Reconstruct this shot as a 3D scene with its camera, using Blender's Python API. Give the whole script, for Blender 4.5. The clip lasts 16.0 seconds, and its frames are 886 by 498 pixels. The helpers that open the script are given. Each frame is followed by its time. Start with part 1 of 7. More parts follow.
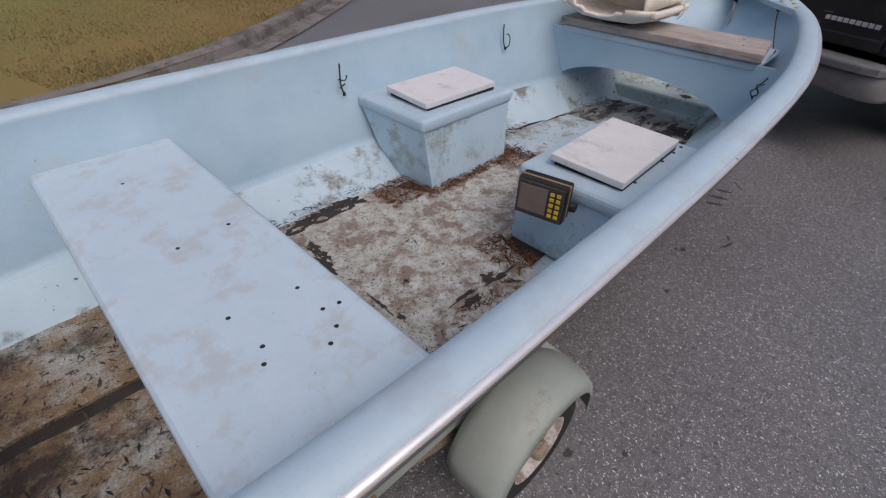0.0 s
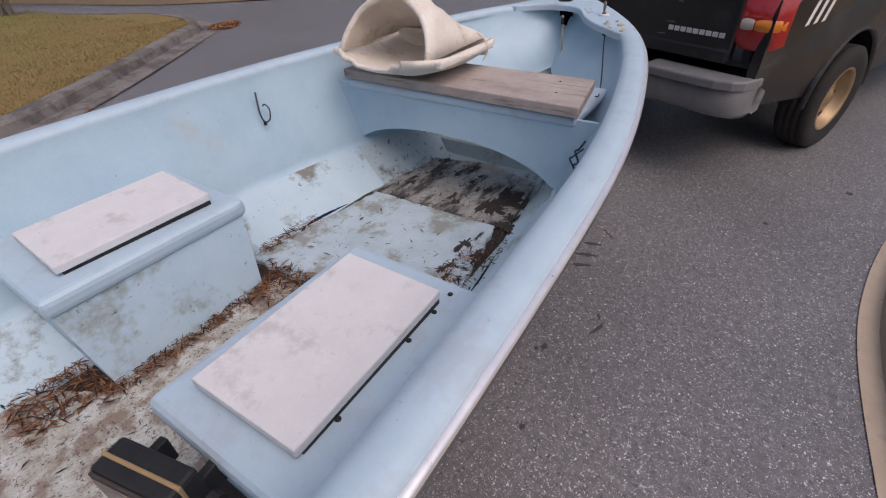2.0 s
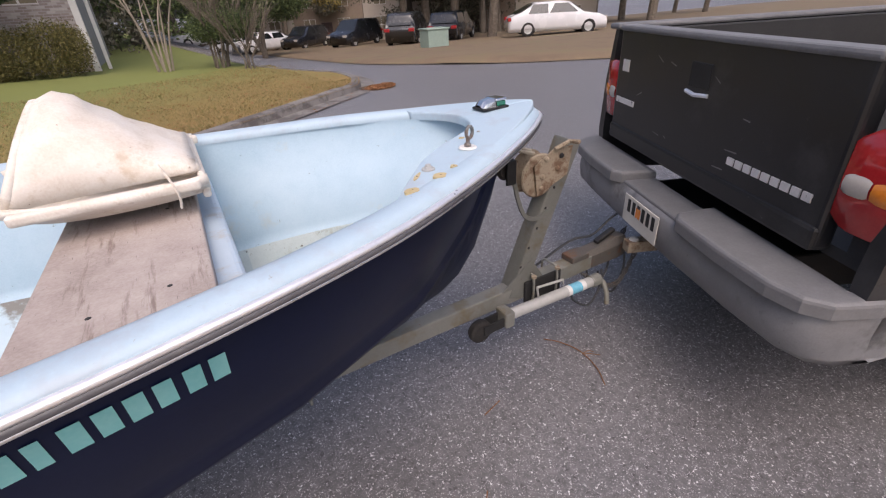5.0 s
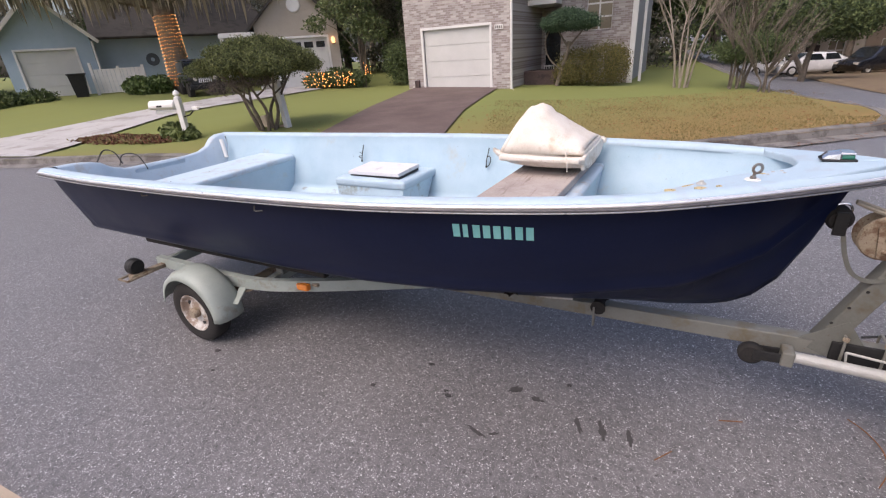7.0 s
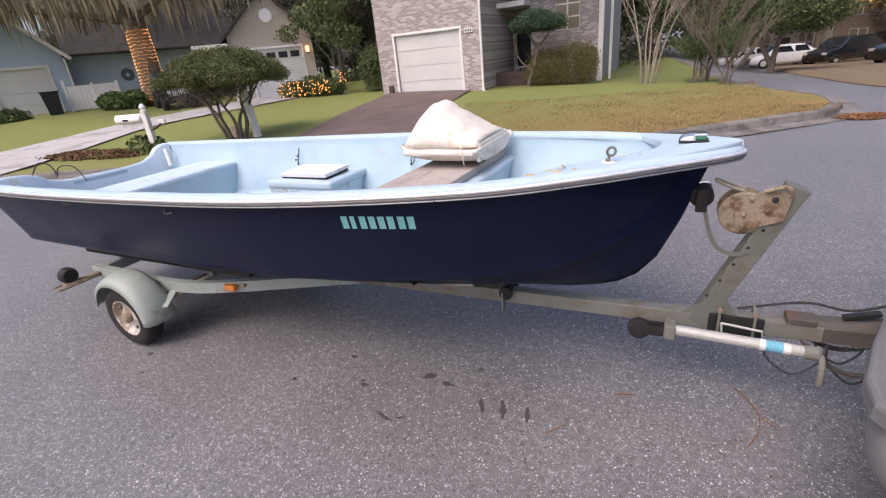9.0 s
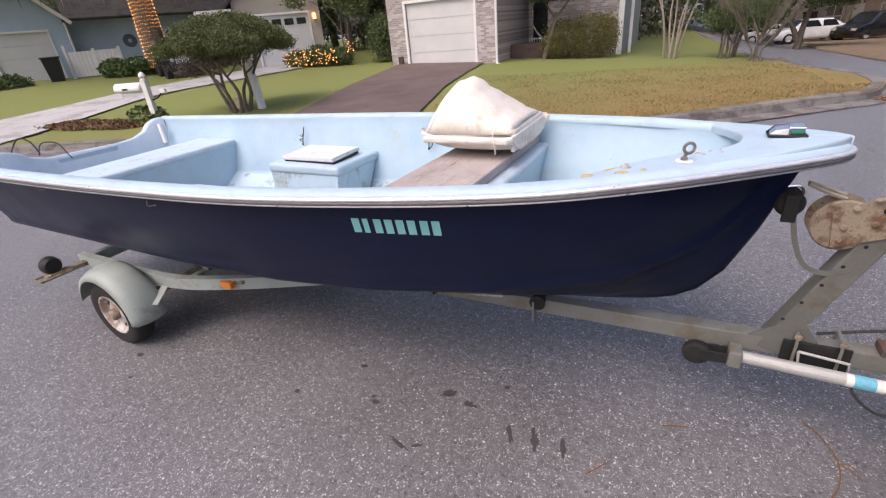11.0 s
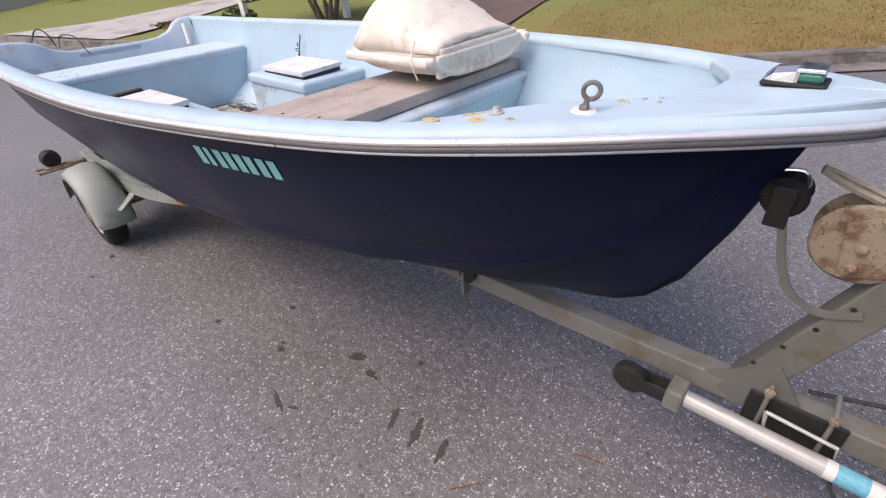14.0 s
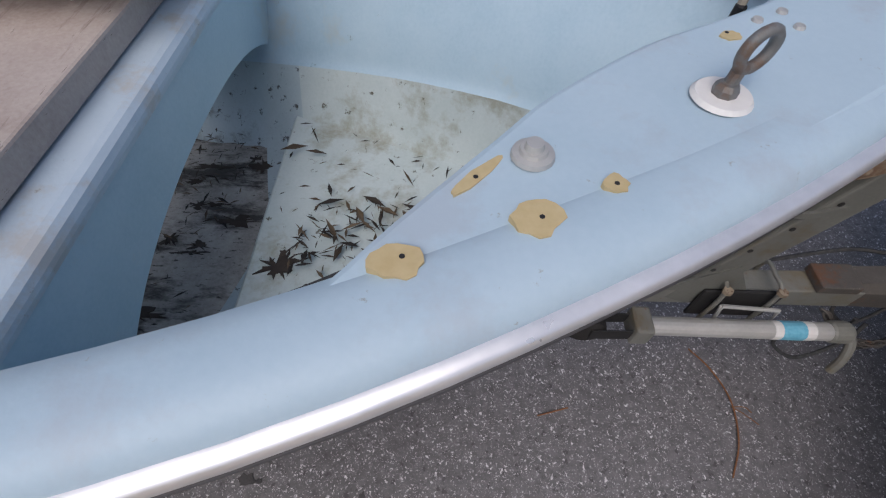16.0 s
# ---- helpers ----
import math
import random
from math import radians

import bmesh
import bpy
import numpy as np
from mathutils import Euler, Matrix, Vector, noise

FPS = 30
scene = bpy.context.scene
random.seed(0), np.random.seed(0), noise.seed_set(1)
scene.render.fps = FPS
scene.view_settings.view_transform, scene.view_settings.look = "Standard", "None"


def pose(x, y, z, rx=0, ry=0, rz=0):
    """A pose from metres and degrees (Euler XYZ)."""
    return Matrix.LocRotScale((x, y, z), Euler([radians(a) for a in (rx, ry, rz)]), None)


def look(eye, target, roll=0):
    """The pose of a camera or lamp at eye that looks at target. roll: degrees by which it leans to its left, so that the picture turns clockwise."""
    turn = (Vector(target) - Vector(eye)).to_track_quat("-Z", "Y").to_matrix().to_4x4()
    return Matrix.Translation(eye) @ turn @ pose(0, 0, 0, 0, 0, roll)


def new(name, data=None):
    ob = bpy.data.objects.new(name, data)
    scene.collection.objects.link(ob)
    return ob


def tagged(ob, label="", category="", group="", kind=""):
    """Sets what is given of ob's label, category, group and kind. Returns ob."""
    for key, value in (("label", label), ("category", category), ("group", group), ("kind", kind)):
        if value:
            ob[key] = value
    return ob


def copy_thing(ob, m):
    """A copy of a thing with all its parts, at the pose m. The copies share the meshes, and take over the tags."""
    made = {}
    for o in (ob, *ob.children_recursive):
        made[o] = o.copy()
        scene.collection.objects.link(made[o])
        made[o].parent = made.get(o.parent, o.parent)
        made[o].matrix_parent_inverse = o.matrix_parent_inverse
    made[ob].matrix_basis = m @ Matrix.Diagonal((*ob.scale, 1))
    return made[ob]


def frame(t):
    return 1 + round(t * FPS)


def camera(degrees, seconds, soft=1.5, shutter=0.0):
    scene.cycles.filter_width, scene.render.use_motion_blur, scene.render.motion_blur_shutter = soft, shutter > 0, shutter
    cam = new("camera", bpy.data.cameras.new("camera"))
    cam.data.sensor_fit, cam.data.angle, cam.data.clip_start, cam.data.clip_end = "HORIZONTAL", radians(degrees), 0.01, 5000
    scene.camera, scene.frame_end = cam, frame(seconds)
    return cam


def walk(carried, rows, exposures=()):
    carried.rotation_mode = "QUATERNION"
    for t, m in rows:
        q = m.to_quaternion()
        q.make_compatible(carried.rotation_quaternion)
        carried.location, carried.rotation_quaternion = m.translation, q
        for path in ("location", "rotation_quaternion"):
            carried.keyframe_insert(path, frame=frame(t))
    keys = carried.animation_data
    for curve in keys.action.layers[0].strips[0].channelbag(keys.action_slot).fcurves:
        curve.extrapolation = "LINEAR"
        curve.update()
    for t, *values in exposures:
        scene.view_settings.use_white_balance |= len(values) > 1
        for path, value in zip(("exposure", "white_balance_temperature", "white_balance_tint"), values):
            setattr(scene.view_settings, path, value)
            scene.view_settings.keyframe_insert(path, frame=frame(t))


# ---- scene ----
cam = camera(88.4, 16.0, soft=1.2)
PATH = [
    (0, (-0.629, -1.006, 1.658), (0.5, 0.087, 0.42), 1.7),
    (0.5, (-0.346, -1.061, 1.663), (0.809, 0.044, 0.461), 0.3),
    (1, (-0.108, -1.047, 1.648), (1.103, 0.015, 0.463), 0.5),
    (1.5, (0.198, -0.964, 1.662), (1.511, -0.031, 0.475), 0.2),
    (2, (0.494, -0.971, 1.638), (1.818, -0.053, 0.453), -2.2),
    (2.5, (0.789, -0.997, 1.666), (2.1, -0.052, 0.487), -2.4),
    (3, (1.124, -0.939, 1.619), (2.475, -0.07, 0.428), -1.4),
    (3.2, (1.252, -0.919, 1.631), (2.634, -0.103, 0.436), -0.8),
    (5.3, (2.65, -1.454, 1.569), (3.141, 0.245, 0.635), -4.2),
    (5.5, (2.756, -1.562, 1.609), (2.964, 0.204, 0.694), -4.7),
    (6, (2.775, -1.758, 1.643), (2.353, -0.006, 0.778), -4.0),
    (6.5, (2.804, -2.092, 1.685), (2.015, -0.447, 0.867), -4.0),
    (7, (2.884, -2.213, 1.709), (2.001, -0.607, 0.908), -3.9),
    (7.5, (3.134, -2.168, 1.672), (2.18, -0.594, 0.89), -5.1),
    (8, (3.316, -2.121, 1.65), (2.424, -0.509, 0.871), -5.7),
    (8.2, (3.345, -2.12, 1.668), (2.499, -0.488, 0.879), -5.5),
    (10.3, (3.265, -2.013, 1.618), (2.39, -0.398, 0.827), -6.7),
    (10.5, (3.194, -1.936, 1.622), (2.33, -0.333, 0.795), -6.2),
    (11, (3.104, -1.833, 1.649), (2.24, -0.26, 0.765), -5.2),
    (11.5, (3.075, -1.695, 1.629), (2.156, -0.167, 0.724), -4.3),
    (12, (3.203, -1.398, 1.56), (2.163, 0.018, 0.606), -1.0),
    (12.5, (3.243, -1.187, 1.542), (2.314, 0.179, 0.414), -2.3),
    (13, (3.285, -1.105, 1.524), (2.53, 0.351, 0.379), -0.5),
    (13.5, (3.431, -1.109, 1.52), (2.442, 0.216, 0.394), -2.8),
    (14, (3.53, -1.092, 1.498), (2.389, 0.112, 0.38), -4.6),
    (14.5, (3.459, -1.048, 1.5), (2.315, 0.145, 0.374), -4.9),
    (15, (3.208, -0.926, 1.494), (2.45, 0.387, 0.19), -7.0),
    (15.5, (2.992, -0.742, 1.46), (2.638, 0.538, -0.035), -4.1),
    (16, (2.886, -0.553, 1.435), (2.9, 0.584, -0.211), 2.5),
]
walk(cam, [(t, look(eye, target, roll)) for t, eye, target, roll in PATH],
     [(0, -0.36, 6300, 14), (1.0, -0.25, 6350, 16), (3.2, -0.10, 6420, 18), (5.3, 0.45, 6500, 17), (7.0, 0.54, 6420, 17), (8.0, 0.62, 6420, 17), (10.5, 0.68, 6420, 18), (11.5, 0.53, 6450, 17), (14.6, 0.55, 6500, 17), (15.0, 0.30, 6450, 17), (15.5, 0.12, 6400, 16), (16, -0.30, 6100, 12)])

# ---- light ----
SUN_EL, SUN_ROT = radians(58), radians(200)
world = bpy.data.worlds.new("overcast_sky")
scene.world = world
world.use_nodes = True
wn = world.node_tree
sky = wn.nodes.new("ShaderNodeTexSky")
sky.sky_type = "NISHITA"
sky.sun_disc = False
sky.sun_elevation, sky.sun_rotation = SUN_EL, SUN_ROT
sky.air_density, sky.dust_density, sky.ozone_density = 1.0, 6.0, 1.0
bg = wn.nodes["Background"]
bg.inputs["Strength"].default_value = 0.15
wn.links.new(sky.outputs["Color"], bg.inputs["Color"])
sun_data = bpy.data.lights.new("sun", "SUN")
sun_data.energy, sun_data.angle, sun_data.color = 0.5, radians(50), (1.0, 0.95, 0.9)
sun = new("sun", sun_data)
sun.matrix_basis = look((0, 0, 30), (0.21 * 30, 0.58 * 30, 0))

# ---- materials ----
MATS = {}


def mat(name, colours, rough=0.7, metal=0.0, scale=8.0, detail=6.0, bump=0.2, fine=120.0, spread=0.5, coat=0.0, island=0.0, emit=0.0):
    """A surface whose colour wanders over two to four tones at two scales, with fine relief."""
    if name in MATS:
        return MATS[name]
    m = bpy.data.materials.new(name)
    m.use_nodes = True
    n, l = m.node_tree.nodes, m.node_tree.links
    b = n["Principled BSDF"]
    tc = n.new("ShaderNodeTexCoord")
    big = n.new("ShaderNodeTexNoise")
    big.inputs["Scale"].default_value, big.inputs["Detail"].default_value, big.inputs["Roughness"].default_value = scale, detail, 0.65
    small = n.new("ShaderNodeTexNoise")
    small.inputs["Scale"].default_value, small.inputs["Detail"].default_value = fine, 3.0
    for t in (big, small):
        l.new(tc.outputs["Object"], t.inputs["Vector"])
    mix = n.new("ShaderNodeMix")
    mix.data_type = "FLOAT"
    mix.inputs[0].default_value = 0.3
    l.new(big.outputs["Fac"], mix.inputs[2])
    l.new(small.outputs["Fac"], mix.inputs[3])
    value = mix.outputs[0]
    if island:
        geo = n.new("ShaderNodeNewGeometry")
        mx = n.new("ShaderNodeMix")
        mx.data_type = "FLOAT"
        mx.inputs[0].default_value = island
        l.new(value, mx.inputs[2])
        l.new(geo.outputs["Random Per Island"], mx.inputs[3])
        value = mx.outputs[0]
    ramp = n.new("ShaderNodeValToRGB")
    e = ramp.color_ramp.elements
    lo, hi = 0.5 - spread * 0.4, 0.5 + spread * 0.4
    while len(e) < len(colours):
        e.new(0.5)
    for k, c in enumerate(colours):
        e[k].position = lo + (hi - lo) * k / max(1, len(colours) - 1)
        e[k].color = (*c, 1)
    l.new(value, ramp.inputs["Fac"])
    l.new(ramp.outputs["Color"], b.inputs["Base Color"])
    b.inputs["Metallic"].default_value = metal
    rr = n.new("ShaderNodeMapRange")
    rr.inputs["To Min"].default_value, rr.inputs["To Max"].default_value = max(0.03, rough - 0.12), min(1, rough + 0.12)
    l.new(big.outputs["Fac"], rr.inputs["Value"])
    l.new(rr.outputs["Result"], b.inputs["Roughness"])
    b.inputs["Coat Weight"].default_value = coat
    if bump:
        bp = n.new("ShaderNodeBump")
        bp.inputs["Strength"].default_value, bp.inputs["Distance"].default_value = bump, 0.004
        l.new(mix.outputs[0], bp.inputs["Height"])
        l.new(bp.outputs["Normal"], b.inputs["Normal"])
    if emit:
        b.inputs["Emission Strength"].default_value = emit
        l.new(ramp.outputs["Color"], b.inputs["Emission Color"])
    MATS[name] = m
    return m


def stained(name, base, stain, amount, scale=5.0, spots=None, spot_amount=0.35, rough=0.55, bump=0.25, streak=(1, 1, 1)):
    """Painted or moulded surface with soft stains and sharp small spots."""
    m = mat(name, base, rough, 0, scale * 1.6, 5, bump, 160)
    n, l = m.node_tree.nodes, m.node_tree.links
    b = n["Principled BSDF"]
    src = b.inputs["Base Color"].links[0].from_socket
    tc = n.new("ShaderNodeTexCoord")
    mp = n.new("ShaderNodeMapping")
    mp.inputs["Scale"].default_value = streak
    l.new(tc.outputs["Object"], mp.inputs["Vector"])
    for col, sc, lo, hi, k in ((stain, scale, 0.60 - amount * 0.2, 0.70 - amount * 0.2, 0.85),) + (((spots, scale * 9, 0.68 - spot_amount * 0.2, 0.73 - spot_amount * 0.2, 0.9),) if spots else ()):
        t = n.new("ShaderNodeTexNoise")
        t.inputs["Scale"].default_value, t.inputs["Detail"].default_value, t.inputs["Roughness"].default_value = sc, 9, 0.7
        l.new(mp.outputs["Vector"], t.inputs["Vector"])
        r = n.new("ShaderNodeMapRange")
        r.inputs["From Min"].default_value, r.inputs["From Max"].default_value, r.inputs["To Max"].default_value = lo, hi, k
        l.new(t.outputs["Fac"], r.inputs["Value"])
        mx = n.new("ShaderNodeMix")
        mx.data_type = "RGBA"
        mx.inputs["B"].default_value = (*col, 1)
        l.new(r.outputs["Result"], mx.inputs[0])
        l.new(src, mx.inputs["A"])
        src = mx.outputs["Result"]
    l.new(src, b.inputs["Base Color"])
    return m


def asphalt():
    m = mat("asphalt", [(0.080, 0.077, 0.080), (0.138, 0.133, 0.137)], 0.52, 0, 0.9, 6, 0.7, 140)
    n, l = m.node_tree.nodes, m.node_tree.links
    b = n["Principled BSDF"]
    src = b.inputs["Base Color"].links[0].from_socket
    tc0 = n.new("ShaderNodeTexCoord")
    warp = n.new("ShaderNodeTexNoise")
    warp.inputs["Scale"].default_value, warp.inputs["Detail"].default_value = 90, 3
    l.new(tc0.outputs["Object"], warp.inputs["Vector"])
    tc = n.new("ShaderNodeVectorMath")
    tc.operation = "MULTIPLY_ADD"
    tc.inputs[1].default_value = (0.028, 0.028, 0.028)
    l.new(warp.outputs["Color"], tc.inputs[0])
    l.new(tc0.outputs["Object"], tc.inputs[2])
    # patchy wear between the chippings
    worn = n.new("ShaderNodeTexNoise")
    worn.inputs["Scale"].default_value, worn.inputs["Detail"].default_value, worn.inputs["Roughness"].default_value = 28, 8, 0.75
    l.new(tc0.outputs["Object"], worn.inputs["Vector"])
    wr = n.new("ShaderNodeMapRange")
    wr.inputs["From Min"].default_value, wr.inputs["From Max"].default_value = 0.3, 0.7
    wr.inputs["To Min"].default_value, wr.inputs["To Max"].default_value = 0.55, 1.6
    l.new(worn.outputs["Fac"], wr.inputs["Value"])
    wm = n.new("ShaderNodeMix")
    wm.data_type, wm.blend_type = "RGBA", "MULTIPLY"
    wm.inputs[0].default_value = 1.0
    l.new(src, wm.inputs["A"])
    l.new(wr.outputs["Result"], wm.inputs["B"])
    src = wm.outputs["Result"]
    for sc, col, size, k, rare in ((48, (0.035, 0.033, 0.035), 0.42, 0.75, 0.80), (70, (0.68, 0.67, 0.68), 0.30, 1.0, 0.66), (115, (0.50, 0.49, 0.50), 0.34, 1.0, 0.52), (200, (0.44, 0.43, 0.44), 0.32, 0.9, 0.5)):
        v = n.new("ShaderNodeTexVoronoi")
        v.inputs["Scale"].default_value = sc
        l.new(tc.outputs["Vector"], v.inputs["Vector"])
        sel = n.new("ShaderNodeSeparateColor")
        l.new(v.outputs["Color"], sel.inputs["Color"])
        cut = n.new("ShaderNodeMath")
        cut.operation = "GREATER_THAN"
        cut.inputs[1].default_value = rare
        l.new(sel.outputs["Red"], cut.inputs[0])
        r = n.new("ShaderNodeMapRange")
        r.inputs["From Min"].default_value, r.inputs["From Max"].default_value = size, size * 0.6
        r.inputs["To Max"].default_value = k
        l.new(v.outputs["Distance"], r.inputs["Value"])
        mu = n.new("ShaderNodeMath")
        mu.operation = "MULTIPLY"
        l.new(cut.outputs[0], mu.inputs[0])
        l.new(r.outputs["Result"], mu.inputs[1])
        mx = n.new("ShaderNodeMix")
        mx.data_type = "RGBA"
        mx.inputs["B"].default_value = (*col, 1)
        l.new(mu.outputs[0], mx.inputs[0])
        l.new(src, mx.inputs["A"])
        src = mx.outputs["Result"]
    l.new(src, b.inputs["Base Color"])
    b.inputs["Specular IOR Level"].default_value = 0.85
    return m


def brickwork():
    m = mat("painted_brick", [(0.3, 0.26, 0.24), (0.42, 0.38, 0.36)], 0.85, 0, 3, 5, 0.2, 90)
    n, l = m.node_tree.nodes, m.node_tree.links
    b = n["Principled BSDF"]
    tc = n.new("ShaderNodeTexCoord")
    mp = n.new("ShaderNodeMapping")
    mp.inputs["Rotation"].default_value = (radians(90), 0, 0)
    l.new(tc.outputs["Object"], mp.inputs["Vector"])
    t = n.new("ShaderNodeTexBrick")
    t.inputs["Scale"].default_value = 1.0
    t.inputs["Brick Width"].default_value, t.inputs["Row Height"].default_value, t.inputs["Mortar Size"].default_value = 0.205, 0.07, 0.008
    t.inputs["Color1"].default_value, t.inputs["Color2"].default_value, t.inputs["Mortar"].default_value = (0.29, 0.24, 0.225, 1), (0.64, 0.61, 0.595, 1), (0.42, 0.40, 0.39, 1)
    t.inputs["Bias"].default_value = -0.35
    l.new(mp.outputs["Vector"], t.inputs["Vector"])
    l.new(t.outputs["Color"], b.inputs["Base Color"])
    bp = n.new("ShaderNodeBump")
    bp.inputs["Strength"].default_value, bp.inputs["Distance"].default_value, bp.invert = 0.6, 0.01, True
    l.new(t.outputs["Fac"], bp.inputs["Height"])
    l.new(bp.outputs["Normal"], b.inputs["Normal"])
    return m


def lawn_mat():
    m = mat("lawn", [(0.13, 0.12, 0.035), (0.24, 0.15, 0.05), (0.27, 0.13, 0.05)], 0.95, 0, 0.55, 8, 0.8, 60, 0.7)
    n, l = m.node_tree.nodes, m.node_tree.links
    b = n["Principled BSDF"]
    src = b.inputs["Base Color"].links[0].from_socket
    geo = n.new("ShaderNodeNewGeometry")
    sep = n.new("ShaderNodeSeparateXYZ")
    l.new(geo.outputs["Position"], sep.inputs["Vector"])
    t = n.new("ShaderNodeTexNoise")
    t.inputs["Scale"].default_value, t.inputs["Detail"].default_value, t.inputs["Roughness"].default_value = 0.9, 9, 0.7
    add = n.new("ShaderNodeMath")
    add.operation = "MULTIPLY_ADD"
    add.inputs[1].default_value, add.inputs[2].default_value = 14.0, -7.0
    l.new(t.outputs["Fac"], add.inputs[0])
    s = n.new("ShaderNodeMath")
    l.new(sep.outputs["Y"], s.inputs[0])
    l.new(add.outputs[0], s.inputs[1])
    # greener away from the kerb and towards the neighbour's garden
    x = n.new("ShaderNodeMath")
    x.operation = "MULTIPLY_ADD"
    x.inputs[1].default_value, x.inputs[2].default_value = -0.8, 0.0
    l.new(sep.outputs["X"], x.inputs[0])
    s2 = n.new("ShaderNodeMath")
    l.new(s.outputs[0], s2.inputs[0])
    l.new(x.outputs[0], s2.inputs[1])
    r = n.new("ShaderNodeMapRange")
    r.inputs["From Min"].default_value, r.inputs["From Max"].default_value, r.inputs["To Max"].default_value = 3.0, 11.0, 0.92
    l.new(s2.outputs[0], r.inputs["Value"])
    mx = n.new("ShaderNodeMix")
    mx.data_type = "RGBA"
    mx.inputs["B"].default_value = (0.165, 0.195, 0.05, 1)
    l.new(r.outputs["Result"], mx.inputs[0])
    l.new(src, mx.inputs["A"])
    l.new(mx.outputs["Result"], b.inputs["Base Color"])
    return m


BLUE = stained("pale_blue_gelcoat", [(0.33, 0.475, 0.575), (0.395, 0.535, 0.63), (0.44, 0.575, 0.66)], (0.42, 0.47, 0.47), 0.1, 2.5, (0.12, 0.12, 0.10), 0.05, 0.45, 0.12)
BLUE_TOP = stained("weathered_blue_gelcoat", [(0.42, 0.52, 0.61), (0.485, 0.58, 0.66)], (0.42, 0.43, 0.43), 0.35, 7.0, (0.25, 0.24, 0.23), 0.1, 0.5, 0.2)
BENCH = stained("scuffed_bench_gelcoat", [(0.455, 0.575, 0.66), (0.525, 0.64, 0.715)], (0.45, 0.50, 0.53), 0.45, 9.0, (0.20, 0.18, 0.17), 0.08, 0.6, 0.3)
RAILTOP = stained("gunwale_gelcoat", [(0.39, 0.515, 0.605), (0.45, 0.57, 0.655)], (0.40, 0.48, 0.55), 0.42, 6.0, (0.30, 0.32, 0.33), 0.13, 0.5, 0.14)
NAVY = mat("navy_gelcoat", [(0.005, 0.009, 0.033), (0.009, 0.014, 0.043)], 0.33, 0, 3, 6, 0.04, 60)
FLOOR = stained("mildewed_floor", [(0.25, 0.235, 0.19), (0.42, 0.415, 0.37), (0.60, 0.63, 0.64)], (0.20, 0.14, 0.105), 0.62, 11.0, (0.075, 0.05, 0.04), 0.62, 0.9, 0.8)
FLOOR_F = stained("washed_floor", [(0.33, 0.42, 0.46), (0.42, 0.51, 0.56), (0.47, 0.56, 0.62)], (0.24, 0.24, 0.20), 0.5, 6.0, (0.10, 0.09, 0.07), 0.28, 0.85, 0.5)
GRIME = stained("wet_grime", [(0.20, 0.195, 0.18), (0.33, 0.32, 0.30), (0.45, 0.44, 0.42)], (0.010, 0.008, 0.007), 0.6, 6.0, (0.03, 0.026, 0.022), 0.5, 0.7, 0.8, (0.7, 2.0, 1))
ROT = stained("rotten_wet_floor", [(0.10, 0.055, 0.025), (0.22, 0.15, 0.085), (0.45, 0.50, 0.50)], (0.02, 0.012, 0.009), 0.55, 4.0, (0.03, 0.02, 0.02), 0.6, 0.8, 0.8)
BILGE = mat("dark_bilge", [(0.02, 0.015, 0.012), (0.05, 0.038, 0.03)], 0.8, 0, 20, 6, 0.8)
LID = stained("white_board_lid", [(0.61, 0.60, 0.605), (0.70, 0.69, 0.695)], (0.50, 0.485, 0.48), 0.22, 8.0, (0.3, 0.28, 0.27), 0.1, 0.7, 0.25)
WOOD = stained("grey_plank", [(0.27, 0.22, 0.195), (0.38, 0.325, 0.295), (0.46, 0.41, 0.375)], (0.19, 0.145, 0.12), 0.3, 5.0, (0.05, 0.04, 0.04), 0.2, 0.85, 0.5, (6, 0.6, 6))
CREAM = stained("cream_plastic", [(0.62, 0.54, 0.45), (0.73, 0.67, 0.59), (0.80, 0.76, 0.70)], (0.54, 0.44, 0.33), 0.25, 6.0, (0.22, 0.17, 0.12), 0.12, 0.6, 0.5)
GALV = stained("galvanised_steel", [(0.15, 0.152, 0.136), (0.21, 0.21, 0.19)], (0.15, 0.125, 0.08), 0.5, 5.0, (0.16, 0.08, 0.04), 0.2, 0.5, 0.2)
FENDER = stained("grey_green_fender_paint", [(0.29, 0.33, 0.30), (0.36, 0.40, 0.37)], (0.25, 0.24, 0.19), 0.3, 6.0, (0.1, 0.09, 0.08), 0.08, 0.5, 0.15)
ZINC = mat("zinc_tube", [(0.42, 0.42, 0.41), (0.54, 0.54, 0.52)], 0.5, 0.35, 10, 4, 0.1)
RUST = stained("rusty_steel", [(0.24, 0.19, 0.135), (0.32, 0.27, 0.20)], (0.13, 0.07, 0.038), 0.5, 14.0, (0.09, 0.04, 0.02), 0.5, 0.8, 0.5)
BLACK = mat("black_plastic", [(0.012, 0.012, 0.013), (0.028, 0.028, 0.028)], 0.55, 0, 14, 4, 0.2)
RUBBER = mat("tyre_rubber", [(0.016, 0.015, 0.015), (0.035, 0.032, 0.03)], 0.85, 0, 20, 5, 0.5)
CHROME = mat("chrome", [(0.72, 0.72, 0.72), (0.85, 0.85, 0.85)], 0.2, 1.0, 20, 3, 0.05)
ALU = mat("aluminium_trim", [(0.72, 0.73, 0.75), (0.86, 0.86, 0.88)], 0.32, 0.6, 20, 3, 0.05)
RAILGREY = mat("vinyl_rub_rail", [(0.09, 0.09, 0.10), (0.14, 0.14, 0.15)], 0.4, 0, 20, 3, 0.05)
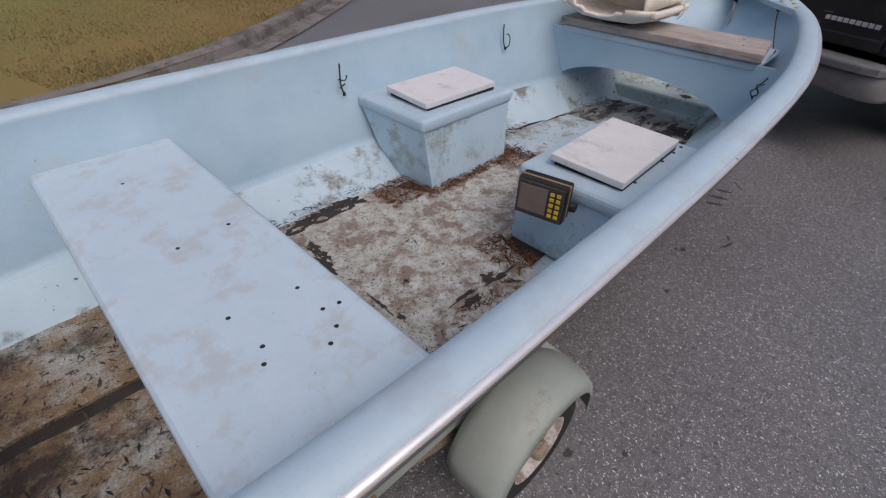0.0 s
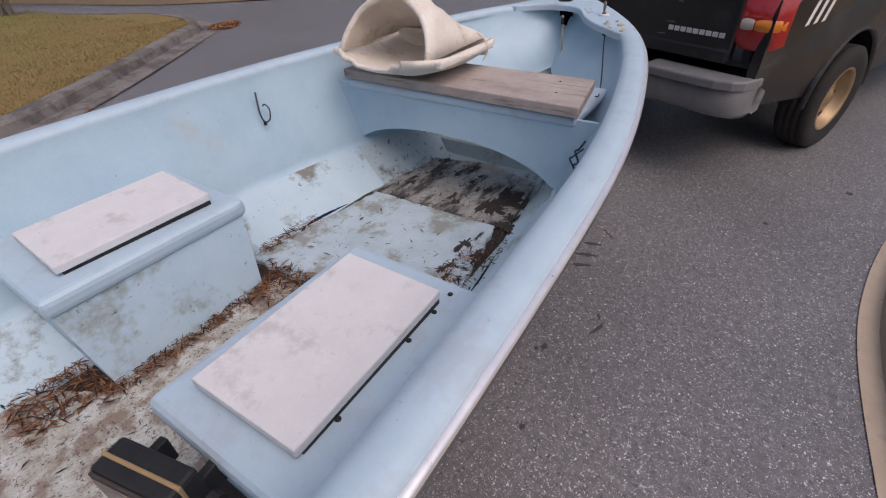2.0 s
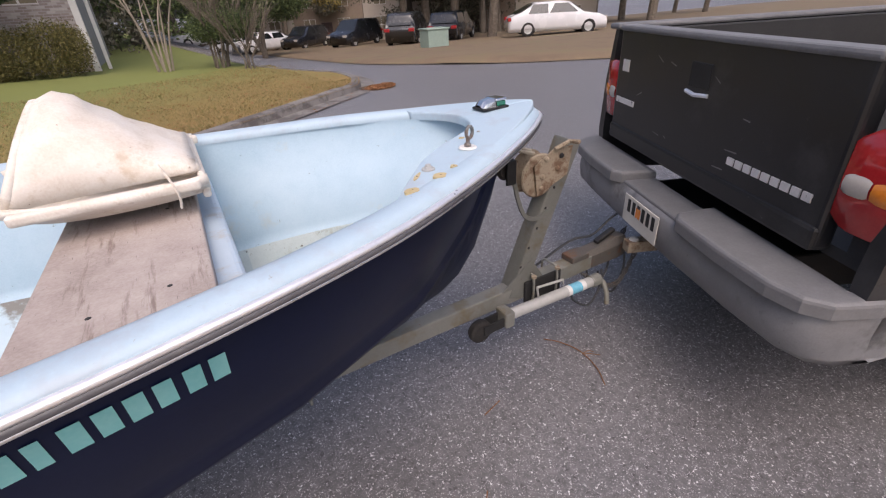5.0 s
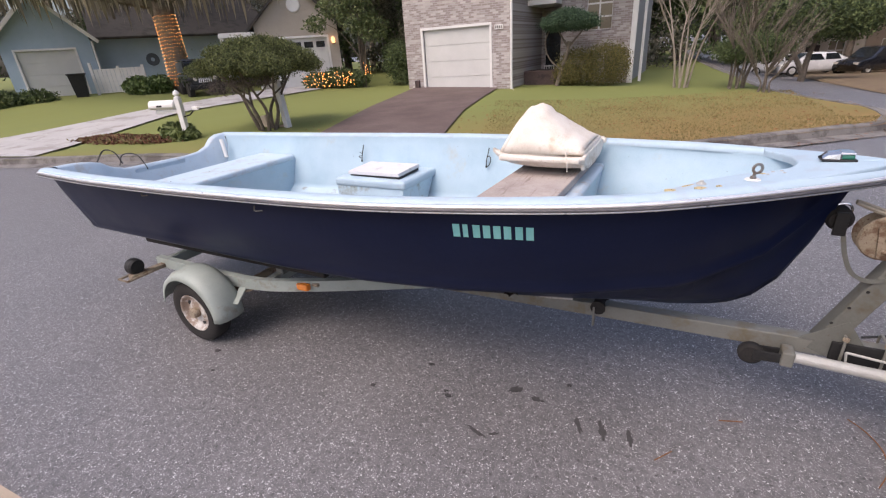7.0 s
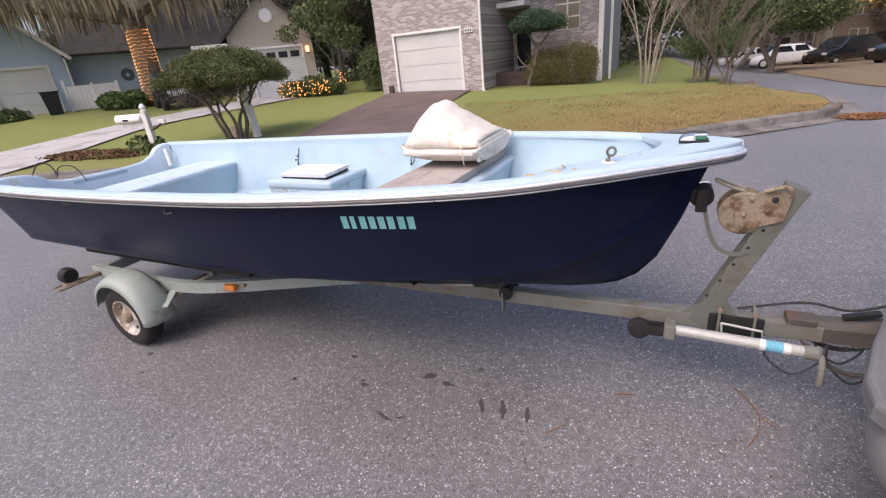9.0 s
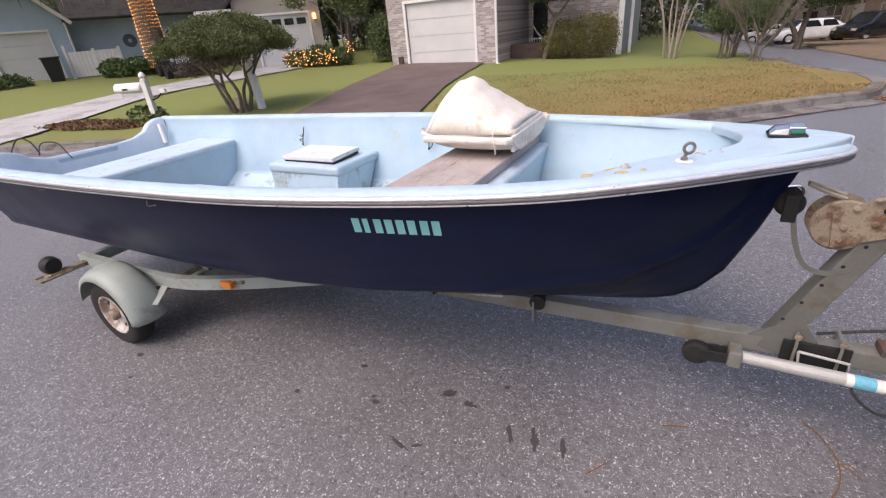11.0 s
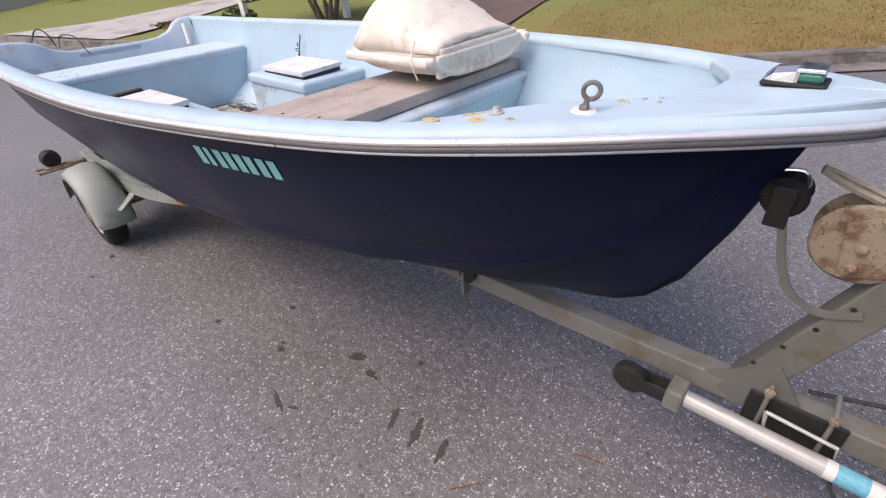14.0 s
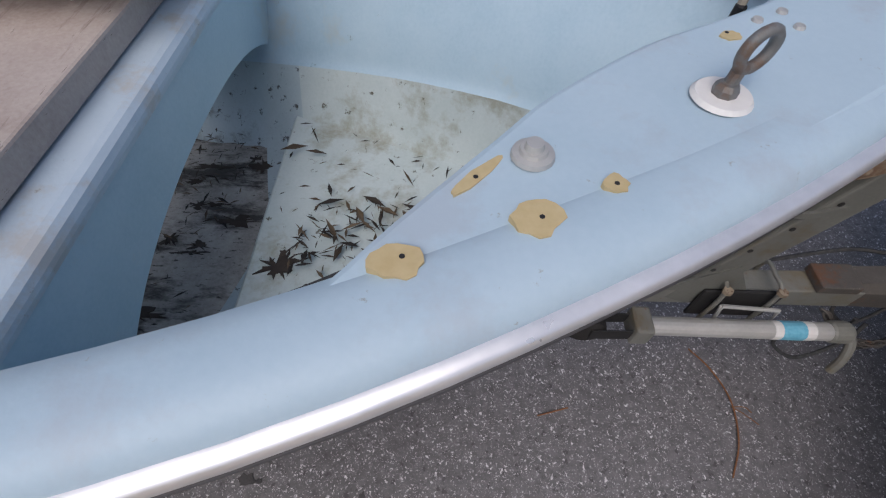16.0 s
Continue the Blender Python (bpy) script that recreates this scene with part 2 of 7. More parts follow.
WHITE = mat("white_paint", [(0.68, 0.67, 0.65), (0.78, 0.77, 0.75)], 0.5, 0, 4, 4, 0.1)
TEAL = mat("teal_vinyl", [(0.16, 0.50, 0.52), (0.26, 0.60, 0.60)], 0.4, 0, 12, 3, 0.0)
PATCH = mat("yellow_filler", [(0.47, 0.37, 0.19), (0.56, 0.46, 0.26)], 0.7, 0, 30, 4, 0.2)
TRUCK = stained("faded_black_paint", [(0.011, 0.0115, 0.013), (0.018, 0.0185, 0.021)], (0.035, 0.035, 0.037), 0.35, 2.0, (0.10, 0.10, 0.10), 0.05, 0.35, 0.05)
TRIM = mat("grey_bumper_plastic", [(0.125, 0.125, 0.13), (0.19, 0.19, 0.195)], 0.6, 0, 9, 5, 0.3)
BUMPER = stained("dull_bumper_metal", [(0.14, 0.14, 0.147), (0.21, 0.21, 0.217)], (0.08, 0.08, 0.08), 0.4, 5.0, (0.08, 0.08, 0.08), 0.15, 0.35, 0.1)
RED = mat("red_lens", [(0.30, 0.012, 0.015), (0.42, 0.025, 0.025)], 0.15, 0, 20, 3, 0.1, coat=0.6)
AMBER = mat("amber_lens", [(0.60, 0.16, 0.02), (0.75, 0.25, 0.03)], 0.2, 0, 20, 3, 0.1, coat=0.5)
CLEAR = mat("clear_lens", [(0.42, 0.38, 0.33), (0.5, 0.46, 0.42)], 0.15, 0, 20, 3, 0.1, coat=0.5)
GREEN = mat("green_lens", [(0.01, 0.10, 0.06), (0.02, 0.16, 0.10)], 0.15, 0, 20, 3, 0.1, coat=0.5)
GOLD = mat("tan_alloy_rim", [(0.28, 0.19, 0.10), (0.40, 0.29, 0.17)], 0.45, 0.5, 9, 5, 0.2)
RIMWHITE = stained("worn_white_rim", [(0.50, 0.48, 0.45), (0.60, 0.58, 0.55)], (0.22, 0.14, 0.09), 0.6, 12.0, (0.1, 0.06, 0.04), 0.3, 0.6, 0.2)
ROPE = mat("dark_rope", [(0.02, 0.022, 0.025), (0.06, 0.06, 0.06)], 0.9, 0, 60, 4, 0.5)
STRAP = mat("dirty_strap", [(0.30, 0.27, 0.21), (0.42, 0.38, 0.31)], 0.9, 0, 30, 4, 0.5)
LEAFLITTER = mat("dead_leaves", [(0.03, 0.014, 0.008), (0.13, 0.05, 0.022), (0.26, 0.12, 0.05)], 0.9, 0, 30, 3, 0.2, island=0.7)
NEEDLES = mat("orange_pine_needles", [(0.20, 0.085, 0.035), (0.34, 0.17, 0.08)], 0.9, 0, 30, 3, 0.2, island=0.6)
CONCRETE = stained("aged_concrete", [(0.40, 0.325, 0.25), (0.52, 0.43, 0.335)], (0.24, 0.20, 0.16), 0.1, 2.5, (0.09, 0.08, 0.07), 0.2, 0.9, 0.5)
LOCKER = stained("scuffed_locker_gelcoat", [(0.42, 0.56, 0.66), (0.50, 0.64, 0.73)], (0.29, 0.32, 0.30), 0.35, 5.0, (0.08, 0.07, 0.06), 0.3, 0.5, 0.25)
LOWSIDE = stained("mouldy_lower_side", [(0.41, 0.54, 0.62), (0.49, 0.61, 0.68)], (0.15, 0.125, 0.095), 0.28, 4.5, (0.06, 0.05, 0.035), 0.25, 0.7, 0.4)
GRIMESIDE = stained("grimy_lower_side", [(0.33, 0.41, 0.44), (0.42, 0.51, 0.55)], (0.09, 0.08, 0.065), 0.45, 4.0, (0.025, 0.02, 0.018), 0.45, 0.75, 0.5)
BOWFLOOR = stained("washed_bow_floor", [(0.42, 0.50, 0.50), (0.54, 0.61, 0.61)], (0.30, 0.30, 0.24), 0.45, 4.0, (0.08, 0.07, 0.045), 0.3, 0.75, 0.4)
PALEDRIVE = stained("pale_concrete", [(0.38, 0.37, 0.36), (0.46, 0.45, 0.44)], (0.28, 0.26, 0.24), 0.5, 1.5, (0.2, 0.18, 0.16), 0.2, 0.9, 0.4)
for m_ in (NAVY, BLACK, RUBBER, TRUCK):
    m_.node_tree.nodes["Principled BSDF"].inputs["Specular IOR Level"].default_value = 0.14 if m_ is NAVY else 0.55 if m_ is TRUCK else 0.3
KERB = stained("dark_kerb_concrete", [(0.16, 0.15, 0.14), (0.24, 0.225, 0.21)], (0.09, 0.08, 0.075), 0.6, 2.0, (0.05, 0.045, 0.04), 0.3, 0.9, 0.5)
DRIVE = mat("brown_aggregate", [(0.075, 0.05, 0.045), (0.12, 0.085, 0.075), (0.17, 0.13, 0.12)], 0.9, 0, 1.2, 9, 0.8, 60)
STAIN = mat("oil_stain", [(0.04, 0.038, 0.038), (0.075, 0.072, 0.072)], 0.6, 0, 30, 5, 0.5)
BLUELABEL = mat("blue_label", [(0.10, 0.36, 0.52), (0.20, 0.50, 0.64)], 0.5, 0, 30, 3, 0.05)
GLASS = mat("dark_glass", [(0.010, 0.013, 0.016), (0.022, 0.027, 0.03)], 0.08, 0, 3, 3, 0.0, coat=0.5)
BARK = mat("bark", [(0.07, 0.055, 0.042), (0.14, 0.115, 0.09), (0.22, 0.19, 0.155)], 0.95, 0, 7, 8, 0.9, 40)
PALEBARK = mat("pale_bark", [(0.24, 0.20, 0.16), (0.36, 0.31, 0.26)], 0.9, 0, 7, 8, 0.6, 40)
PLATE = mat("licence_plate", [(0.52, 0.50, 0.45), (0.62, 0.60, 0.55)], 0.5, 0, 12, 3, 0.0)

# ---- building helpers ----


def thing(name, label, category, at=None, group="", kind=""):
    e = new(name)
    e.empty_display_size = 0.1
    e.matrix_basis = at if at is not None else Matrix()
    return tagged(e, label, category, group, kind)


def part(name, bm, material, parent, label="", smooth=False, kind=""):
    me = bpy.data.meshes.new(name)
    bm.normal_update()
    bm.to_mesh(me)
    bm.free()
    if smooth:
        me.shade_smooth()
    me.materials.append(material)
    ob = new(name, me)
    ob.parent = parent
    return tagged(ob, label, kind=kind)


def solo(name, bm, material, label, category, group="", kind="", smooth=False):
    ob = part(name, bm, material, None, label, smooth)
    return tagged(ob, label, category, group, kind)


def mesh_of(verts, faces):
    bm = bmesh.new()
    vs = [bm.verts.new(v) for v in verts]
    for f in faces:
        bm.faces.new([vs[i] for i in f])
    return bm


def box(x0, x1, y0, y1, z0, z1, bevel=0.0, bm=None, seg=2, m=None):
    own = bmesh.new()
    bmesh.ops.create_cube(own, size=1)
    bmesh.ops.transform(own, verts=own.verts, matrix=Matrix.Translation(((x0 + x1) / 2, (y0 + y1) / 2, (z0 + z1) / 2)) @ Matrix.Diagonal((x1 - x0, y1 - y0, z1 - z0, 1)))
    if bevel:
        bmesh.ops.bevel(own, geom=own.edges[:], offset=bevel, segments=seg, affect="EDGES", profile=0.5)
    if m is not None:
        bmesh.ops.transform(own, verts=own.verts, matrix=m)
    return join(bm, own)


def join(bm, own):
    if bm is None:
        return own
    me = bpy.data.meshes.new("tmp")
    own.to_mesh(me)
    own.free()
    bm.from_mesh(me)
    bpy.data.meshes.remove(me)
    return bm


def smooth_line(pts, n=6):
    p = [Vector(q) for q in pts]
    p = [2 * p[0] - p[1]] + p + [2 * p[-1] - p[-2]]
    out = []
    for i in range(1, len(p) - 2):
        a, b, c, d = p[i - 1:i + 3]
        for k in range(n):
            t = k / n
            out.append(0.5 * (2 * b + (c - a) * t + (2 * a - 5 * b + 4 * c - d) * t * t + (3 * b - a - 3 * c + d) * t ** 3))
    return out + [p[-2]]


def tube(pts, r, seg=8, bm=None, caps=True, r2=None):
    """A round bar along points; r2: its radius at the far end."""
    bm = bm or bmesh.new()
    pts = [Vector(p) for p in pts]
    side, rings = None, []
    for i, p in enumerate(pts):
        d = (pts[min(i + 1, len(pts) - 1)] - pts[max(i - 1, 0)]).normalized()
        if side is None:
            side = d.orthogonal().normalized()
        side = (side - d * side.dot(d)).normalized()
        up = d.cross(side)
        rad = r if r2 is None else r + (r2 - r) * i / max(1, len(pts) - 1)
        rings.append([bm.verts.new(p + rad * (math.cos(6.2832 * k / seg) * side + math.sin(6.2832 * k / seg) * up)) for k in range(seg)])
    for a, b in zip(rings, rings[1:]):
        for k in range(seg):
            bm.faces.new((a[k], a[(k + 1) % seg], b[(k + 1) % seg], b[k]))
    if caps:
        bm.faces.new(rings[0][::-1])
        bm.faces.new(rings[-1])
    return bm


def beam(p, q, w, h, bevel=0.004, bm=None):
    """A rectangular bar from p to q, w wide and h high."""
    p, q = Vector(p), Vector(q)
    d = (q - p).normalized()
    s = d.cross(Vector((0, 0, 1)))
    s = s.normalized() if s.length > 1e-3 else Vector((0, 1, 0))
    u = s.cross(d)
    m = Matrix((d, s, u)).transposed().to_4x4()
    m.translation = (p + q) / 2
    n = (q - p).length / 2
    return box(-n, n, -w / 2, w / 2, -h / 2, h / 2, bevel, bm, m=m)


def lathe(profile, seg=24, m=None, bm=None):
    """Turns (radius, height) round z; closed where the radius is 0."""
    own = bmesh.new()
    rings = [[own.verts.new((r * math.cos(6.2832 * k / seg), r * math.sin(6.2832 * k / seg), z)) for k in range(seg)] for r, z in profile]
    for a, b in zip(rings, rings[1:]):
        for k in range(seg):
            own.faces.new((a[k], a[(k + 1) % seg], b[(k + 1) % seg], b[k]))
    bmesh.ops.remove_doubles(own, verts=own.verts, dist=1e-5)
    bmesh.ops.recalc_face_normals(own, faces=own.faces)
    if m is not None:
        bmesh.ops.transform(own, verts=own.verts, matrix=m)
    return join(bm, own)


def loft(sections, bm=None, closed=False):
    bm = bm or bmesh.new()
    rows = [[bm.verts.new(p) for p in s] for s in sections]
    for a, b in zip(rows, rows[1:]):
        for k in range(len(a) - (0 if closed else 1)):
            j = (k + 1) % len(a)
            bm.faces.new((a[k], a[j], b[j], b[k]))
    return bm


def slab(outline, z0, z1, bevel=0.0, seg=2):
    """A flat plate with the given outline (x, y)."""
    bm = bmesh.new()
    f = bm.faces.new([bm.verts.new((x, y, z0)) for x, y in outline])
    r = bmesh.ops.extrude_face_region(bm, geom=[f])
    bmesh.ops.translate(bm, verts=[v for v in r["geom"] if isinstance(v, bmesh.types.BMVert)], vec=(0, 0, z1 - z0))
    bmesh.ops.recalc_face_normals(bm, faces=bm.faces)
    if bevel:
        bmesh.ops.bevel(bm, geom=[e for e in bm.edges if abs(e.verts[0].co.z - z1) < 1e-5 and abs(e.verts[1].co.z - z1) < 1e-5], offset=bevel, segments=seg, affect="EDGES", profile=0.5)
    return bm


def blob(rx, ry, rng, n=14, rough=0.3):
    k = [1 + rough * (rng.random() - 0.5) * 2 for _ in range(n)]
    return [(rx * k[i] * math.cos(6.2832 * i / n), ry * k[i] * math.sin(6.2832 * i / n)) for i in range(n)]


def scatter(quads, rng):
    """Small bent leaves as (place, length, width, direction, lift) in one mesh."""
    bm = bmesh.new()
    for p, L, W, a, tilt in quads:
        p = Vector(p)
        d = Vector((math.cos(a), math.sin(a), tilt)).normalized()
        s = Vector((-math.sin(a), math.cos(a), rng.uniform(-0.4, 0.4))).normalized()
        v = [bm.verts.new(q) for q in (p - d * L / 2, p + s * W / 2 + Vector((0, 0, W * 0.3)), p + d * L / 2, p - s * W / 2 + Vector((0, 0, W * 0.3)))]
        bm.faces.new(v)
    return bm


def interp(x, xs, ys):
    return float(np.interp(x, xs, ys))


YC = 0.085  # the boat's centreline

# ---- ground, road and kerbs ----


def land(x, y):
    """Height of the ground: level under the boat, rising to the houses, falling along the side street."""
    s = 0.888 * x + 0.459 * y
    z = -0.053 * max(0.0, min(50.0, y - 10.0)) * max(0.0, min(1.0, (x - 4.0) / 3))
    if y > 3 and s < 9:
        z += 0.03 * max(0.0, min(1.0, (9 - s) / 8)) * max(0.0, min(14.0, y - 4.5)) * 0.75
    z += 0.035 * max(0.0, -s - 2) * max(0.0, min(1.0, (y - 3.5) / 5))
    return z


def grid(xs, ys, height):
    verts = [(x, y, height(x, y)) for y in ys for x in xs]
    w = len(xs)
    return mesh_of(verts, [(j * w + i, j * w + i + 1, (j + 1) * w + i + 1, (j + 1) * w + i) for j in range(len(ys) - 1) for i in range(w - 1)])


def spaced(lo, hi, n, near):
    t = np.linspace(-1, 1, n)
    return [near + (np.sign(v) * abs(v) ** 2.2) * ((hi - near) if v > 0 else (near - lo)) for v in t]


solo("road", grid(spaced(-400, 400, 90, 2), spaced(-400, 400, 90, 3), lambda x, y: min(land(x, y), 0.0) if abs(x) < 80 and abs(y) < 80 else min(land(x, y), 0) * 0.6), asphalt(), "worn grey asphalt street with pale chippings", "road", kind="structure")

FRONT = smooth_line([(-60, -4.5, 0), (-30, -1.0, 0), (-14, 1.35, 0), (-9.5, 2.3, 0), (-7.2, 3.05, 0), (-4, 3.7, 0), (-0.64, 4.16, 0), (1.16, 4.72, 0), (2.4, 5.40, 0), (3.9, 6.5, 0), (4.95, 7.35, 0), (5.76, 8.05, 0), (6.16, 9.0, 0)], 6)
SIDE = smooth_line([(6.16, 9.0, 0), (6.2, 9.9, 0), (5.95, 11.5, 0), (5.0, 14.5, 0), (4.2, 20, 0), (3, 32, 0), (1, 60, 0)], 6)


def at_length(line, t):
    d = np.cumsum([0] + [(b - a).length for a, b in zip(line, line[1:])])
    return Vector([float(np.interp(t * d[-1], d, [p[k] for p in line])) for k in range(3)])


def lawn_patch():
    nu, nv = 150, 60
    back = [Vector((-60, 60, 0)), Vector((1, 60, 0))]
    left = [Vector((-60, -4.5, 0)), Vector((-60, 60, 0))]
    verts, faces = [], []
    for j in range(nv + 1):
        v = (j / nv) ** 1.6
        for i in range(nu + 1):
            u = 1 - (1 - i / nu) ** 1.7
            F, B, L, R = at_length(FRONT, u), back[0].lerp(back[1], u), left[0].lerp(left[1], v), at_length(SIDE, v)
            P = (1 - v) * F + v * B + (1 - u) * L + u * R - ((1 - u) * (1 - v) * FRONT[0] + u * (1 - v) * FRONT[-1] + (1 - u) * v * back[0] + u * v * back[1])
            verts.append((P.x, P.y, land(P.x, P.y) + 0.11 + 0.025 * noise.noise((P.x * 1.3, P.y * 1.3, 0))))
    w = nu + 1
    return mesh_of(verts, [(j * w + i, j * w + i + 1, (j + 1) * w + i + 1, (j + 1) * w + i) for j in range(nv) for i in range(nu)])


LAWN = lawn_mat()
solo("lawn", lawn_patch(), LAWN, "patchy green and tan autumn lawn", "lawn", kind="structure", smooth=True)


def kerb(line, side, name, label, width=0.17, pan=0.32, material=KERB):
    """A raised kerb with its gutter pan, along a line; side: +1 where the lawn lies to the left."""
    rows = []
    for i, p in enumerate(line):
        d = (line[min(i + 1, len(line) - 1)] - line[max(i - 1, 0)]).normalized()
        s = Vector((-d.y, d.x, 0)) * side
        z0 = land(p.x, p.y) if p.y > 3 else 0.0
        wob = 0.012 * noise.noise((p.x * 2, p.y * 2, 3))
        prof = [(-pan, 0.006), (-0.02, 0.014), (0.0, 0.09), (0.03, 0.125 + wob), (width, 0.13 + wob), (width + 0.015, 0.05)]
        rows.append([(p.x + s.x * a, p.y + s.y * a, min(z0, 0.02) * (1 if b < 0.05 else 1) + b + (max(0, z0) if b > 0.05 else 0)) for a, b in prof])
    return solo(name, loft(rows), material, label, "kerb", kind="structure")


kerb(FRONT, 1, "kerb", "dark weathered concrete kerb along the lawn")
kerb(SIDE, 1, "kerb", "concrete kerb curving into the side street")
NEAR = smooth_line([(-60, -1.7, 0), (-30, -1.8, 0), (-14, -1.84, 0), (-6, -1.85, 0), (-2, -2.00, 0), (0.2, -1.98, 0), (1.7, -1.86, 0), (2.6, -1.82, 0), (3.2, -1.88, 0), (3.8, -2.02, 0), (4.66, -2.28, 0), (6.5, -3.0, 0), (9, -4.3, 0), (13, -6.5, 0), (20, -10.3, 0), (34, -18, 0), (60, -32, 0)], 8)
kerb(NEAR, -1, "kerb", "pale tan concrete kerb beside the truck", 0.30, 0.10, CONCRETE)
rows = []
for p in NEAR:
    rows.append([(p.x, p.y - 0.31 - a, 0.125 + 0.02 * noise.noise((p.x, a, 1)) + 0.01 * a) for a in (0, 0.6, 1.5, 3, 8, 40, 120)])
solo("lawn", loft(rows), LAWN, "tan verge behind the near kerb", "lawn", kind="structure", smooth=True)
# far verge across the side street
far = smooth_line([(10.5, 75, 0), (9.4, 50, 0), (8.7, 34, 0), (8.2, 22, 0), (8.0, 15, 0), (8.4, 12, 0), (9.3, 9.8, 0), (11.2, 7.9, 0), (16, 5.6, 0), (26, 2.8, 0), (60, -4, 0)], 8)
rows = []
for p in far:
    rows.append([(p.x + a * 0.75, p.y + a * 0.66, land(p.x + a * 0.75, p.y + a * 0.66) + (0.02 if a == 0 else 0.12)) for a in (0, 0.25, 2, 6, 14, 30, 60)])
VERGE = mat("leafy_verge", [(0.12, 0.085, 0.055), (0.18, 0.13, 0.08), (0.15, 0.145, 0.07)], 0.95, 0, 0.8, 8, 0.6, 40)
solo("verge", loft(rows), VERGE, "leaf-strewn brown verge across the side street", "verge", kind="structure", smooth=True)


def drape(line_a, line_b, lift, n=24, m=6):
    """A drive laid over the ground between two edge lines."""
    return loft([[(*(at_length(line_a, i / n).lerp(at_length(line_b, i / n), j / m)).xy, 0) for j in range(m + 1)] for i in range(n + 1)]), lift


def drive(name, la, lb, lift, material, label):
    bm, up = drape([Vector(p) for p in la], [Vector(p) for p in lb], lift)
    for v in bm.verts:
        v.co.z = land(v.co.x, v.co.y) + 0.11 + up
    solo(name, bm, material, label, "driveway", kind="structure", smooth=True)


drive("driveway", [(-3.75, 3.8, 0), (-4.45, 5.83, 0), (-5.75, 9.5, 0), (-7.1, 14.6, 0)], [(-0.9, 4.25, 0), (-1.43, 6.0, 0), (-2.4, 9.1, 0), (-3.55, 14.6, 0)], 0.04, DRIVE, "brown exposed-aggregate driveway up to the garage")
drive("driveway", [(-15.2, 1.3, 0), (-14.2, 5.6, 0), (-14.1, 8.2, 0), (-15.0, 17, 0)], [(-9.6, 2.4, 0), (-10.5, 3.9, 0), (-11.9, 7.2, 0), (-12.0, 17, 0)], 0.04, PALEDRIVE, "pale concrete driveway of the neighbouring house")

# ---- boat ----
RX = [-1.17, -0.5, 0.2, 0.9, 1.6, 2.2, 2.7, 3.05, 3.35]
RB = [0.800, 0.845, 0.860, 0.860, 0.830, 0.735, 0.607, 0.455, 0.270]
RZ = [1.068, 1.070, 1.078, 1.090, 1.103, 1.116, 1.130, 1.147, 1.159]
RAIL = smooth_line([(x, b, z) for x, b, z in zip(RX, RB, RZ)] + [(3.515, 0.140, 1.160), (3.590, 0.063, 1.160), (3.612, 0.0, 1.160), (3.590, -0.063, 1.160)], 6)[:-6]


def rail(x):
    xs = [p.x for p in RAIL]
    return interp(x, xs, [p.y for p in RAIL]), interp(x, xs, [p.z for p in RAIL])


KEEL = ([-1.0, 0.0, 1.5, 2.3, 2.90, 3.06, 3.16, 3.235, 3.29, 3.333, 3.37, 3.402, 3.432, 3.458, 3.485, 3.50], [0.43, 0.41, 0.40, 0.408, 0.448, 0.478, 0.508, 0.55, 0.603, 0.668, 0.74, 0.82, 0.905, 0.985, 1.06, 1.12])
CHINE_B = ([-1.2, 0.8, 1.5, 2.0, 2.5, 2.93, 3.23, 3.50], [0.64, 0.665, 0.645, 0.577, 0.455, 0.29, 0.125, 0.0])
CHINE_Z = ([-1.2, 1.0, 2.0, 2.5, 2.95, 3.24, 3.50], [0.61, 0.61, 0.625, 0.645, 0.69, 0.82, 1.12])


def hull_section(x, inset=0.0):
    b, zr = rail(x)
    if x > 2.93:
        b *= math.sqrt(max(0.0, 1 - ((x - 2.93) / 0.572) ** 2)) * 0.97 + 0.03 if x < 3.50 else 0
    if x >= 3.499:
        b = 0.004
    b = max(0.004, b - 0.055 - inset)
    c, zc, zk = min(b, max(0.003, interp(x, *CHINE_B) - inset)), interp(x, *CHINE_Z), interp(x, *KEEL)
    zc = max(zc, zk + 0.01)
    zk += inset
    pts = []
    for k in range(9):
        t = k / 8
        y = b + (c - b) * (t + 0.12 * math.sin(math.pi * t) * -1)
        pts.append((y, zr + 0.003 + (zc + 0.05 - zr) * t))
    for k in range(1, 5):
        t = k / 4
        pts.append((c * (1 - 0.16 * t * t) , zc + 0.05 - 0.075 * t * (2 - t) * 0.9))
    y0, z0 = pts[-1]
    for k in range(1, 5):
        t = k / 4
        pts.append((y0 * (1 - t), z0 + (zk - z0) * t ** 0.65))
    return pts


boat = thing("fishing_boat", "pale blue and navy fibreglass fishing boat, weathered, on a trailer", "boat", pose(0, YC, 1.1, -0.5) @ pose(0, 0, -1.1))
STATIONS = [-1.17 + 4.67 * k / 56 for k in range(57)]
secs = []
for x in STATIONS:
    h = hull_section(min(x, 3.499))
    rake = lambda z, x=x: x + (0.17 * max(0, min(1, (1.06 - z) / 0.6)) if x < -1.16 else 0)
    secs.append([(rake(z), y, z) for y, z in h] + [(rake(z), -y, z) for y, z in h[-2::-1]])
bm = loft(secs)
bmesh.ops.recalc_face_normals(bm, faces=bm.faces)
hull = part("hull", bm, NAVY, boat, "glossy dark navy outer hull", True)

# inner shell: upright sides, a crease, and a sloping lower side down to the sole


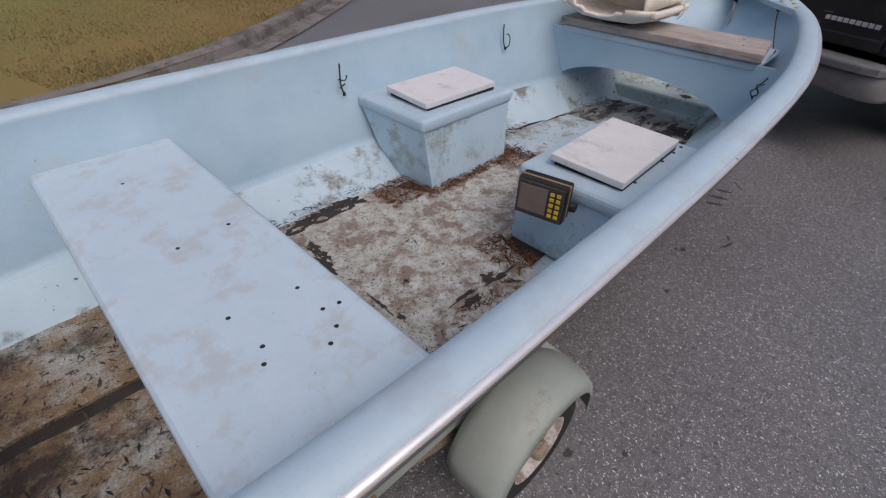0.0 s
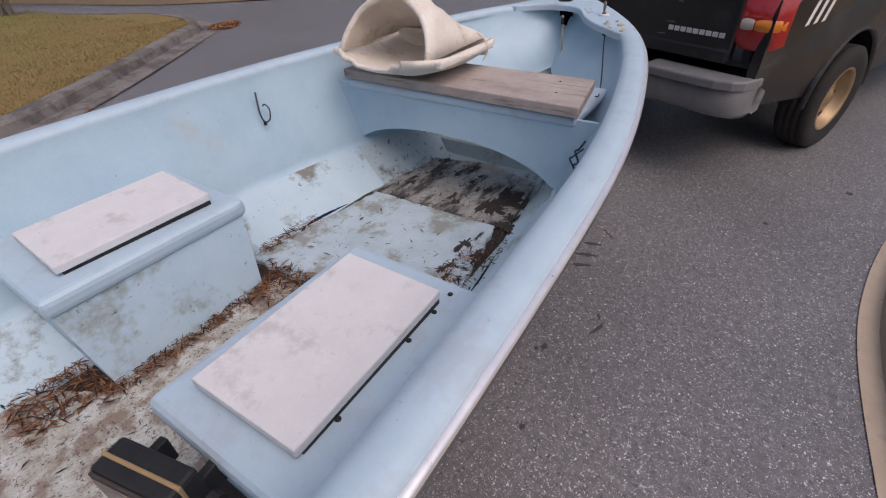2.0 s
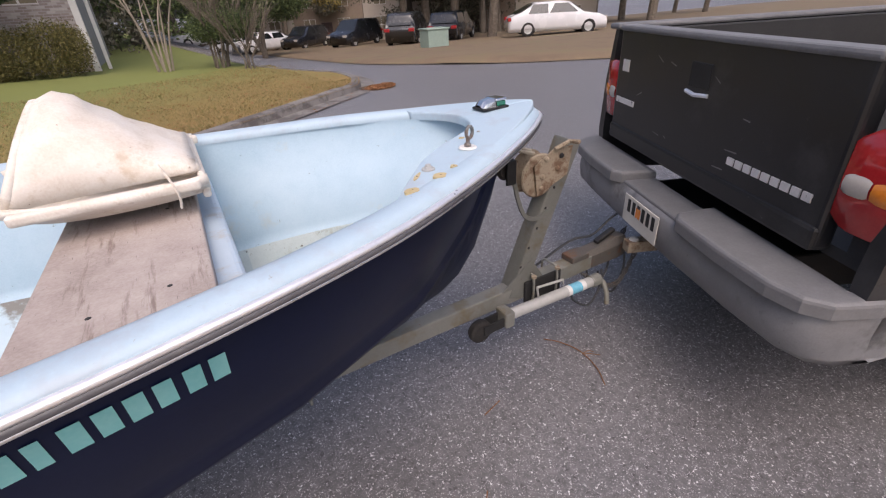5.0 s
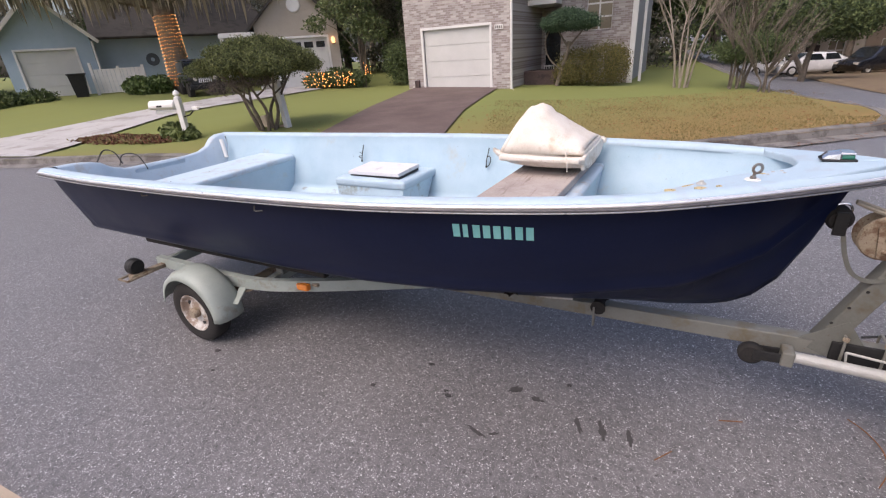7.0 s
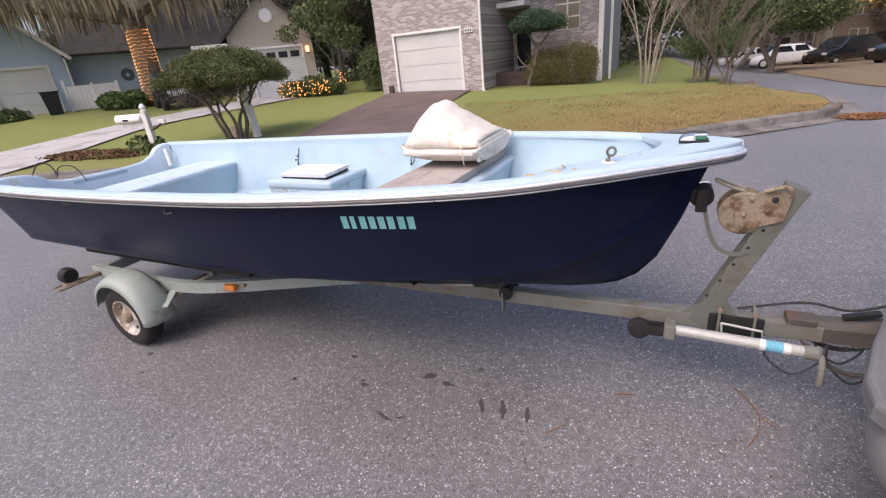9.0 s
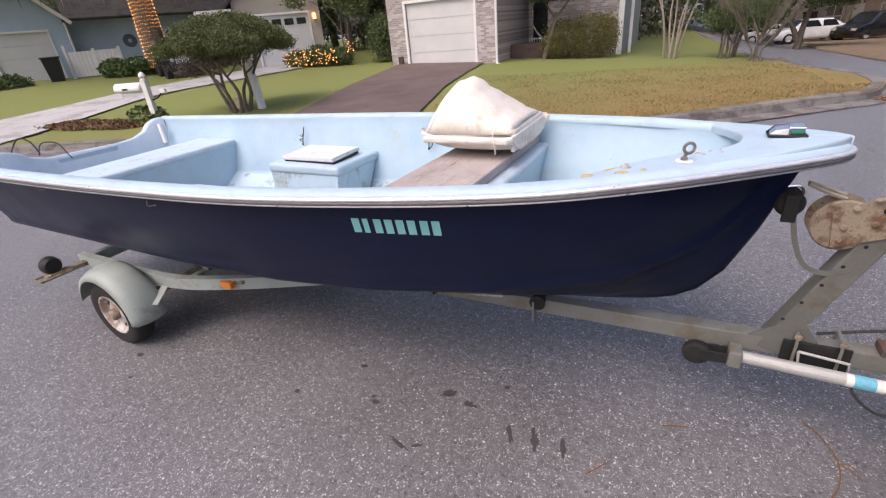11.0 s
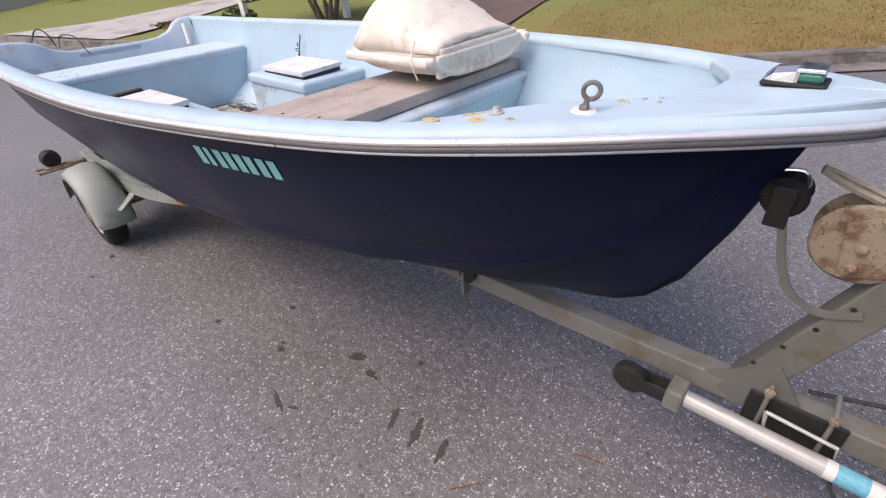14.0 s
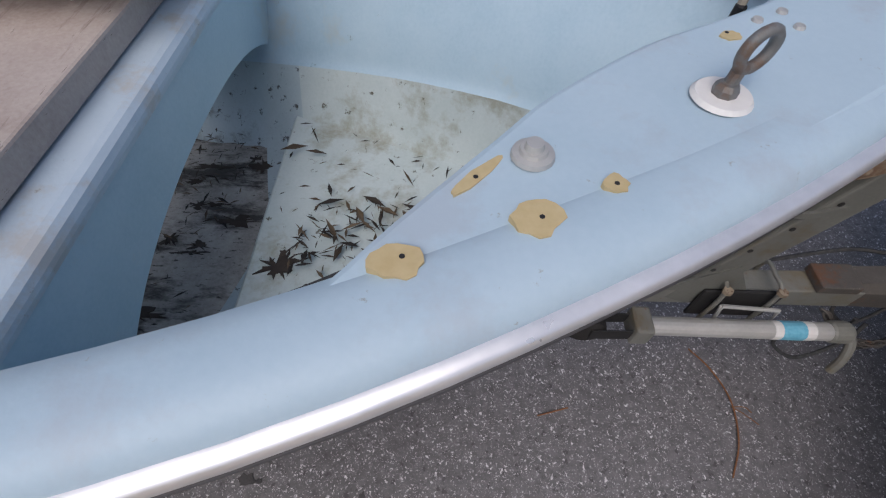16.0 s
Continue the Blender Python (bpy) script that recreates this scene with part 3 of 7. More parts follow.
def inner_section(x):
    b, zr = rail(x)
    t = max(0.0, min(1.0, (x - 2.3) / 1.0))
    bi = max(0.02, b - 0.085)
    if x > 3.0:
        bi = max(0.012, bi * math.sqrt(max(0, 1 - ((x - 3.0) / 0.42) ** 2)))
    zc = 0.680 + 0.045 * max(0, min(1, (x - 0.2) / 1.9)) + 0.17 * t
    zf = 0.534 + 0.075 * max(0.0, min(1.0, (x - 2.25) / 0.6)) + max(0, x - 3.05) * 1.2
    zc = max(zc, zf + 0.05)
    w = max(0.01, bi - 0.120 - 0.085 * t - 0.035 * max(0.0, min(1.0, (x - 1.6) / 0.5)))
    lo = w * (1 - 0.32 - 0.1 * t)
    zt = zr + 0.012
    return [(bi, zt), (bi - 0.004, zt - 0.05), (bi + (w - bi) * 0.5, (zt + zc) / 2), (w + 0.004, zc + 0.02), (w, zc), (w - 0.018, zc - 0.012), (w + (lo - w) * 0.5, (zc + zf) / 2), (lo, zf), (0, zf - 0.01)]


INNER = [-1.10 + 4.50 * k / 56 for k in range(57)]
secs = []
for x in INNER:
    h = inner_section(x)
    secs.append([(x, y, z) for y, z in h] + [(x, -y, z) for y, z in h[-2::-1]])


def shell(rows, name, material, label):
    bm = loft(rows)
    bmesh.ops.reverse_faces(bm, faces=bm.faces)
    part(name, bm, material, boat, label, True)


for side in (slice(0, 6), slice(11, 17)):
    shell([r[side] for r in secs], "liner", BLUE, "pale blue inner side with faint grime")
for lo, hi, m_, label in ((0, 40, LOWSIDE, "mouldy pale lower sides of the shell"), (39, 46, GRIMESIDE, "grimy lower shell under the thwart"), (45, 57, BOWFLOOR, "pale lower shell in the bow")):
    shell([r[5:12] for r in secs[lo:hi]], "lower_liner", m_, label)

# gunwale: a rounded roll all round the boat, open at the stern
prof = [(-0.084, 0.005), (-0.084, 0.018), (-0.077, 0.030), (-0.055, 0.037), (-0.03, 0.038), (-0.012, 0.034), (0.0, 0.025), (0.002, 0.018), (-0.005, 0.012)]


def sweep(profile, line, closed=False):
    rows = []
    for i, p in enumerate(line):
        d = line[min(i + 1, len(line) - 1)] - line[max(i - 1, 0)]
        d = Vector((d.x, d.y, 0)).normalized()
        s = Vector((-d.y, d.x, 0))
        rows.append([(p.x + s.x * a, p.y + s.y * a, p.z + b) for a, b in profile])
    return loft(rows, closed=closed)


half = [Vector(p) for p in RAIL]
loop = half + [Vector((p.x, -p.y, p.z)) for p in half[-2::-1]]
part("gunwale", sweep(prof, loop), RAILTOP, boat, "smooth rounded pale blue gunwale", True)
part("rub_rail", sweep([(0.0, 0.020), (0.010, 0.020), (0.016, 0.013), (0.012, 0.006), (0.0, 0.004)], loop), ALU, boat, "bright aluminium rub rail", True)
part("rub_rail", sweep([(-0.002, 0.006), (0.012, 0.005), (0.013, -0.006), (0.006, -0.010), (-0.004, -0.010)], loop), RAILGREY, boat, "dark vinyl strip under the rub rail", True)
part("rub_rail", sweep([(-0.004, -0.009), (0.007, -0.010), (0.007, -0.016), (-0.006, -0.017)], loop), ALU, boat, "thin pale lower rail strip", True)

# transom with a motor cut-out
TZ = [(-0.74, 1.10), (-0.60, 1.10), (-0.50, 1.09), (-0.42, 1.065), (-0.36, 1.02), (-0.25, 0.985), (0.0, 0.98), (0.30, 0.975), (0.42, 0.985), (0.52, 1.02), (0.57, 1.07), (0.64, 1.10), (0.74, 1.105)]
sec0 = hull_section(-1.17)


def stern_low(y):
    return float(np.interp(abs(y), [q[0] for q in sec0[::-1]], [q[1] for q in sec0[::-1]]))


def raked(z):
    return -1.17 + 0.17 * max(0, min(1, (1.06 - z) / 0.6))


rows, face = [], []
for k in range(45):
    y = -0.708 + 1.416 * k / 44
    zt = interp(y, [q[0] for q in TZ], [q[1] for q in TZ])
    lo = min(stern_low(y) + 0.002, zt - 0.02)
    face.append([(raked(lo + (zt - lo) * t) - 0.002, y, lo + (zt - 0.012 - lo) * t) for t in (0, 0.5, 1)])
    zi = max(lo + 0.02, 0.53)
    rows.append([(raked(zt) - 0.012, y, zt - 0.022), (raked(zt) - 0.012, y, zt - 0.008), (raked(zt) - 0.002, y, zt), (-1.12, y, zt + 0.003), (-1.105, y, zt - 0.012), (-1.05, y, min(zi, zt - 0.03))])
part("stern_face", loft(face), NAVY, boat, "navy stern face", True)
part("transom", loft(rows), BLUE_TOP, boat, "pale blue transom with a low motor cut-out", True)
part("motor_pad", box(-1.15, -1.10, -0.2, 0.25, 0.74, 0.965, 0.006), BLUE_TOP, boat, "pale painted motor pad")
part("pipe", tube([(-1.06, 0.63, 1.06), (-1.00, 0.60, 0.90)], 0.018, 10), WHITE, boat, "short white plastic rod holder")
part("cable", tube(smooth_line([(-1.1, -0.45, 1.08), (-1.06, -0.40, 1.16), (-1.0, -0.36, 1.14), (-0.97, -0.34, 1.05)], 6), 0.005, 6), ROPE, boat, "black loop of cable at the stern")
part("cable", tube(smooth_line([(-1.1, -0.30, 1.02), (-1.07, -0.27, 1.10), (-1.01, -0.20, 1.09), (-0.98, -0.17, 1.00), (-1.02, -0.14, 0.96)], 6), 0.004, 6), ROPE, boat, "thin black cable end at the stern")

# stern bench


def inner_z(x, y):
    """Height of the inner shell at y; inner_w: its half breadth at z."""
    h = inner_section(x)
    return float(np.interp(abs(y), [q[0] for q in h[::-1]], [q[1] for q in h[::-1]]))


def inner_w(x, z):
    h = inner_section(x)
    return float(np.interp(z, [q[1] for q in h[::-1]], [q[0] for q in h[::-1]]))


def bulkhead(x, ztop, thick=0.014, arch=None, lean=0.0):
    """A cross panel cut to the inner shell, with an arched opening if given as (top, half width, centre)."""
    w = inner_w(x, ztop) + 0.012
    lo, up = [], []
    for k in range(49):
        y = -w + 2 * w * k / 48
        z = inner_z(x, y) - 0.008 if abs(y) < inner_w(x, ztop) - 0.002 else ztop - 0.01
        if arch:
            u = 1 - abs((y - arch[2]) / arch[1]) ** 2.2
            if u > 0:
                z = max(z, 0.60 + (arch[0] - 0.60) * u ** 0.42)
        lo.append((y, min(z, ztop - 0.005)))
        up.append((y, ztop))
    a, b = x - thick / 2, x + thick / 2
    bm = loft([[(a, y, z) for y, z in lo], [(a, y, z) for y, z in up], [(b, y, z) for y, z in up], [(b, y, z) for y, z in lo], [(a, y, z) for y, z in lo]])
    for v in bm.verts:
        v.co.x += lean * (v.co.z - ztop)
    bmesh.ops.recalc_face_normals(bm, faces=bm.faces)
    return bm


bench = part("bench_seat", box(-0.652, -0.222, -0.712, 0.712, 0.886, 0.936, 0.020, seg=3), BENCH, boat, "scuffed white-blue stern bench with screw holes")
part("bench_front", bulkhead(-0.235, 0.905), BLUE, boat)
part("bench_back", bulkhead(-0.64, 0.905), BLUE, boat)
rng = random.Random(5)
for x, y in ((-0.316, -0.329), (-0.319, -0.488), (-0.474, -0.474), (-0.47, -0.312), (-0.317, 0.021), (-0.455, 0.005), (-0.453, 0.447), (-0.312, -0.426), (-0.354, -0.519), (-0.455, -0.432), (-0.275, -0.434)):
    part("screw_hole", lathe([(0.0, 0.0015), (rng.uniform(0.0025, 0.005), 0.001), (0.0055, 0.0)], 8, pose(x, y, 0.9365)), BLACK, bench)

# soles: three ragged panels over the dark bilge
part("bilge", slab([(-1.05, -0.425), (1.9, -0.38), (2.48, -0.28), (2.48, 0.28), (1.9, 0.38), (-1.05, 0.425)], 0.530, 0.541), BILGE, boat, "dark wet bilge between the floor panels")


def sole(outline, z, material, label, seed):
    r = random.Random(seed)
    pts = []
    for (x0, y0), (x1, y1) in zip(outline, outline[1:] + outline[:1]):
        n = max(2, int(math.hypot(x1 - x0, y1 - y0) / 0.035))
        for k in range(n):
            t = k / n
            pts.append((x0 + (x1 - x0) * t + r.uniform(-1, 1) * 0.006, y0 + (y1 - y0) * t + r.uniform(-1, 1) * 0.006))
    return part("floor_panel", slab(pts, z - 0.022, z, 0.004, 1), material, boat, label)


sole([(-0.11, -0.475), (0.20, -0.47), (0.52, -0.465), (0.585, -0.240), (1.24, -0.235), (1.24, 0.215), (0.62, 0.245), (0.52, 0.41), (0.10, 0.45), (-0.12, 0.455)], 0.562, FLOOR, "mottled mildewed floor panel, tan and grey", 1)
sole([(1.275, -0.445), (1.945, -0.320), (1.93, 0.325), (1.26, 0.42)], 0.562, FLOOR_F, "stained blue-grey floor panel before the thwart", 2)
sole([(1.96, -0.36), (2.488, -0.29), (2.488, 0.29), (1.945, 0.36)], 0.553, GRIME, "black-streaked grimy floor under the thwart", 3)
sole([(-1.02, -0.42), (-0.64, -0.44), (-0.64, 0.02), (-1.02, 0.03)], 0.552, ROT, "rotten wet brown floor panel at the stern", 4)
sole([(-1.02, 0.08), (-0.64, 0.07), (-0.64, 0.46), (-1.02, 0.46)], 0.556, ROT, "rotten wet brown floor panel at the stern", 6)
bm = loft([[(x, y, z) for y in (-w, -w * 0.5, 0, w * 0.5, w)] for x, w, z in ((2.485, 0.29, 0.545), (2.492, 0.375, 0.632), (2.500, 0.385, 0.642), (2.56, 0.365, 0.643), (2.65, 0.31, 0.645), (2.8, 0.235, 0.648), (2.95, 0.15, 0.652), (3.05, 0.08, 0.66))])
bmesh.ops.recalc_face_normals(bm, faces=bm.faces)
part("bow_floor", bm, BOWFLOOR, boat, "raised pale bow floor with a low riser", False)


def storage_box(side):
    """A moulded locker against the side; its top edge is rounded, its walls lean."""
    y0, y1 = (0.255, 0.72) if side > 0 else (-0.70, -0.235)
    ins = 0.258 if side > 0 else -0.262
    wall = []
    out = 0.74 * side
    for z, g in ((0.547, -0.03), (0.66, -0.018), (0.84, 0.0)):
        out = (0.47 if z < 0.6 else inner_w(0.9, z) - 0.004) * side
        wall.append([(0.622 - g, out, z), (0.622 - g, ins - g * side * -1, z), (1.20 + g, ins - g * side * -1, z), (1.20 + g, out, z)])
    bm = loft(wall)
    body = part("locker", bm, LOCKER, boat, "moulded pale blue locker against the side")
    top = part("locker_top", box(0.610, 1.220, min(ins - 0.012 * side, 0.712 * side), max(ins - 0.012 * side, 0.712 * side), 0.835, 0.898, 0.022, seg=3), RAILTOP, body, "rounded pale blue locker top")
    y0 = 0.31 if side > 0 else -0.33
    y1 = 0.59 if side > 0 else -0.605
    m = pose(0.92 if side > 0 else 0.905, (y0 + y1) / 2, 0.916, 2.0, -0.7, -1.5 * side)
    lid = part("lid", box(-0.225, 0.225, -abs(y1 - y0) / 2, abs(y1 - y0) / 2, 0, 0.026, 0.004, m=m), LID, body, "loose off-white board lid")
    part("gasket", box(-0.21, 0.223, -0.135, 0.125, -0.018, 0.001, 0, m=m), BLACK, body)
    return body


storage_box(1)
sb = storage_box(-1)
for x in (0.78, 1.0, 1.10, 1.17):
    part("screw", lathe([(0, 0.003), (0.006, 0.002), (0.007, 0)], 8, pose(x, -0.625 + 0.02 * x, 0.899)), BLACK, sb)

# thwart with arched openings fore and aft


thwart = part("thwart", box(2.080, 2.468, -0.560, 0.560, 0.985, 1.028, 0.018, seg=3), BLUE_TOP, boat, "pale blue moulded thwart")
part("panel", bulkhead(2.10, 1.015, 0.016, (0.848, 0.57, 0.03)), BLUE, thwart, "arched aft panel of the thwart")
part("panel", bulkhead(2.455, 1.015, 0.016, (0.872, 0.50, 0.02), 0.10), BLUE, thwart, "arched forward panel of the thwart")

# bow deck: a plate that runs down the starboard side
edge = [(2.71, -0.535), (2.77, -0.515), (2.805, -0.490), (2.85, -0.435), (2.93, -0.345), (2.98, -0.290), (3.08, -0.213), (3.16, -0.172), (3.245, -0.120), (3.292, -0.04), (3.300, 0.05), (3.280, 0.13), (3.215, 0.245)]
edge = [(p.x, p.y) for p in smooth_line([(x, y, 0) for x, y in edge], 3)]
outer = [(p.x, p.y - 0.03) for p in half if p.x > 3.16 and p.y > 0.02] + [(3.555, 0.0)] + [(p.x, -(p.y - 0.03)) for p in reversed(half) if p.x > 2.70 and p.y > 0.04]
bm = slab(edge + outer, 0, 0.03, 0.007, 2)
for v in bm.verts:
    v.co.z += 1.129 + (v.co.x - 2.66) * 0.062
deck = part("bow_deck", bm, RAILTOP, boat, "pale blue bow deck with yellow filler patches")


def deck_z(x):
    return 1.159 + (x - 2.66) * 0.062


rng = random.Random(11)
for x, y, rx, ry in ((2.857, -0.474, 0.023, 0.017), (2.912, -0.392, 0.036, 0.007), (2.954, -0.436, 0.022, 0.020), (3.015, -0.404, 0.011, 0.012), (3.165, -0.205, 0.012, 0.010)):
    o = blob(rx * 0.84, ry * 0.84, rng, 16, 0.15)
    turn = radians(47) if ry < 0.008 else 0.0
    o = [(a * math.cos(turn) - b * math.sin(turn), a * math.sin(turn) + b * math.cos(turn)) for a, b in o]
    up = max(deck_z(x), rail(x)[1] + 0.0385 if abs(y) > rail(x)[0] - 0.10 else 0)
    pt = part("filler_patch", slab([(x + a, y + b) for a, b in o], up - 0.006, up + 0.0015), PATCH, deck, "yellow filler patch")
    part("hole", lathe([(0, 0.0008), (0.0018, 0.0005), (0.0022, 0)], 8, pose(x + rng.uniform(-0.004, 0.004), y + rng.uniform(-0.004, 0.004), up + 0.0016)), BLACK, pt)
bolt = part("bolt", lathe([(0, 0.014), (0.007, 0.014), (0.008, 0.008), (0.011, 0.008), (0.012, 0.005), (0.017, 0.004), (0.018, 0)], 18, pose(2.957, -0.371, deck_z(2.957) + 0.001)), ZINC, deck, "bolt with stacked washers")
ex, ey = 3.125, -0.301
ez = deck_z(ex)
eye = part("eye_bolt", lathe([(0, 0.004), (0.024, 0.004), (0.027, 0.0)], 24, pose(ex, ey, ez + 0.001)), WHITE, deck, "galvanised eye bolt on a white washer")
bm = tube([(ex, ey, ez), (ex + 0.004, ey + 0.004, ez + 0.029)], 0.006, 10)
lathe([(0, 0.015), (0.008, 0.015), (0.011, 0.011), (0.011, 0.004)], 8, pose(ex, ey, ez), bm)
DARKSTEEL = stained("dull_dark_steel", [(0.12, 0.125, 0.125), (0.19, 0.195, 0.195)], (0.14, 0.09, 0.06), 0.4, 30.0, None, 0.3, 0.45, 0.2)
part("shank", bm, DARKSTEEL, eye)
ring = [(ex + 0.010 + 0.0165 * math.sin(a) * 0.9, ey + 0.005 + 0.0165 * math.sin(a) * 0.43, ez + 0.042 - 0.0165 * math.cos(a)) for a in [6.2832 * k / 20 for k in range(21)]]
part("ring", tube(ring, 0.0052, 8, caps=False), DARKSTEEL, eye, smooth=True)
for x, y in ((3.20, -0.178), (3.23, -0.163), (3.235, -0.193), (3.18, -0.218)):
    part("screw", lathe([(0, 0.004), (0.005, 0.003), (0.006, 0)], 10, pose(x, y, deck_z(x))), ZINC, deck)
# navigation light
lx, ly, lz = 3.43, 0.015, deck_z(3.43)
nav = part("navigation_light", box(lx - 0.075, lx + 0.075, ly - 0.05, ly + 0.05, lz, lz + 0.014, 0.006), BLACK, boat, "small chrome bow light with red and green lenses")
part("lens", box(lx + 0.005, lx + 0.062, ly - 0.042, ly - 0.002, lz + 0.012, lz + 0.038, 0.008), GREEN, nav, "green lens")
part("lens", box(lx + 0.005, lx + 0.062, ly + 0.002, ly + 0.042, lz + 0.012, lz + 0.038, 0.008), RED, nav, "red lens")
bm = loft([[(lx + a, ly + s * w, lz + h) for s, h in ((-1, 0.013), (-0.9, t - 0.012), (-0.4, t), (0.4, t), (0.9, t - 0.012), (1, 0.013))] for a, w, t in ((-0.07, 0.036, 0.024), (-0.05, 0.044, 0.044), (0.0, 0.046, 0.052), (0.008, 0.044, 0.050))])
part("cover", bm, CHROME, nav, "pitted chrome cover")
part("lens_cap", box(lx - 0.002, lx + 0.064, ly - 0.045, ly + 0.045, lz + 0.038, lz + 0.050, 0.005), CHROME, nav)
nav.matrix_basis = Matrix.Translation((lx, ly, lz)) @ Matrix.Scale(0.76, 4) @ Matrix.Translation((-lx, -ly, -lz))

# registration marks as plain bars on the hull side


def hull_y(x, z):
    p = hull_section(x)
    zs = [q[1] for q in p][:9]
    ys = [q[0] for q in p][:9]
    return float(np.interp(z, zs[::-1], ys[::-1]))


for k in range(8):
    x = 2.050 + k * 0.0425 + (0.004 if k >= 6 else 0)
    z0 = 0.963 - 0.0008 * k
    w, h = (0.022 if k == 1 else 0.030), 0.064
    v = []
    for a, b in ((0, 0), (w, 0), (w, h), (0, h)):
        v.append((x + a + b * 0.05, -hull_y(x + a, z0 + b) - 0.0025, z0 + b))
    part("registration_bar", mesh_of(v, [(0, 1, 2, 3)]), TEAL, hull, "plain teal bar")
# small drain fittings under the rail
for x in (0.02, 0.98):
    part("cleat", tube(smooth_line([(x, -hull_y(x, 1.02) - 0.004, 1.035), (x + 0.01, -hull_y(x, 1.0) - 0.02, 1.012), (x + 0.05, -hull_y(x + 0.05, 1.01) - 0.006, 1.015)], 5), 0.003, 6), GALV, hull, "small bent metal hook below the rub rail")
# bow eye
part("bow_eye", tube(smooth_line([(3.46, 0, 1.03), (3.505, 0, 1.035), (3.52, 0, 1.005), (3.49, 0, 0.985), (3.44, 0, 0.985)], 5), 0.005, 8), CHROME, hull, "steel bow eye")

# things in the boat
plank = thing("plank", "grey weathered wooden plank laid across the thwart", "plank", pose(2.228, YC, 1.031, -0.6))
bm = box(-0.160, 0.160, -0.50, 0.572, 0.0, 0.042, 0.005)
for v in bm.verts:
    if v.co.x > 0:
        v.co.x += 0.028 if v.co.y < 0 else 0.012
    if v.co.y < 0:
        v.co.y += -0.078 if v.co.x < 0 else -0.012
bmesh.ops.transform(bm, verts=bm.verts, matrix=pose(0, 0, 0, 0, 0, -1.5))
part("board", bm, WOOD, plank)
for x, y in ((0.09, -0.40), (-0.05, -0.44), (0.1, 0.1), (-0.11, 0.28)):
    part("nail", lathe([(0, 0.002), (0.005, 0.001), (0.006, 0)], 8, pose(x, y, 0.042)), BLACK, plank)


def bucket_seat():
    s = thing("swivel_chair", "cream moulded plastic boat seat folded down, grimy and cracked", "seat", pose(2.20, 0.345, 1.073))
    tray = []
    for t in [k / 18 for k in range(19)]:
        x = -0.265 + 0.52 * t
        w = 0.268 * (1 - 0.50 * (1 - t) ** 7) * (1 - 0.05 * t ** 6)
        lift = 0.015 * (1 - t) ** 2 + 0.012 * t ** 4
        rim = 0.030 * (1 - t) ** 7
        tray.append([(x, y, z + lift) for y, z in [(-w - 0.016, 0.098), (-w - 0.020, 0.082), (-w - 0.004, 0.072), (-w + 0.03, 0.045 + rim), (-w * 0.6, 0.024 + rim), (0, 0.018 + rim), (w * 0.6, 0.024 + rim), (w - 0.03, 0.045 + rim), (w + 0.004, 0.072), (w + 0.020, 0.082), (w + 0.016, 0.098)]])
    lower = part("seat_shell", loft(tray), CREAM, s, "cream lower shell with a turned lip", True)
    sol = lower.modifiers.new("thick", "SOLIDIFY")
    sol.thickness, sol.offset = 0.018, 0
    back = []
    for t in [k / 20 for k in range(21)]:
        x = -0.195 + 0.430 * t
        w = 0.228 + 0.010 * t
        h = interp(t, [0, 0.10, 0.22, 0.34, 0.7, 1.0], [0.205, 0.224, 0.215, 0.188, 0.100, 0.025])
        base = 0.098 + 0.012 * t
        sec = []
        for k in range(25):
            a = math.pi * k / 24
            rise = math.sin(a) ** (0.72 - 0.22 * min(1.0, 2.5 * t))
            y = -w * math.cos(a) * (1 - 0.16 * rise)
            z = base + h * rise
            wob = 0.012 * noise.noise((x * 13, y * 13, z * 13)) + 0.005 * noise.noise((x * 45, y * 45, z * 45))
            sec.append((x + 0.50 * (z - base) * (1 - t) + wob * 0.5 * (1 - t), y + wob * 0.4, z + wob * min(1.0, rise * 1.6)))
        back.append(sec)
    upper = part("backrest_shell", loft(back), CREAM, s, "cream backrest folded forward over the seat", True)
    sol = upper.modifiers.new("thick", "SOLIDIFY")
    sol.thickness, sol.offset = 0.016, 0
    # turned rim round the open edge of the backrest
    part("rim", tube([(x, y, z) for x, y, z in back[0]], 0.013, 8), CREAM, upper, "thick rolled rim", True)
    part("lip", box(-0.19, 0.235, -0.292, -0.258, 0.074, 0.104, 0.010, seg=3), CREAM, lower, "square moulded arm edge")
    part("lip", box(-0.19, 0.27, 0.258, 0.292, 0.074, 0.104, 0.010, seg=3), CREAM, lower, "square moulded arm edge")
    part("end_wall", box(0.232, 0.254, -0.250, 0.250, 0.034, 0.108, 0.008), CREAM, lower, "closed forward end of the shell")
    part("hinge_block", box(0.205, 0.246, -0.225, 0.235, 0.098, 0.128, 0.012, seg=3), CREAM, upper, "moulded hinge end")
    part("swivel", lathe([(0.10, 0.0), (0.10, 0.008), (0.07, 0.012), (0.07, 0.02), (0.0, 0.02)], 24), BLACK, s, "black steel swivel plate")
    part("strap", tube(smooth_line([(0.17, -0.272, 0.03), (0.175, -0.292, 0.07), (0.165, -0.285, 0.115), (0.15, -0.25, 0.15)], 5), 0.0035, 6), CREAM, s, "thin pale tie")


bucket_seat()


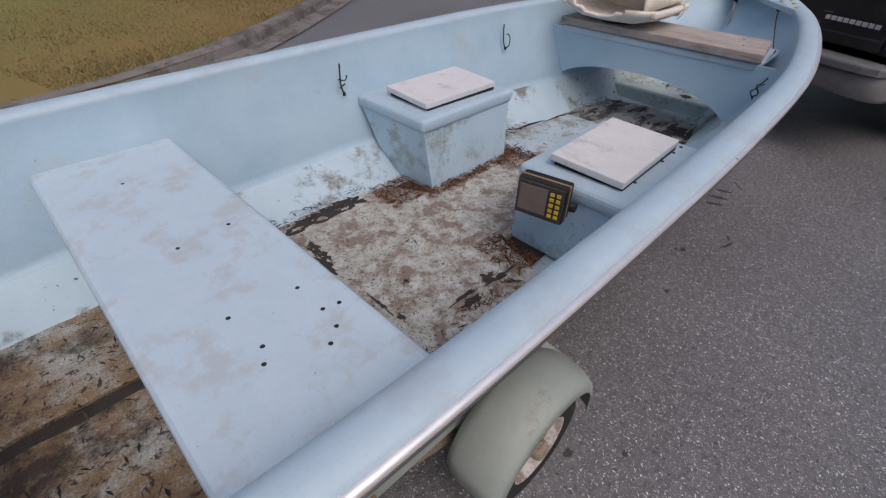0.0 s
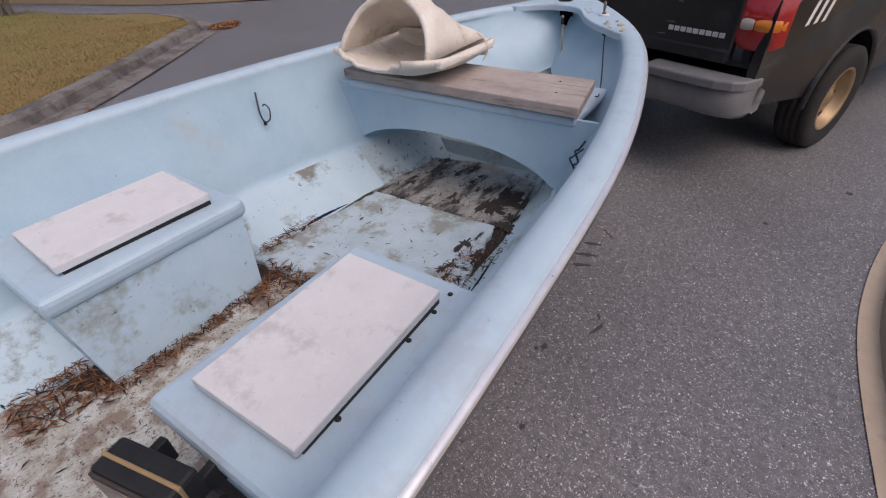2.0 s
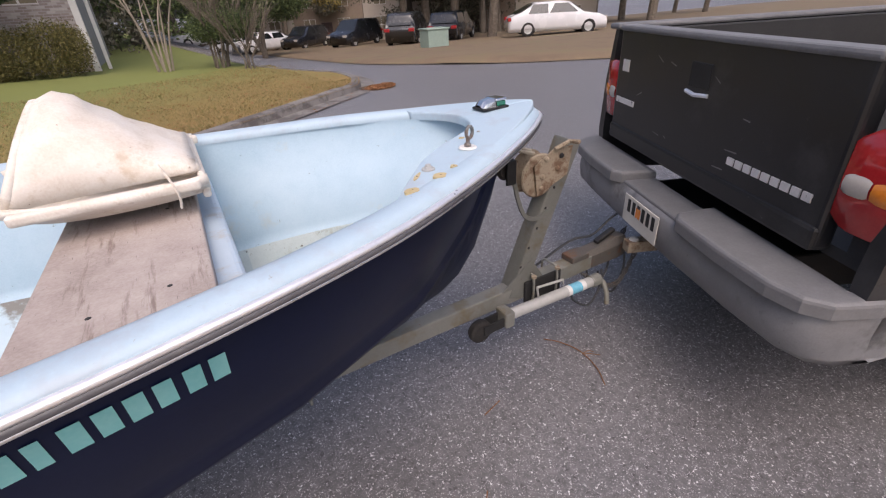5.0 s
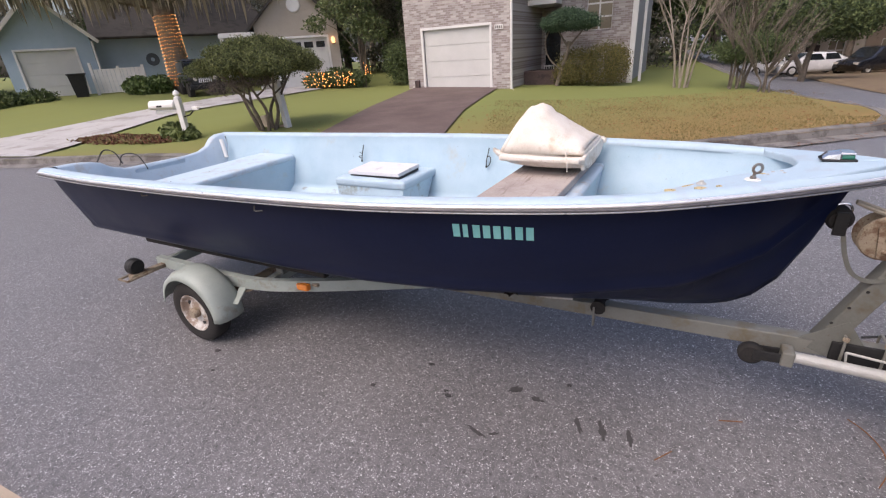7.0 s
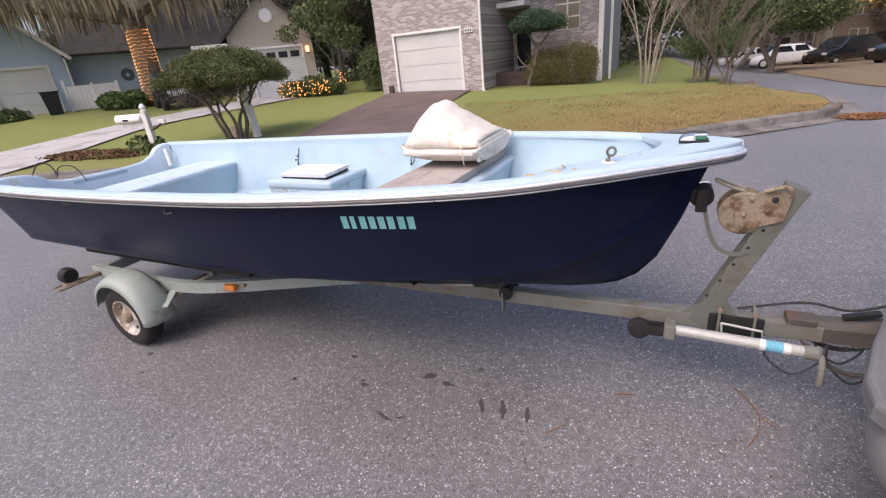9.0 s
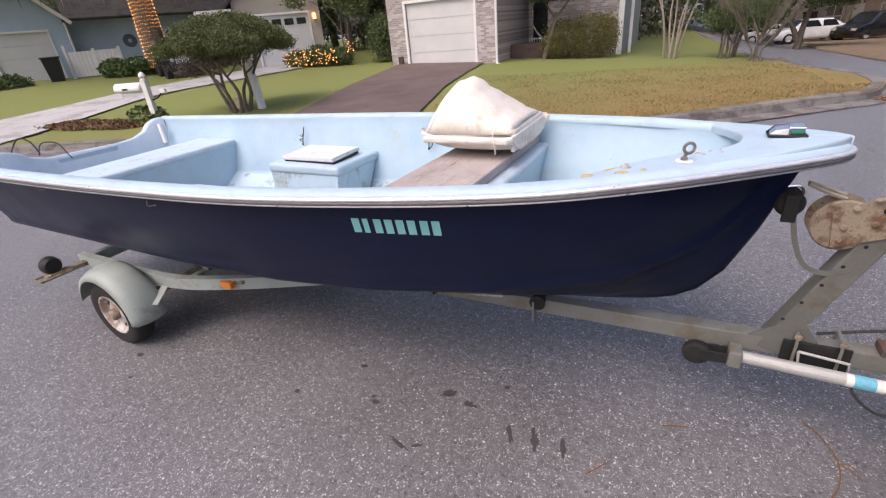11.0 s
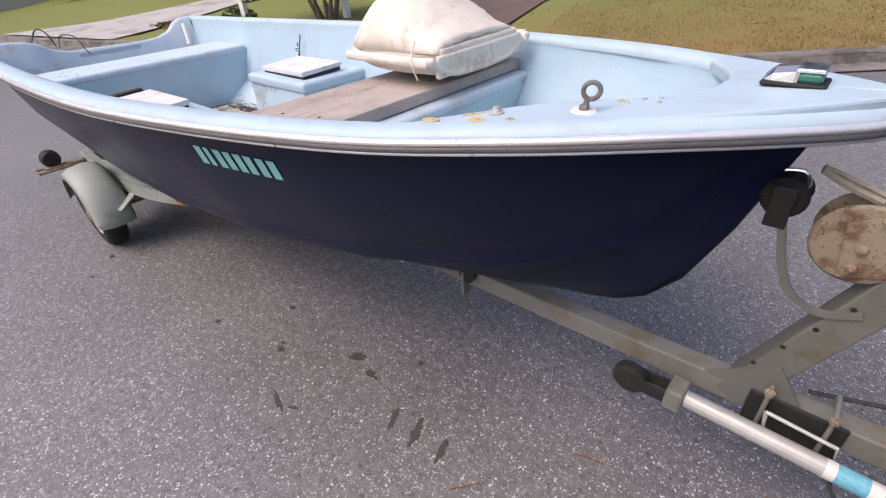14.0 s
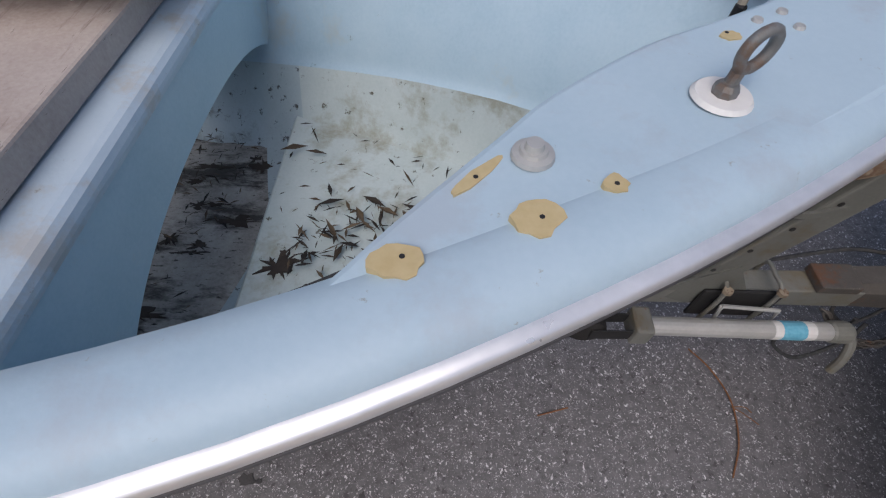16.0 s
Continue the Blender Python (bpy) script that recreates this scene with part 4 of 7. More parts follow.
def fish_finder():
    m = pose(0.545, -0.335, 0.80, 0, 0, 12)
    s = thing("fish_finder", "black and grey fish finder on a bracket on the locker", "electronics", m)
    part("housing", box(-0.045, 0.02, -0.085, 0.085, 0.0, 0.135, 0.008), BLACK, s)
    part("face", box(-0.050, -0.044, -0.080, 0.080, 0.005, 0.130, 0.002), mat("brown_bezel", [(0.045, 0.035, 0.03), (0.07, 0.055, 0.045)], 0.5), s, "dark brown bezel")
    part("screen", box(-0.053, -0.049, -0.025, 0.072, 0.022, 0.118, 0.001), mat("dull_screen", [(0.16, 0.12, 0.10), (0.22, 0.17, 0.15)], 0.25), s, "dull brownish screen")
    for r in range(2):
        for c in range(5):
            part("button", box(-0.054, -0.050, -0.048 - r * 0.022, -0.034 - r * 0.022, 0.022 + c * 0.020, 0.034 + c * 0.020, 0.001), mat("yellow_keys", [(0.55, 0.38, 0.03), (0.7, 0.5, 0.06)], 0.5), s)
    part("trim", box(-0.02, -0.012, -0.087, 0.087, 0.002, 0.1375, 0.003), mat("tan_band", [(0.30, 0.20, 0.09), (0.38, 0.26, 0.13)], 0.6), s, "tan band round the housing")
    part("bracket", beam((0.015, -0.06, 0.05), (0.06, -0.06, 0.05), 0.02, 0.06), BLACK, s)
    part("bracket", beam((0.015, 0.06, 0.05), (0.06, 0.06, 0.05), 0.02, 0.06), BLACK, s)
    part("knob", lathe([(0, 0.02), (0.016, 0.02), (0.018, 0.0), (0, 0)], 12, pose(0.01, -0.087, 0.05, 90, 0, 0)), BLACK, s)


fish_finder()


def bungee(x, y, z, k):
    s = thing("bungee_hook", "short black bungee cord with a hook on the side", "cord", pose(x, y, z) @ Matrix.Scale(0.78, 4), "cords on the port side")
    part("cord", tube(smooth_line([(0.02, 0.03, 0.085), (0.01, 0.02, 0.03), (0.0, 0.005, -0.03), (0.005, -0.01, -0.075)], 6), 0.005, 6), ROPE, s)
    if k:
        part("hook", tube(smooth_line([(0.005, -0.012, -0.075), (0.035, -0.02, -0.06), (0.05, -0.015, -0.01), (0.035, -0.005, 0.02), (0.02, -0.005, 0.015)], 6), 0.004, 6), ROPE, s)
    else:
        part("hook", tube(smooth_line([(-0.02, 0.0, 0.01), (0.02, -0.012, 0.0), (0.03, -0.02, 0.03)], 6), 0.004, 6), ROPE, s)
        part("hook", tube(smooth_line([(0.0, -0.01, -0.05), (-0.02, -0.02, -0.03), (0.02, -0.01, -0.02)], 6), 0.004, 6), ROPE, s)
    part("clip", lathe([(0, 0.012), (0.008, 0.01), (0.01, -0.01), (0, -0.012)], 8, pose(0.005, -0.012, -0.075)), BLACK, s)


bungee(0.53, 0.790, 0.97, 0)
bungee(1.65, 0.752, 0.99, 1)
tie = thing("tie_rope", "thin dark rope tied from the deck to the plank", "rope", pose(2.93, -0.29, 1.150))
part("rope", tube(smooth_line([(0.0, 0.0, 0.0), (-0.06, -0.02, -0.05), (-0.30, -0.10, -0.115), (-0.55, -0.17, -0.12), (-0.72, -0.205, -0.075)], 6), 0.003, 6), ROPE, tie)
part("knot", lathe([(0, 0.015), (0.012, 0.008), (0.014, -0.008), (0, -0.015)], 8, pose(0.0, 0, -0.004)), ROPE, tie)
old = thing("old_rope", "yellowed rope end hanging inside the bow", "rope", pose(3.27, 0.06, 1.07))
part("rope", tube(smooth_line([(0, 0, 0.08), (0.0, -0.01, 0.0), (-0.01, -0.02, -0.09), (-0.015, -0.015, -0.13)], 6), 0.006, 6), STRAP, old)
part("clip", lathe([(0, 0.02), (0.008, 0.015), (0.009, -0.015), (0, -0.02)], 8, pose(0, -0.003, 0.05)), BLACK, old)
wire = thing("wire_tangle", "small tangle of dark green wire inside the starboard side", "wire", pose(1.93, -0.562, 0.94))
part("wire", tube(smooth_line([(0.01, 0.0, 0.075), (-0.01, 0.012, 0.05), (0.012, 0.03, 0.03), (-0.012, 0.008, 0.005), (0.008, 0.028, -0.02), (-0.01, 0.010, -0.045), (0.004, 0.02, -0.08)], 6), 0.0035, 6), ROPE, wire)
part("wire", tube(smooth_line([(0.004, 0.0, 0.05), (-0.015, 0.03, 0.02), (0.01, 0.045, 0.0), (0.0, 0.02, -0.03)], 6), 0.003, 6), ROPE, wire)

# leaf litter in the gaps of the floor


def litter(spots, seed, name, label, material, lift=0.0, size=1.0, slim=0.25):
    r = random.Random(seed)
    q = []
    for x0, x1, y0, y1, z, n in spots:
        for _ in range(n):
            L = r.uniform(0.02, 0.06) * size
            q.append(((r.uniform(x0, x1), r.uniform(y0, y1) + YC, z + r.uniform(0.0, 0.018) + lift), L, L * r.uniform(0.05, slim), r.uniform(0, 6.28), r.uniform(-0.3, 0.3)))
    solo(name, scatter(q, r), material, label, "leaves", kind="stuff")


litter([(0.42, 0.64, 0.22, 0.42, 0.555, 620), (0.6, 1.25, 0.175, 0.262, 0.560, 800), (1.10, 1.30, -0.05, 0.24, 0.563, 380), (1.23, 1.29, -0.40, 0.36, 0.552, 260), (0.46, 0.60, -0.42, -0.20, 0.555, 520), (1.3, 1.6, 0.36, 0.42, 0.556, 180), (1.50, 1.75, -0.40, -0.30, 0.564, 120), (0.15, 0.45, -0.44, -0.40, 0.562, 60)], 21, "leaf_litter", "red-brown pine needles caught in the floor gaps", LEAFLITTER, 0.0, 0.9, 0.16)
WETLEAF = mat("wet_leaves", [(0.010, 0.008, 0.006), (0.035, 0.024, 0.015), (0.10, 0.07, 0.04)], 0.7, island=0.7)
litter([(-0.12, 0.45, 0.40, 0.48, 0.562, 160), (-0.12, 0.48, -0.47, -0.42, 0.552, 220), (1.92, 1.96, -0.34, 0.30, 0.556, 90), (1.98, 2.38, -0.34, 0.34, 0.556, 300), (1.35, 1.93, -0.45, -0.36, 0.556, 240), (2.58, 2.84, -0.16, 0.02, 0.655, 110), (2.52, 2.95, -0.20, 0.26, 0.650, 60), (-1.0, -0.65, -0.4, 0.4, 0.56, 200), (0.0, 1.2, -0.2, 0.2, 0.566, 50), (1.3, 1.85, -0.32, 0.28, 0.566, 60)], 22, "leaf_litter", "dark wet leaves scattered over the boat floor", WETLEAF, 0.0, 0.65)
litter([(2.60, 2.84, -0.14, 0.02, 0.656, 40), (2.53, 2.9, -0.15, 0.25, 0.652, 12)], 23, "leaf_litter", "larger dark oak leaves heaped on the bow floor", WETLEAF, 0.0, 1.15, 0.36)
litter([(-0.19, -0.11, -0.44, 0.42, 0.543, 150)], 24, "leaf_litter", "pale flakes and crumbs in the gap before the bench", mat("pale_flakes", [(0.10, 0.09, 0.08), (0.30, 0.30, 0.29), (0.5, 0.5, 0.5)], 0.9, island=0.8), 0.0, 0.4, 0.9)
r_ = random.Random(31)
for x0, x1, y0, y1, z, rx, ry, n in ((1.97, 2.25, -0.36, -0.10, 0.5535, 0.05, 0.022, 20), (2.0, 2.42, -0.10, 0.28, 0.5535, 0.03, 0.012, 16), (-0.10, 0.40, 0.36, 0.42, 0.5625, 0.06, 0.02, 9), (0.22, 0.46, -0.40, -0.34, 0.5625, 0.05, 0.012, 5), (1.4, 1.88, -0.36, -0.27, 0.5625, 0.04, 0.014, 7), (-0.06, 0.02, -0.38, 0.36, 0.5625, 0.014, 0.04, 10), (2.55, 2.59, -0.17, -0.13, 0.6445, 0.030, 0.020, 2)):
    for _ in range(n):
        x, y = r_.uniform(x0, x1), r_.uniform(y0, y1)
        o = blob(rx * r_.uniform(0.4, 1.2), ry * r_.uniform(0.4, 1.6), r_, 24, 0.75)
        part("grime_patch", slab([(x + a, y + b) for a, b in o], z - 0.003, z + r_.uniform(0.0005, 0.002)), BILGE, boat)


# ---- trailer ----


def ribbon(line, high, wide):
    """A bent bar of rectangular section, high across its run and wide along y or sideways."""
    rows = []
    for i, p in enumerate(line):
        d = (line[min(i + 1, len(line) - 1)] - line[max(i - 1, 0)]).normalized()
        s = Vector((0, 1, 0)) if abs(d.z) > 0.35 else d.cross(Vector((0, 0, 1))).normalized()
        if s.y < 0:
            s = -s
        u = d.cross(s).normalized()
        rows.append([p + s * a * wide / 2 + u * b * high / 2 for a, b in ((-1, -1), (1, -1), (1, 1), (-1, 1))])
    bm = loft(rows, closed=True)
    bmesh.ops.holes_fill(bm, edges=bm.edges)
    bmesh.ops.recalc_face_normals(bm, faces=bm.faces)
    return bm


trailer = thing("boat_trailer", "grey-green steel boat trailer, rust-stained, hitched to the truck", "trailer", pose(0, YC + 0.02, 0))
tongue = part("tongue", beam((0.3, -0.01, 0.300), (4.02, -0.01, 0.368), 0.07, 0.078, 0.006), GALV, trailer, "galvanised box-section tongue")
for k in range(6):
    part("hole", lathe([(0, 0.001), (0.006, 0.001), (0.007, 0)], 8, pose(0, 0, 0) @ Matrix.Translation((3.56 + 0.042 * k, -0.048, 0.50 + 0.085 * k)) @ pose(0, 0, 0, 90, 0, 0)), BLACK, tongue)
POSTSTEEL = stained("dull_green_grey_steel", [(0.11, 0.113, 0.10), (0.165, 0.168, 0.152)], (0.115, 0.095, 0.06), 0.4, 5.0, (0.10, 0.05, 0.03), 0.15, 0.55, 0.2)
post = part("winch_post", beam((3.535, -0.005, 0.335), (3.825, -0.005, 1.025), 0.082, 0.084, 0.006), POSTSTEEL, trailer, "leaning galvanised winch post")
part("gusset", mesh_of([(3.46, -0.05, 0.40), (3.70, -0.05, 0.40), (3.62, -0.05, 0.52), (3.46, -0.043, 0.40), (3.70, -0.043, 0.40), (3.62, -0.043, 0.52)], [(0, 1, 2), (3, 5, 4), (0, 3, 4, 1), (1, 4, 5, 2), (2, 5, 3, 0)]), POSTSTEEL, post)
winch = part("winch", lathe([(0, -0.045), (0.088, -0.045), (0.094, -0.038), (0.06, -0.036), (0.028, -0.030), (0.028, 0.030), (0.06, 0.036), (0.094, 0.038), (0.088, 0.045), (0, 0.045)], 32, Matrix.Translation((3.60, 0, 0.88)) @ pose(0, 0, 0, 90, 0, 0)), RUST, trailer, "rusty hand winch drum")
part("side_plate", mesh_of([(3.58, -0.056, 0.80), (3.74, -0.056, 0.86), (3.76, -0.056, 0.98), (3.66, -0.056, 0.985), (3.56, -0.056, 0.93), (3.58, -0.05, 0.80), (3.74, -0.05, 0.86), (3.76, -0.05, 0.98), (3.66, -0.05, 0.985), (3.56, -0.05, 0.93)], [(0, 1, 2, 3, 4), (9, 8, 7, 6, 5)] + [(k, 5 + k, 5 + (k + 1) % 5, (k + 1) % 5) for k in range(5)]), RUST, winch, "rusty winch plate")
for x, z in ((3.60, 0.88), (3.68, 0.90), (3.70, 0.95), (3.62, 0.95), (3.60, 0.83)):
    part("rivet", lathe([(0, 0.012), (0.009, 0.008), (0.012, 0)], 10, Matrix.Translation((x, -0.056, z)) @ pose(0, 0, 0, 90, 0, 0)), BLACK if x == 3.70 else RUST, winch)
winch.matrix_basis = Matrix.Translation((0.048, 0, 0.028))
part("crank", tube([(3.66, -0.06, 0.985), (3.72, -0.075, 1.01), (3.73, -0.12, 1.015)], 0.009, 8), RUST, winch, "rusty crank handle")
part("winch_strap", tube(smooth_line([(3.60, 0.0, 0.965), (3.54, 0.0, 0.985), (3.485, 0, 1.01)], 5), 0.008, 6), STRAP, winch, "worn winch rope to the bow eye")
part("winch_strap", tube(smooth_line([(3.60, 0.02, 0.972), (3.54, 0.015, 0.995), (3.485, 0.005, 1.015)], 5), 0.008, 6), STRAP, winch, "worn winch rope to the bow eye")
stop = part("bow_stop", lathe([(0, -0.045), (0.038, -0.045), (0.048, -0.030), (0.036, 0.0), (0.048, 0.030), (0.038, 0.045), (0, 0.045)], 20, Matrix.Translation((3.452, 0, 0.945)) @ pose(0, 0, 0, 90, 0, 0)), RUBBER, trailer, "black rubber bow roller")
stop.matrix_basis = Matrix.Translation((0.035, 0, 0.026))
arm = smooth_line([(3.455, -0.058, 0.96), (3.47, -0.058, 0.89), (3.495, -0.058, 0.80), (3.535, -0.055, 0.725), (3.60, -0.05, 0.695), (3.67, -0.048, 0.72)], 5)
bm = ribbon(arm, 0.017, 0.008)
part("bracket", bm, POSTSTEEL, stop, "bent grey strap bracket")
part("bracket", box(3.43, 3.475, -0.066, -0.052, 0.885, 0.985, 0.004), BLACK, stop)
# swung-up jack beside the tongue
jack = part("jack", tube([(3.43, -0.125, 0.338), (3.955, -0.1155, 0.3165)], 0.0255, 16), ZINC, trailer, "zinc tongue jack swung up level")
part("collar", box(3.395, 3.445, -0.165, -0.085, 0.300, 0.376, 0.008), GALV, jack)
part("fork", beam((3.29, -0.15, 0.325), (3.41, -0.15, 0.332), 0.006, 0.05), BLACK, jack)
part("fork", beam((3.29, -0.10, 0.325), (3.41, -0.10, 0.332), 0.006, 0.05), BLACK, jack)
part("jack_wheel", lathe([(0, -0.022), (0.04, -0.022), (0.052, -0.014), (0.054, 0), (0.052, 0.014), (0.04, 0.022), (0, 0.022)], 24, Matrix.Translation((3.285, -0.125, 0.318)) @ pose(0, 0, 0, 90, 0, 0)), RUBBER, jack, "black jack wheel")
part("label", tube([(3.780, -0.1190, 0.3237), (3.895, -0.1168, 0.3189)], 0.0259, 16), WHITE, jack, "white label round the tube")
part("label", tube([(3.803, -0.1186, 0.3227), (3.868, -0.1173, 0.3200)], 0.0262, 16), BLUELABEL, jack, "blue band of the label")
part("head", lathe([(0, 0.03), (0.026, 0.03), (0.031, 0.022), (0.031, -0.022), (0.026, -0.03), (0, -0.03)], 16, pose(3.972, -0.115, 0.316, 0, 90)), GALV, jack)
part("crank", tube(smooth_line([(3.985, -0.115, 0.315), (4.005, -0.135, 0.31), (4.008, -0.165, 0.26), (4.005, -0.18, 0.20)], 5), 0.0125, 10), GALV, jack, "grey crank handle hanging down")
brk = part("jack_bracket", box(3.58, 3.80, -0.060, -0.048, 0.285, 0.415, 0.006), BLACK, trailer, "black jack mounting plate")
for x in (3.62, 3.76):
    part("u_bolt", tube(smooth_line([(x, -0.07, 0.27), (x, -0.07, 0.43), (x, -0.02, 0.445), (x, 0.03, 0.43), (x, 0.03, 0.3)], 4), 0.006, 8), GALV, brk)
    part("nut", lathe([(0, 0.012), (0.013, 0.012), (0.013, 0)], 6, pose(x, -0.072, 0.435)), RUST, brk)
part("pull_ring", tube([(3.63, -0.085, 0.385), (3.79, -0.085, 0.37), (3.80, -0.09, 0.30), (3.64, -0.09, 0.315), (3.63, -0.085, 0.385)], 0.006, 6), ZINC, brk)
OLDIRON = stained("dark_old_iron", [(0.06, 0.055, 0.05), (0.11, 0.10, 0.09)], (0.13, 0.06, 0.03), 0.4, 10.0, (0.22, 0.2, 0.17), 0.15, 0.7, 0.4)
coup = part("coupler", loft([[(x, w * s, 0.385 + h) for s, h in ((-1, -0.05), (-1, t * 0.4), (-0.6, t), (0.6, t), (1, t * 0.4), (1, -0.05))] for x, w, t in ((3.92, 0.042, 0.035), (4.10, 0.046, 0.05), (4.20, 0.048, 0.065), (4.27, 0.040, 0.055), (4.30, 0.015, 0.02))]), OLDIRON, trailer, "dark rust-stained ball coupler")
part("latch", beam((4.08, 0, 0.445), (4.20, 0, 0.485), 0.03, 0.02), BLACK, coup)
for y in (-0.06, 0.05):
    pts = smooth_line([(3.95, y, 0.33), (4.05, y * 1.6, 0.25), (4.16, y * 1.8, 0.235), (4.30, y * 1.2, 0.33), (4.36, y, 0.42)], 8)
    ch = None
    for i in range(0, len(pts) - 1, 1):
        d = (pts[i + 1] - pts[i]).normalized()
        u = d.orthogonal().normalized() if i % 2 else d.cross(d.orthogonal()).normalized()
        o = (pts[i] + pts[i + 1]) / 2
        link = [o + d * 0.021 * math.cos(a) + u * 0.010 * math.sin(a) for a in [6.2832 * k / 10 for k in range(11)]]
        ch = tube(link, 0.0035, 5, ch, caps=False)
    part("safety_chain", ch, OLDIRON, trailer, "sagging rusty safety chain")
part("wiring", tube(smooth_line([(3.7, 0.03, 0.41), (3.95, 0.05, 0.47), (4.12, 0.06, 0.45), (4.28, 0.08, 0.50), (4.40, 0.05, 0.55)], 6), 0.006, 6), ROPE, trailer, "black trailer wiring")
part("tongue_bracket", box(3.88, 3.99, -0.05, 0.03, 0.405, 0.435, 0.004), OLDIRON, trailer, "rusty bracket on the tongue")
for a, b, lo, y in ((3.80, 4.02, 0.215, -0.13), (4.03, 4.24, 0.18, -0.08), (4.00, 4.18, 0.24, -0.03)):
    part("wiring", tube(smooth_line([(a, y, 0.33), (a + 0.015, y - 0.01, (lo + 0.33) / 2), ((a + b) / 2, y - 0.02, lo), (b - 0.02, y, (lo + 0.33) / 2 + 0.01), (b, y + 0.02, 0.36)], 6), 0.0055, 6), ROPE, trailer, "loop of black trailer wiring")
part("keel_roller", lathe([(0, -0.06), (0.04, -0.06), (0.03, 0), (0.04, 0.06), (0, 0.06)], 16, Matrix.Translation((2.58, -0.01, 0.372)) @ pose(0, 0, 0, 90, 0, 0)), RUBBER, trailer, "black keel roller")
part("u_bolt", beam((2.56, -0.052, 0.255), (2.56, -0.052, 0.375), 0.045, 0.012), GALV, trailer)
# frame, axle, bunks
for s in (-1, 1):
    pts = smooth_line([(1.55, 0.03 * s, 0.325), (1.2, 0.24 * s, 0.35), (0.86, 0.44 * s, 0.375), (0.55, 0.56 * s, 0.385), (0.25, 0.60 * s, 0.40), (-0.15, 0.60 * s, 0.41), (-0.45, 0.60 * s, 0.415)], 5)
    bm = ribbon(pts, 0.075, 0.045)
    part("frame_rail", bm, FENDER, trailer, "grey-green frame rail curving to the tongue")
    part("bunk", box(-0.85, 1.0, 0.40 * s - 0.045, 0.40 * s + 0.045, 0.448, 0.486, 0.006), mat("carpeted_bunk", [(0.015, 0.013, 0.012), (0.04, 0.035, 0.03)], 0.95), trailer, "dark carpeted bunk board")
    part("bunk_bracket", box(-0.42, -0.36, 0.40 * s - 0.03, 0.40 * s + 0.03, 0.40, 0.452, 0.003), GALV, trailer)
    part("bunk_bracket", box(0.56, 0.62, 0.40 * s - 0.03, 0.40 * s + 0.03, 0.40, 0.452, 0.003), GALV, trailer)
    part("spring", loft([[(x, 0.60 * s + w, z) for w in (-0.022, 0.022)] for x, z in ((-0.22, 0.36), (-0.05, 0.30), (0.15, 0.275), (0.35, 0.30), (0.52, 0.36))]), RUST, trailer, "rusty leaf spring")
    # marker light on the rail
    mk = part("marker_light", box(0.80, 0.89, 0.475 * s - 0.03, 0.475 * s + 0.012, 0.36, 0.405, 0.01), AMBER, trailer, "amber side marker light")
    part("stub", box(0.88, 0.93, 0.44 * s - 0.012, 0.44 * s + 0.012, 0.375, 0.395, 0.003), RUST, mk)
    # tail light on an arm
    arm_ = part("light_arm", beam((-0.38, 0.58 * s, 0.40), (-0.38, 0.86 * s, 0.405), 0.05, 0.03), RUST, trailer, "rusty tail light bracket")
    part("guard", tube([(-0.45, 0.72 * s, 0.40), (-0.45, 0.90 * s, 0.40), (-0.35, 0.90 * s, 0.40), (-0.35, 0.72 * s, 0.40)], 0.009, 8), RUST, arm_)
    lamp = lathe([(0, 0.035), (0.045, 0.035), (0.055, 0.02), (0.058, -0.02), (0.05, -0.03), (0, -0.03)], 20, Matrix.Translation((-0.40, 0.80 * s, 0.465)) @ pose(0, 0, 0, 0, 90, 0))
    tl = part("tail_light", lamp, BLACK, trailer, "round dark tail light")
    part("lens", lathe([(0, 0.006), (0.044, 0.004), (0.046, 0)], 20, Matrix.Translation((-0.432, 0.80 * s, 0.465)) @ pose(0, 0, 0, 0, -90, 0)), RED, tl)
part("cross_member", beam((-0.38, -0.62, 0.405), (-0.38, 0.62, 0.405), 0.05, 0.07, 0.004), FENDER, trailer, "grey-green rear cross member")
part("cross_member", beam((0.59, -0.56, 0.385), (0.59, 0.56, 0.385), 0.05, 0.06, 0.004), FENDER, trailer, "grey-green cross member")
part("axle", tube([(0.16, -0.76, 0.225), (0.16, 0.76, 0.225)], 0.028, 14), RUST, trailer, "rusty axle tube")


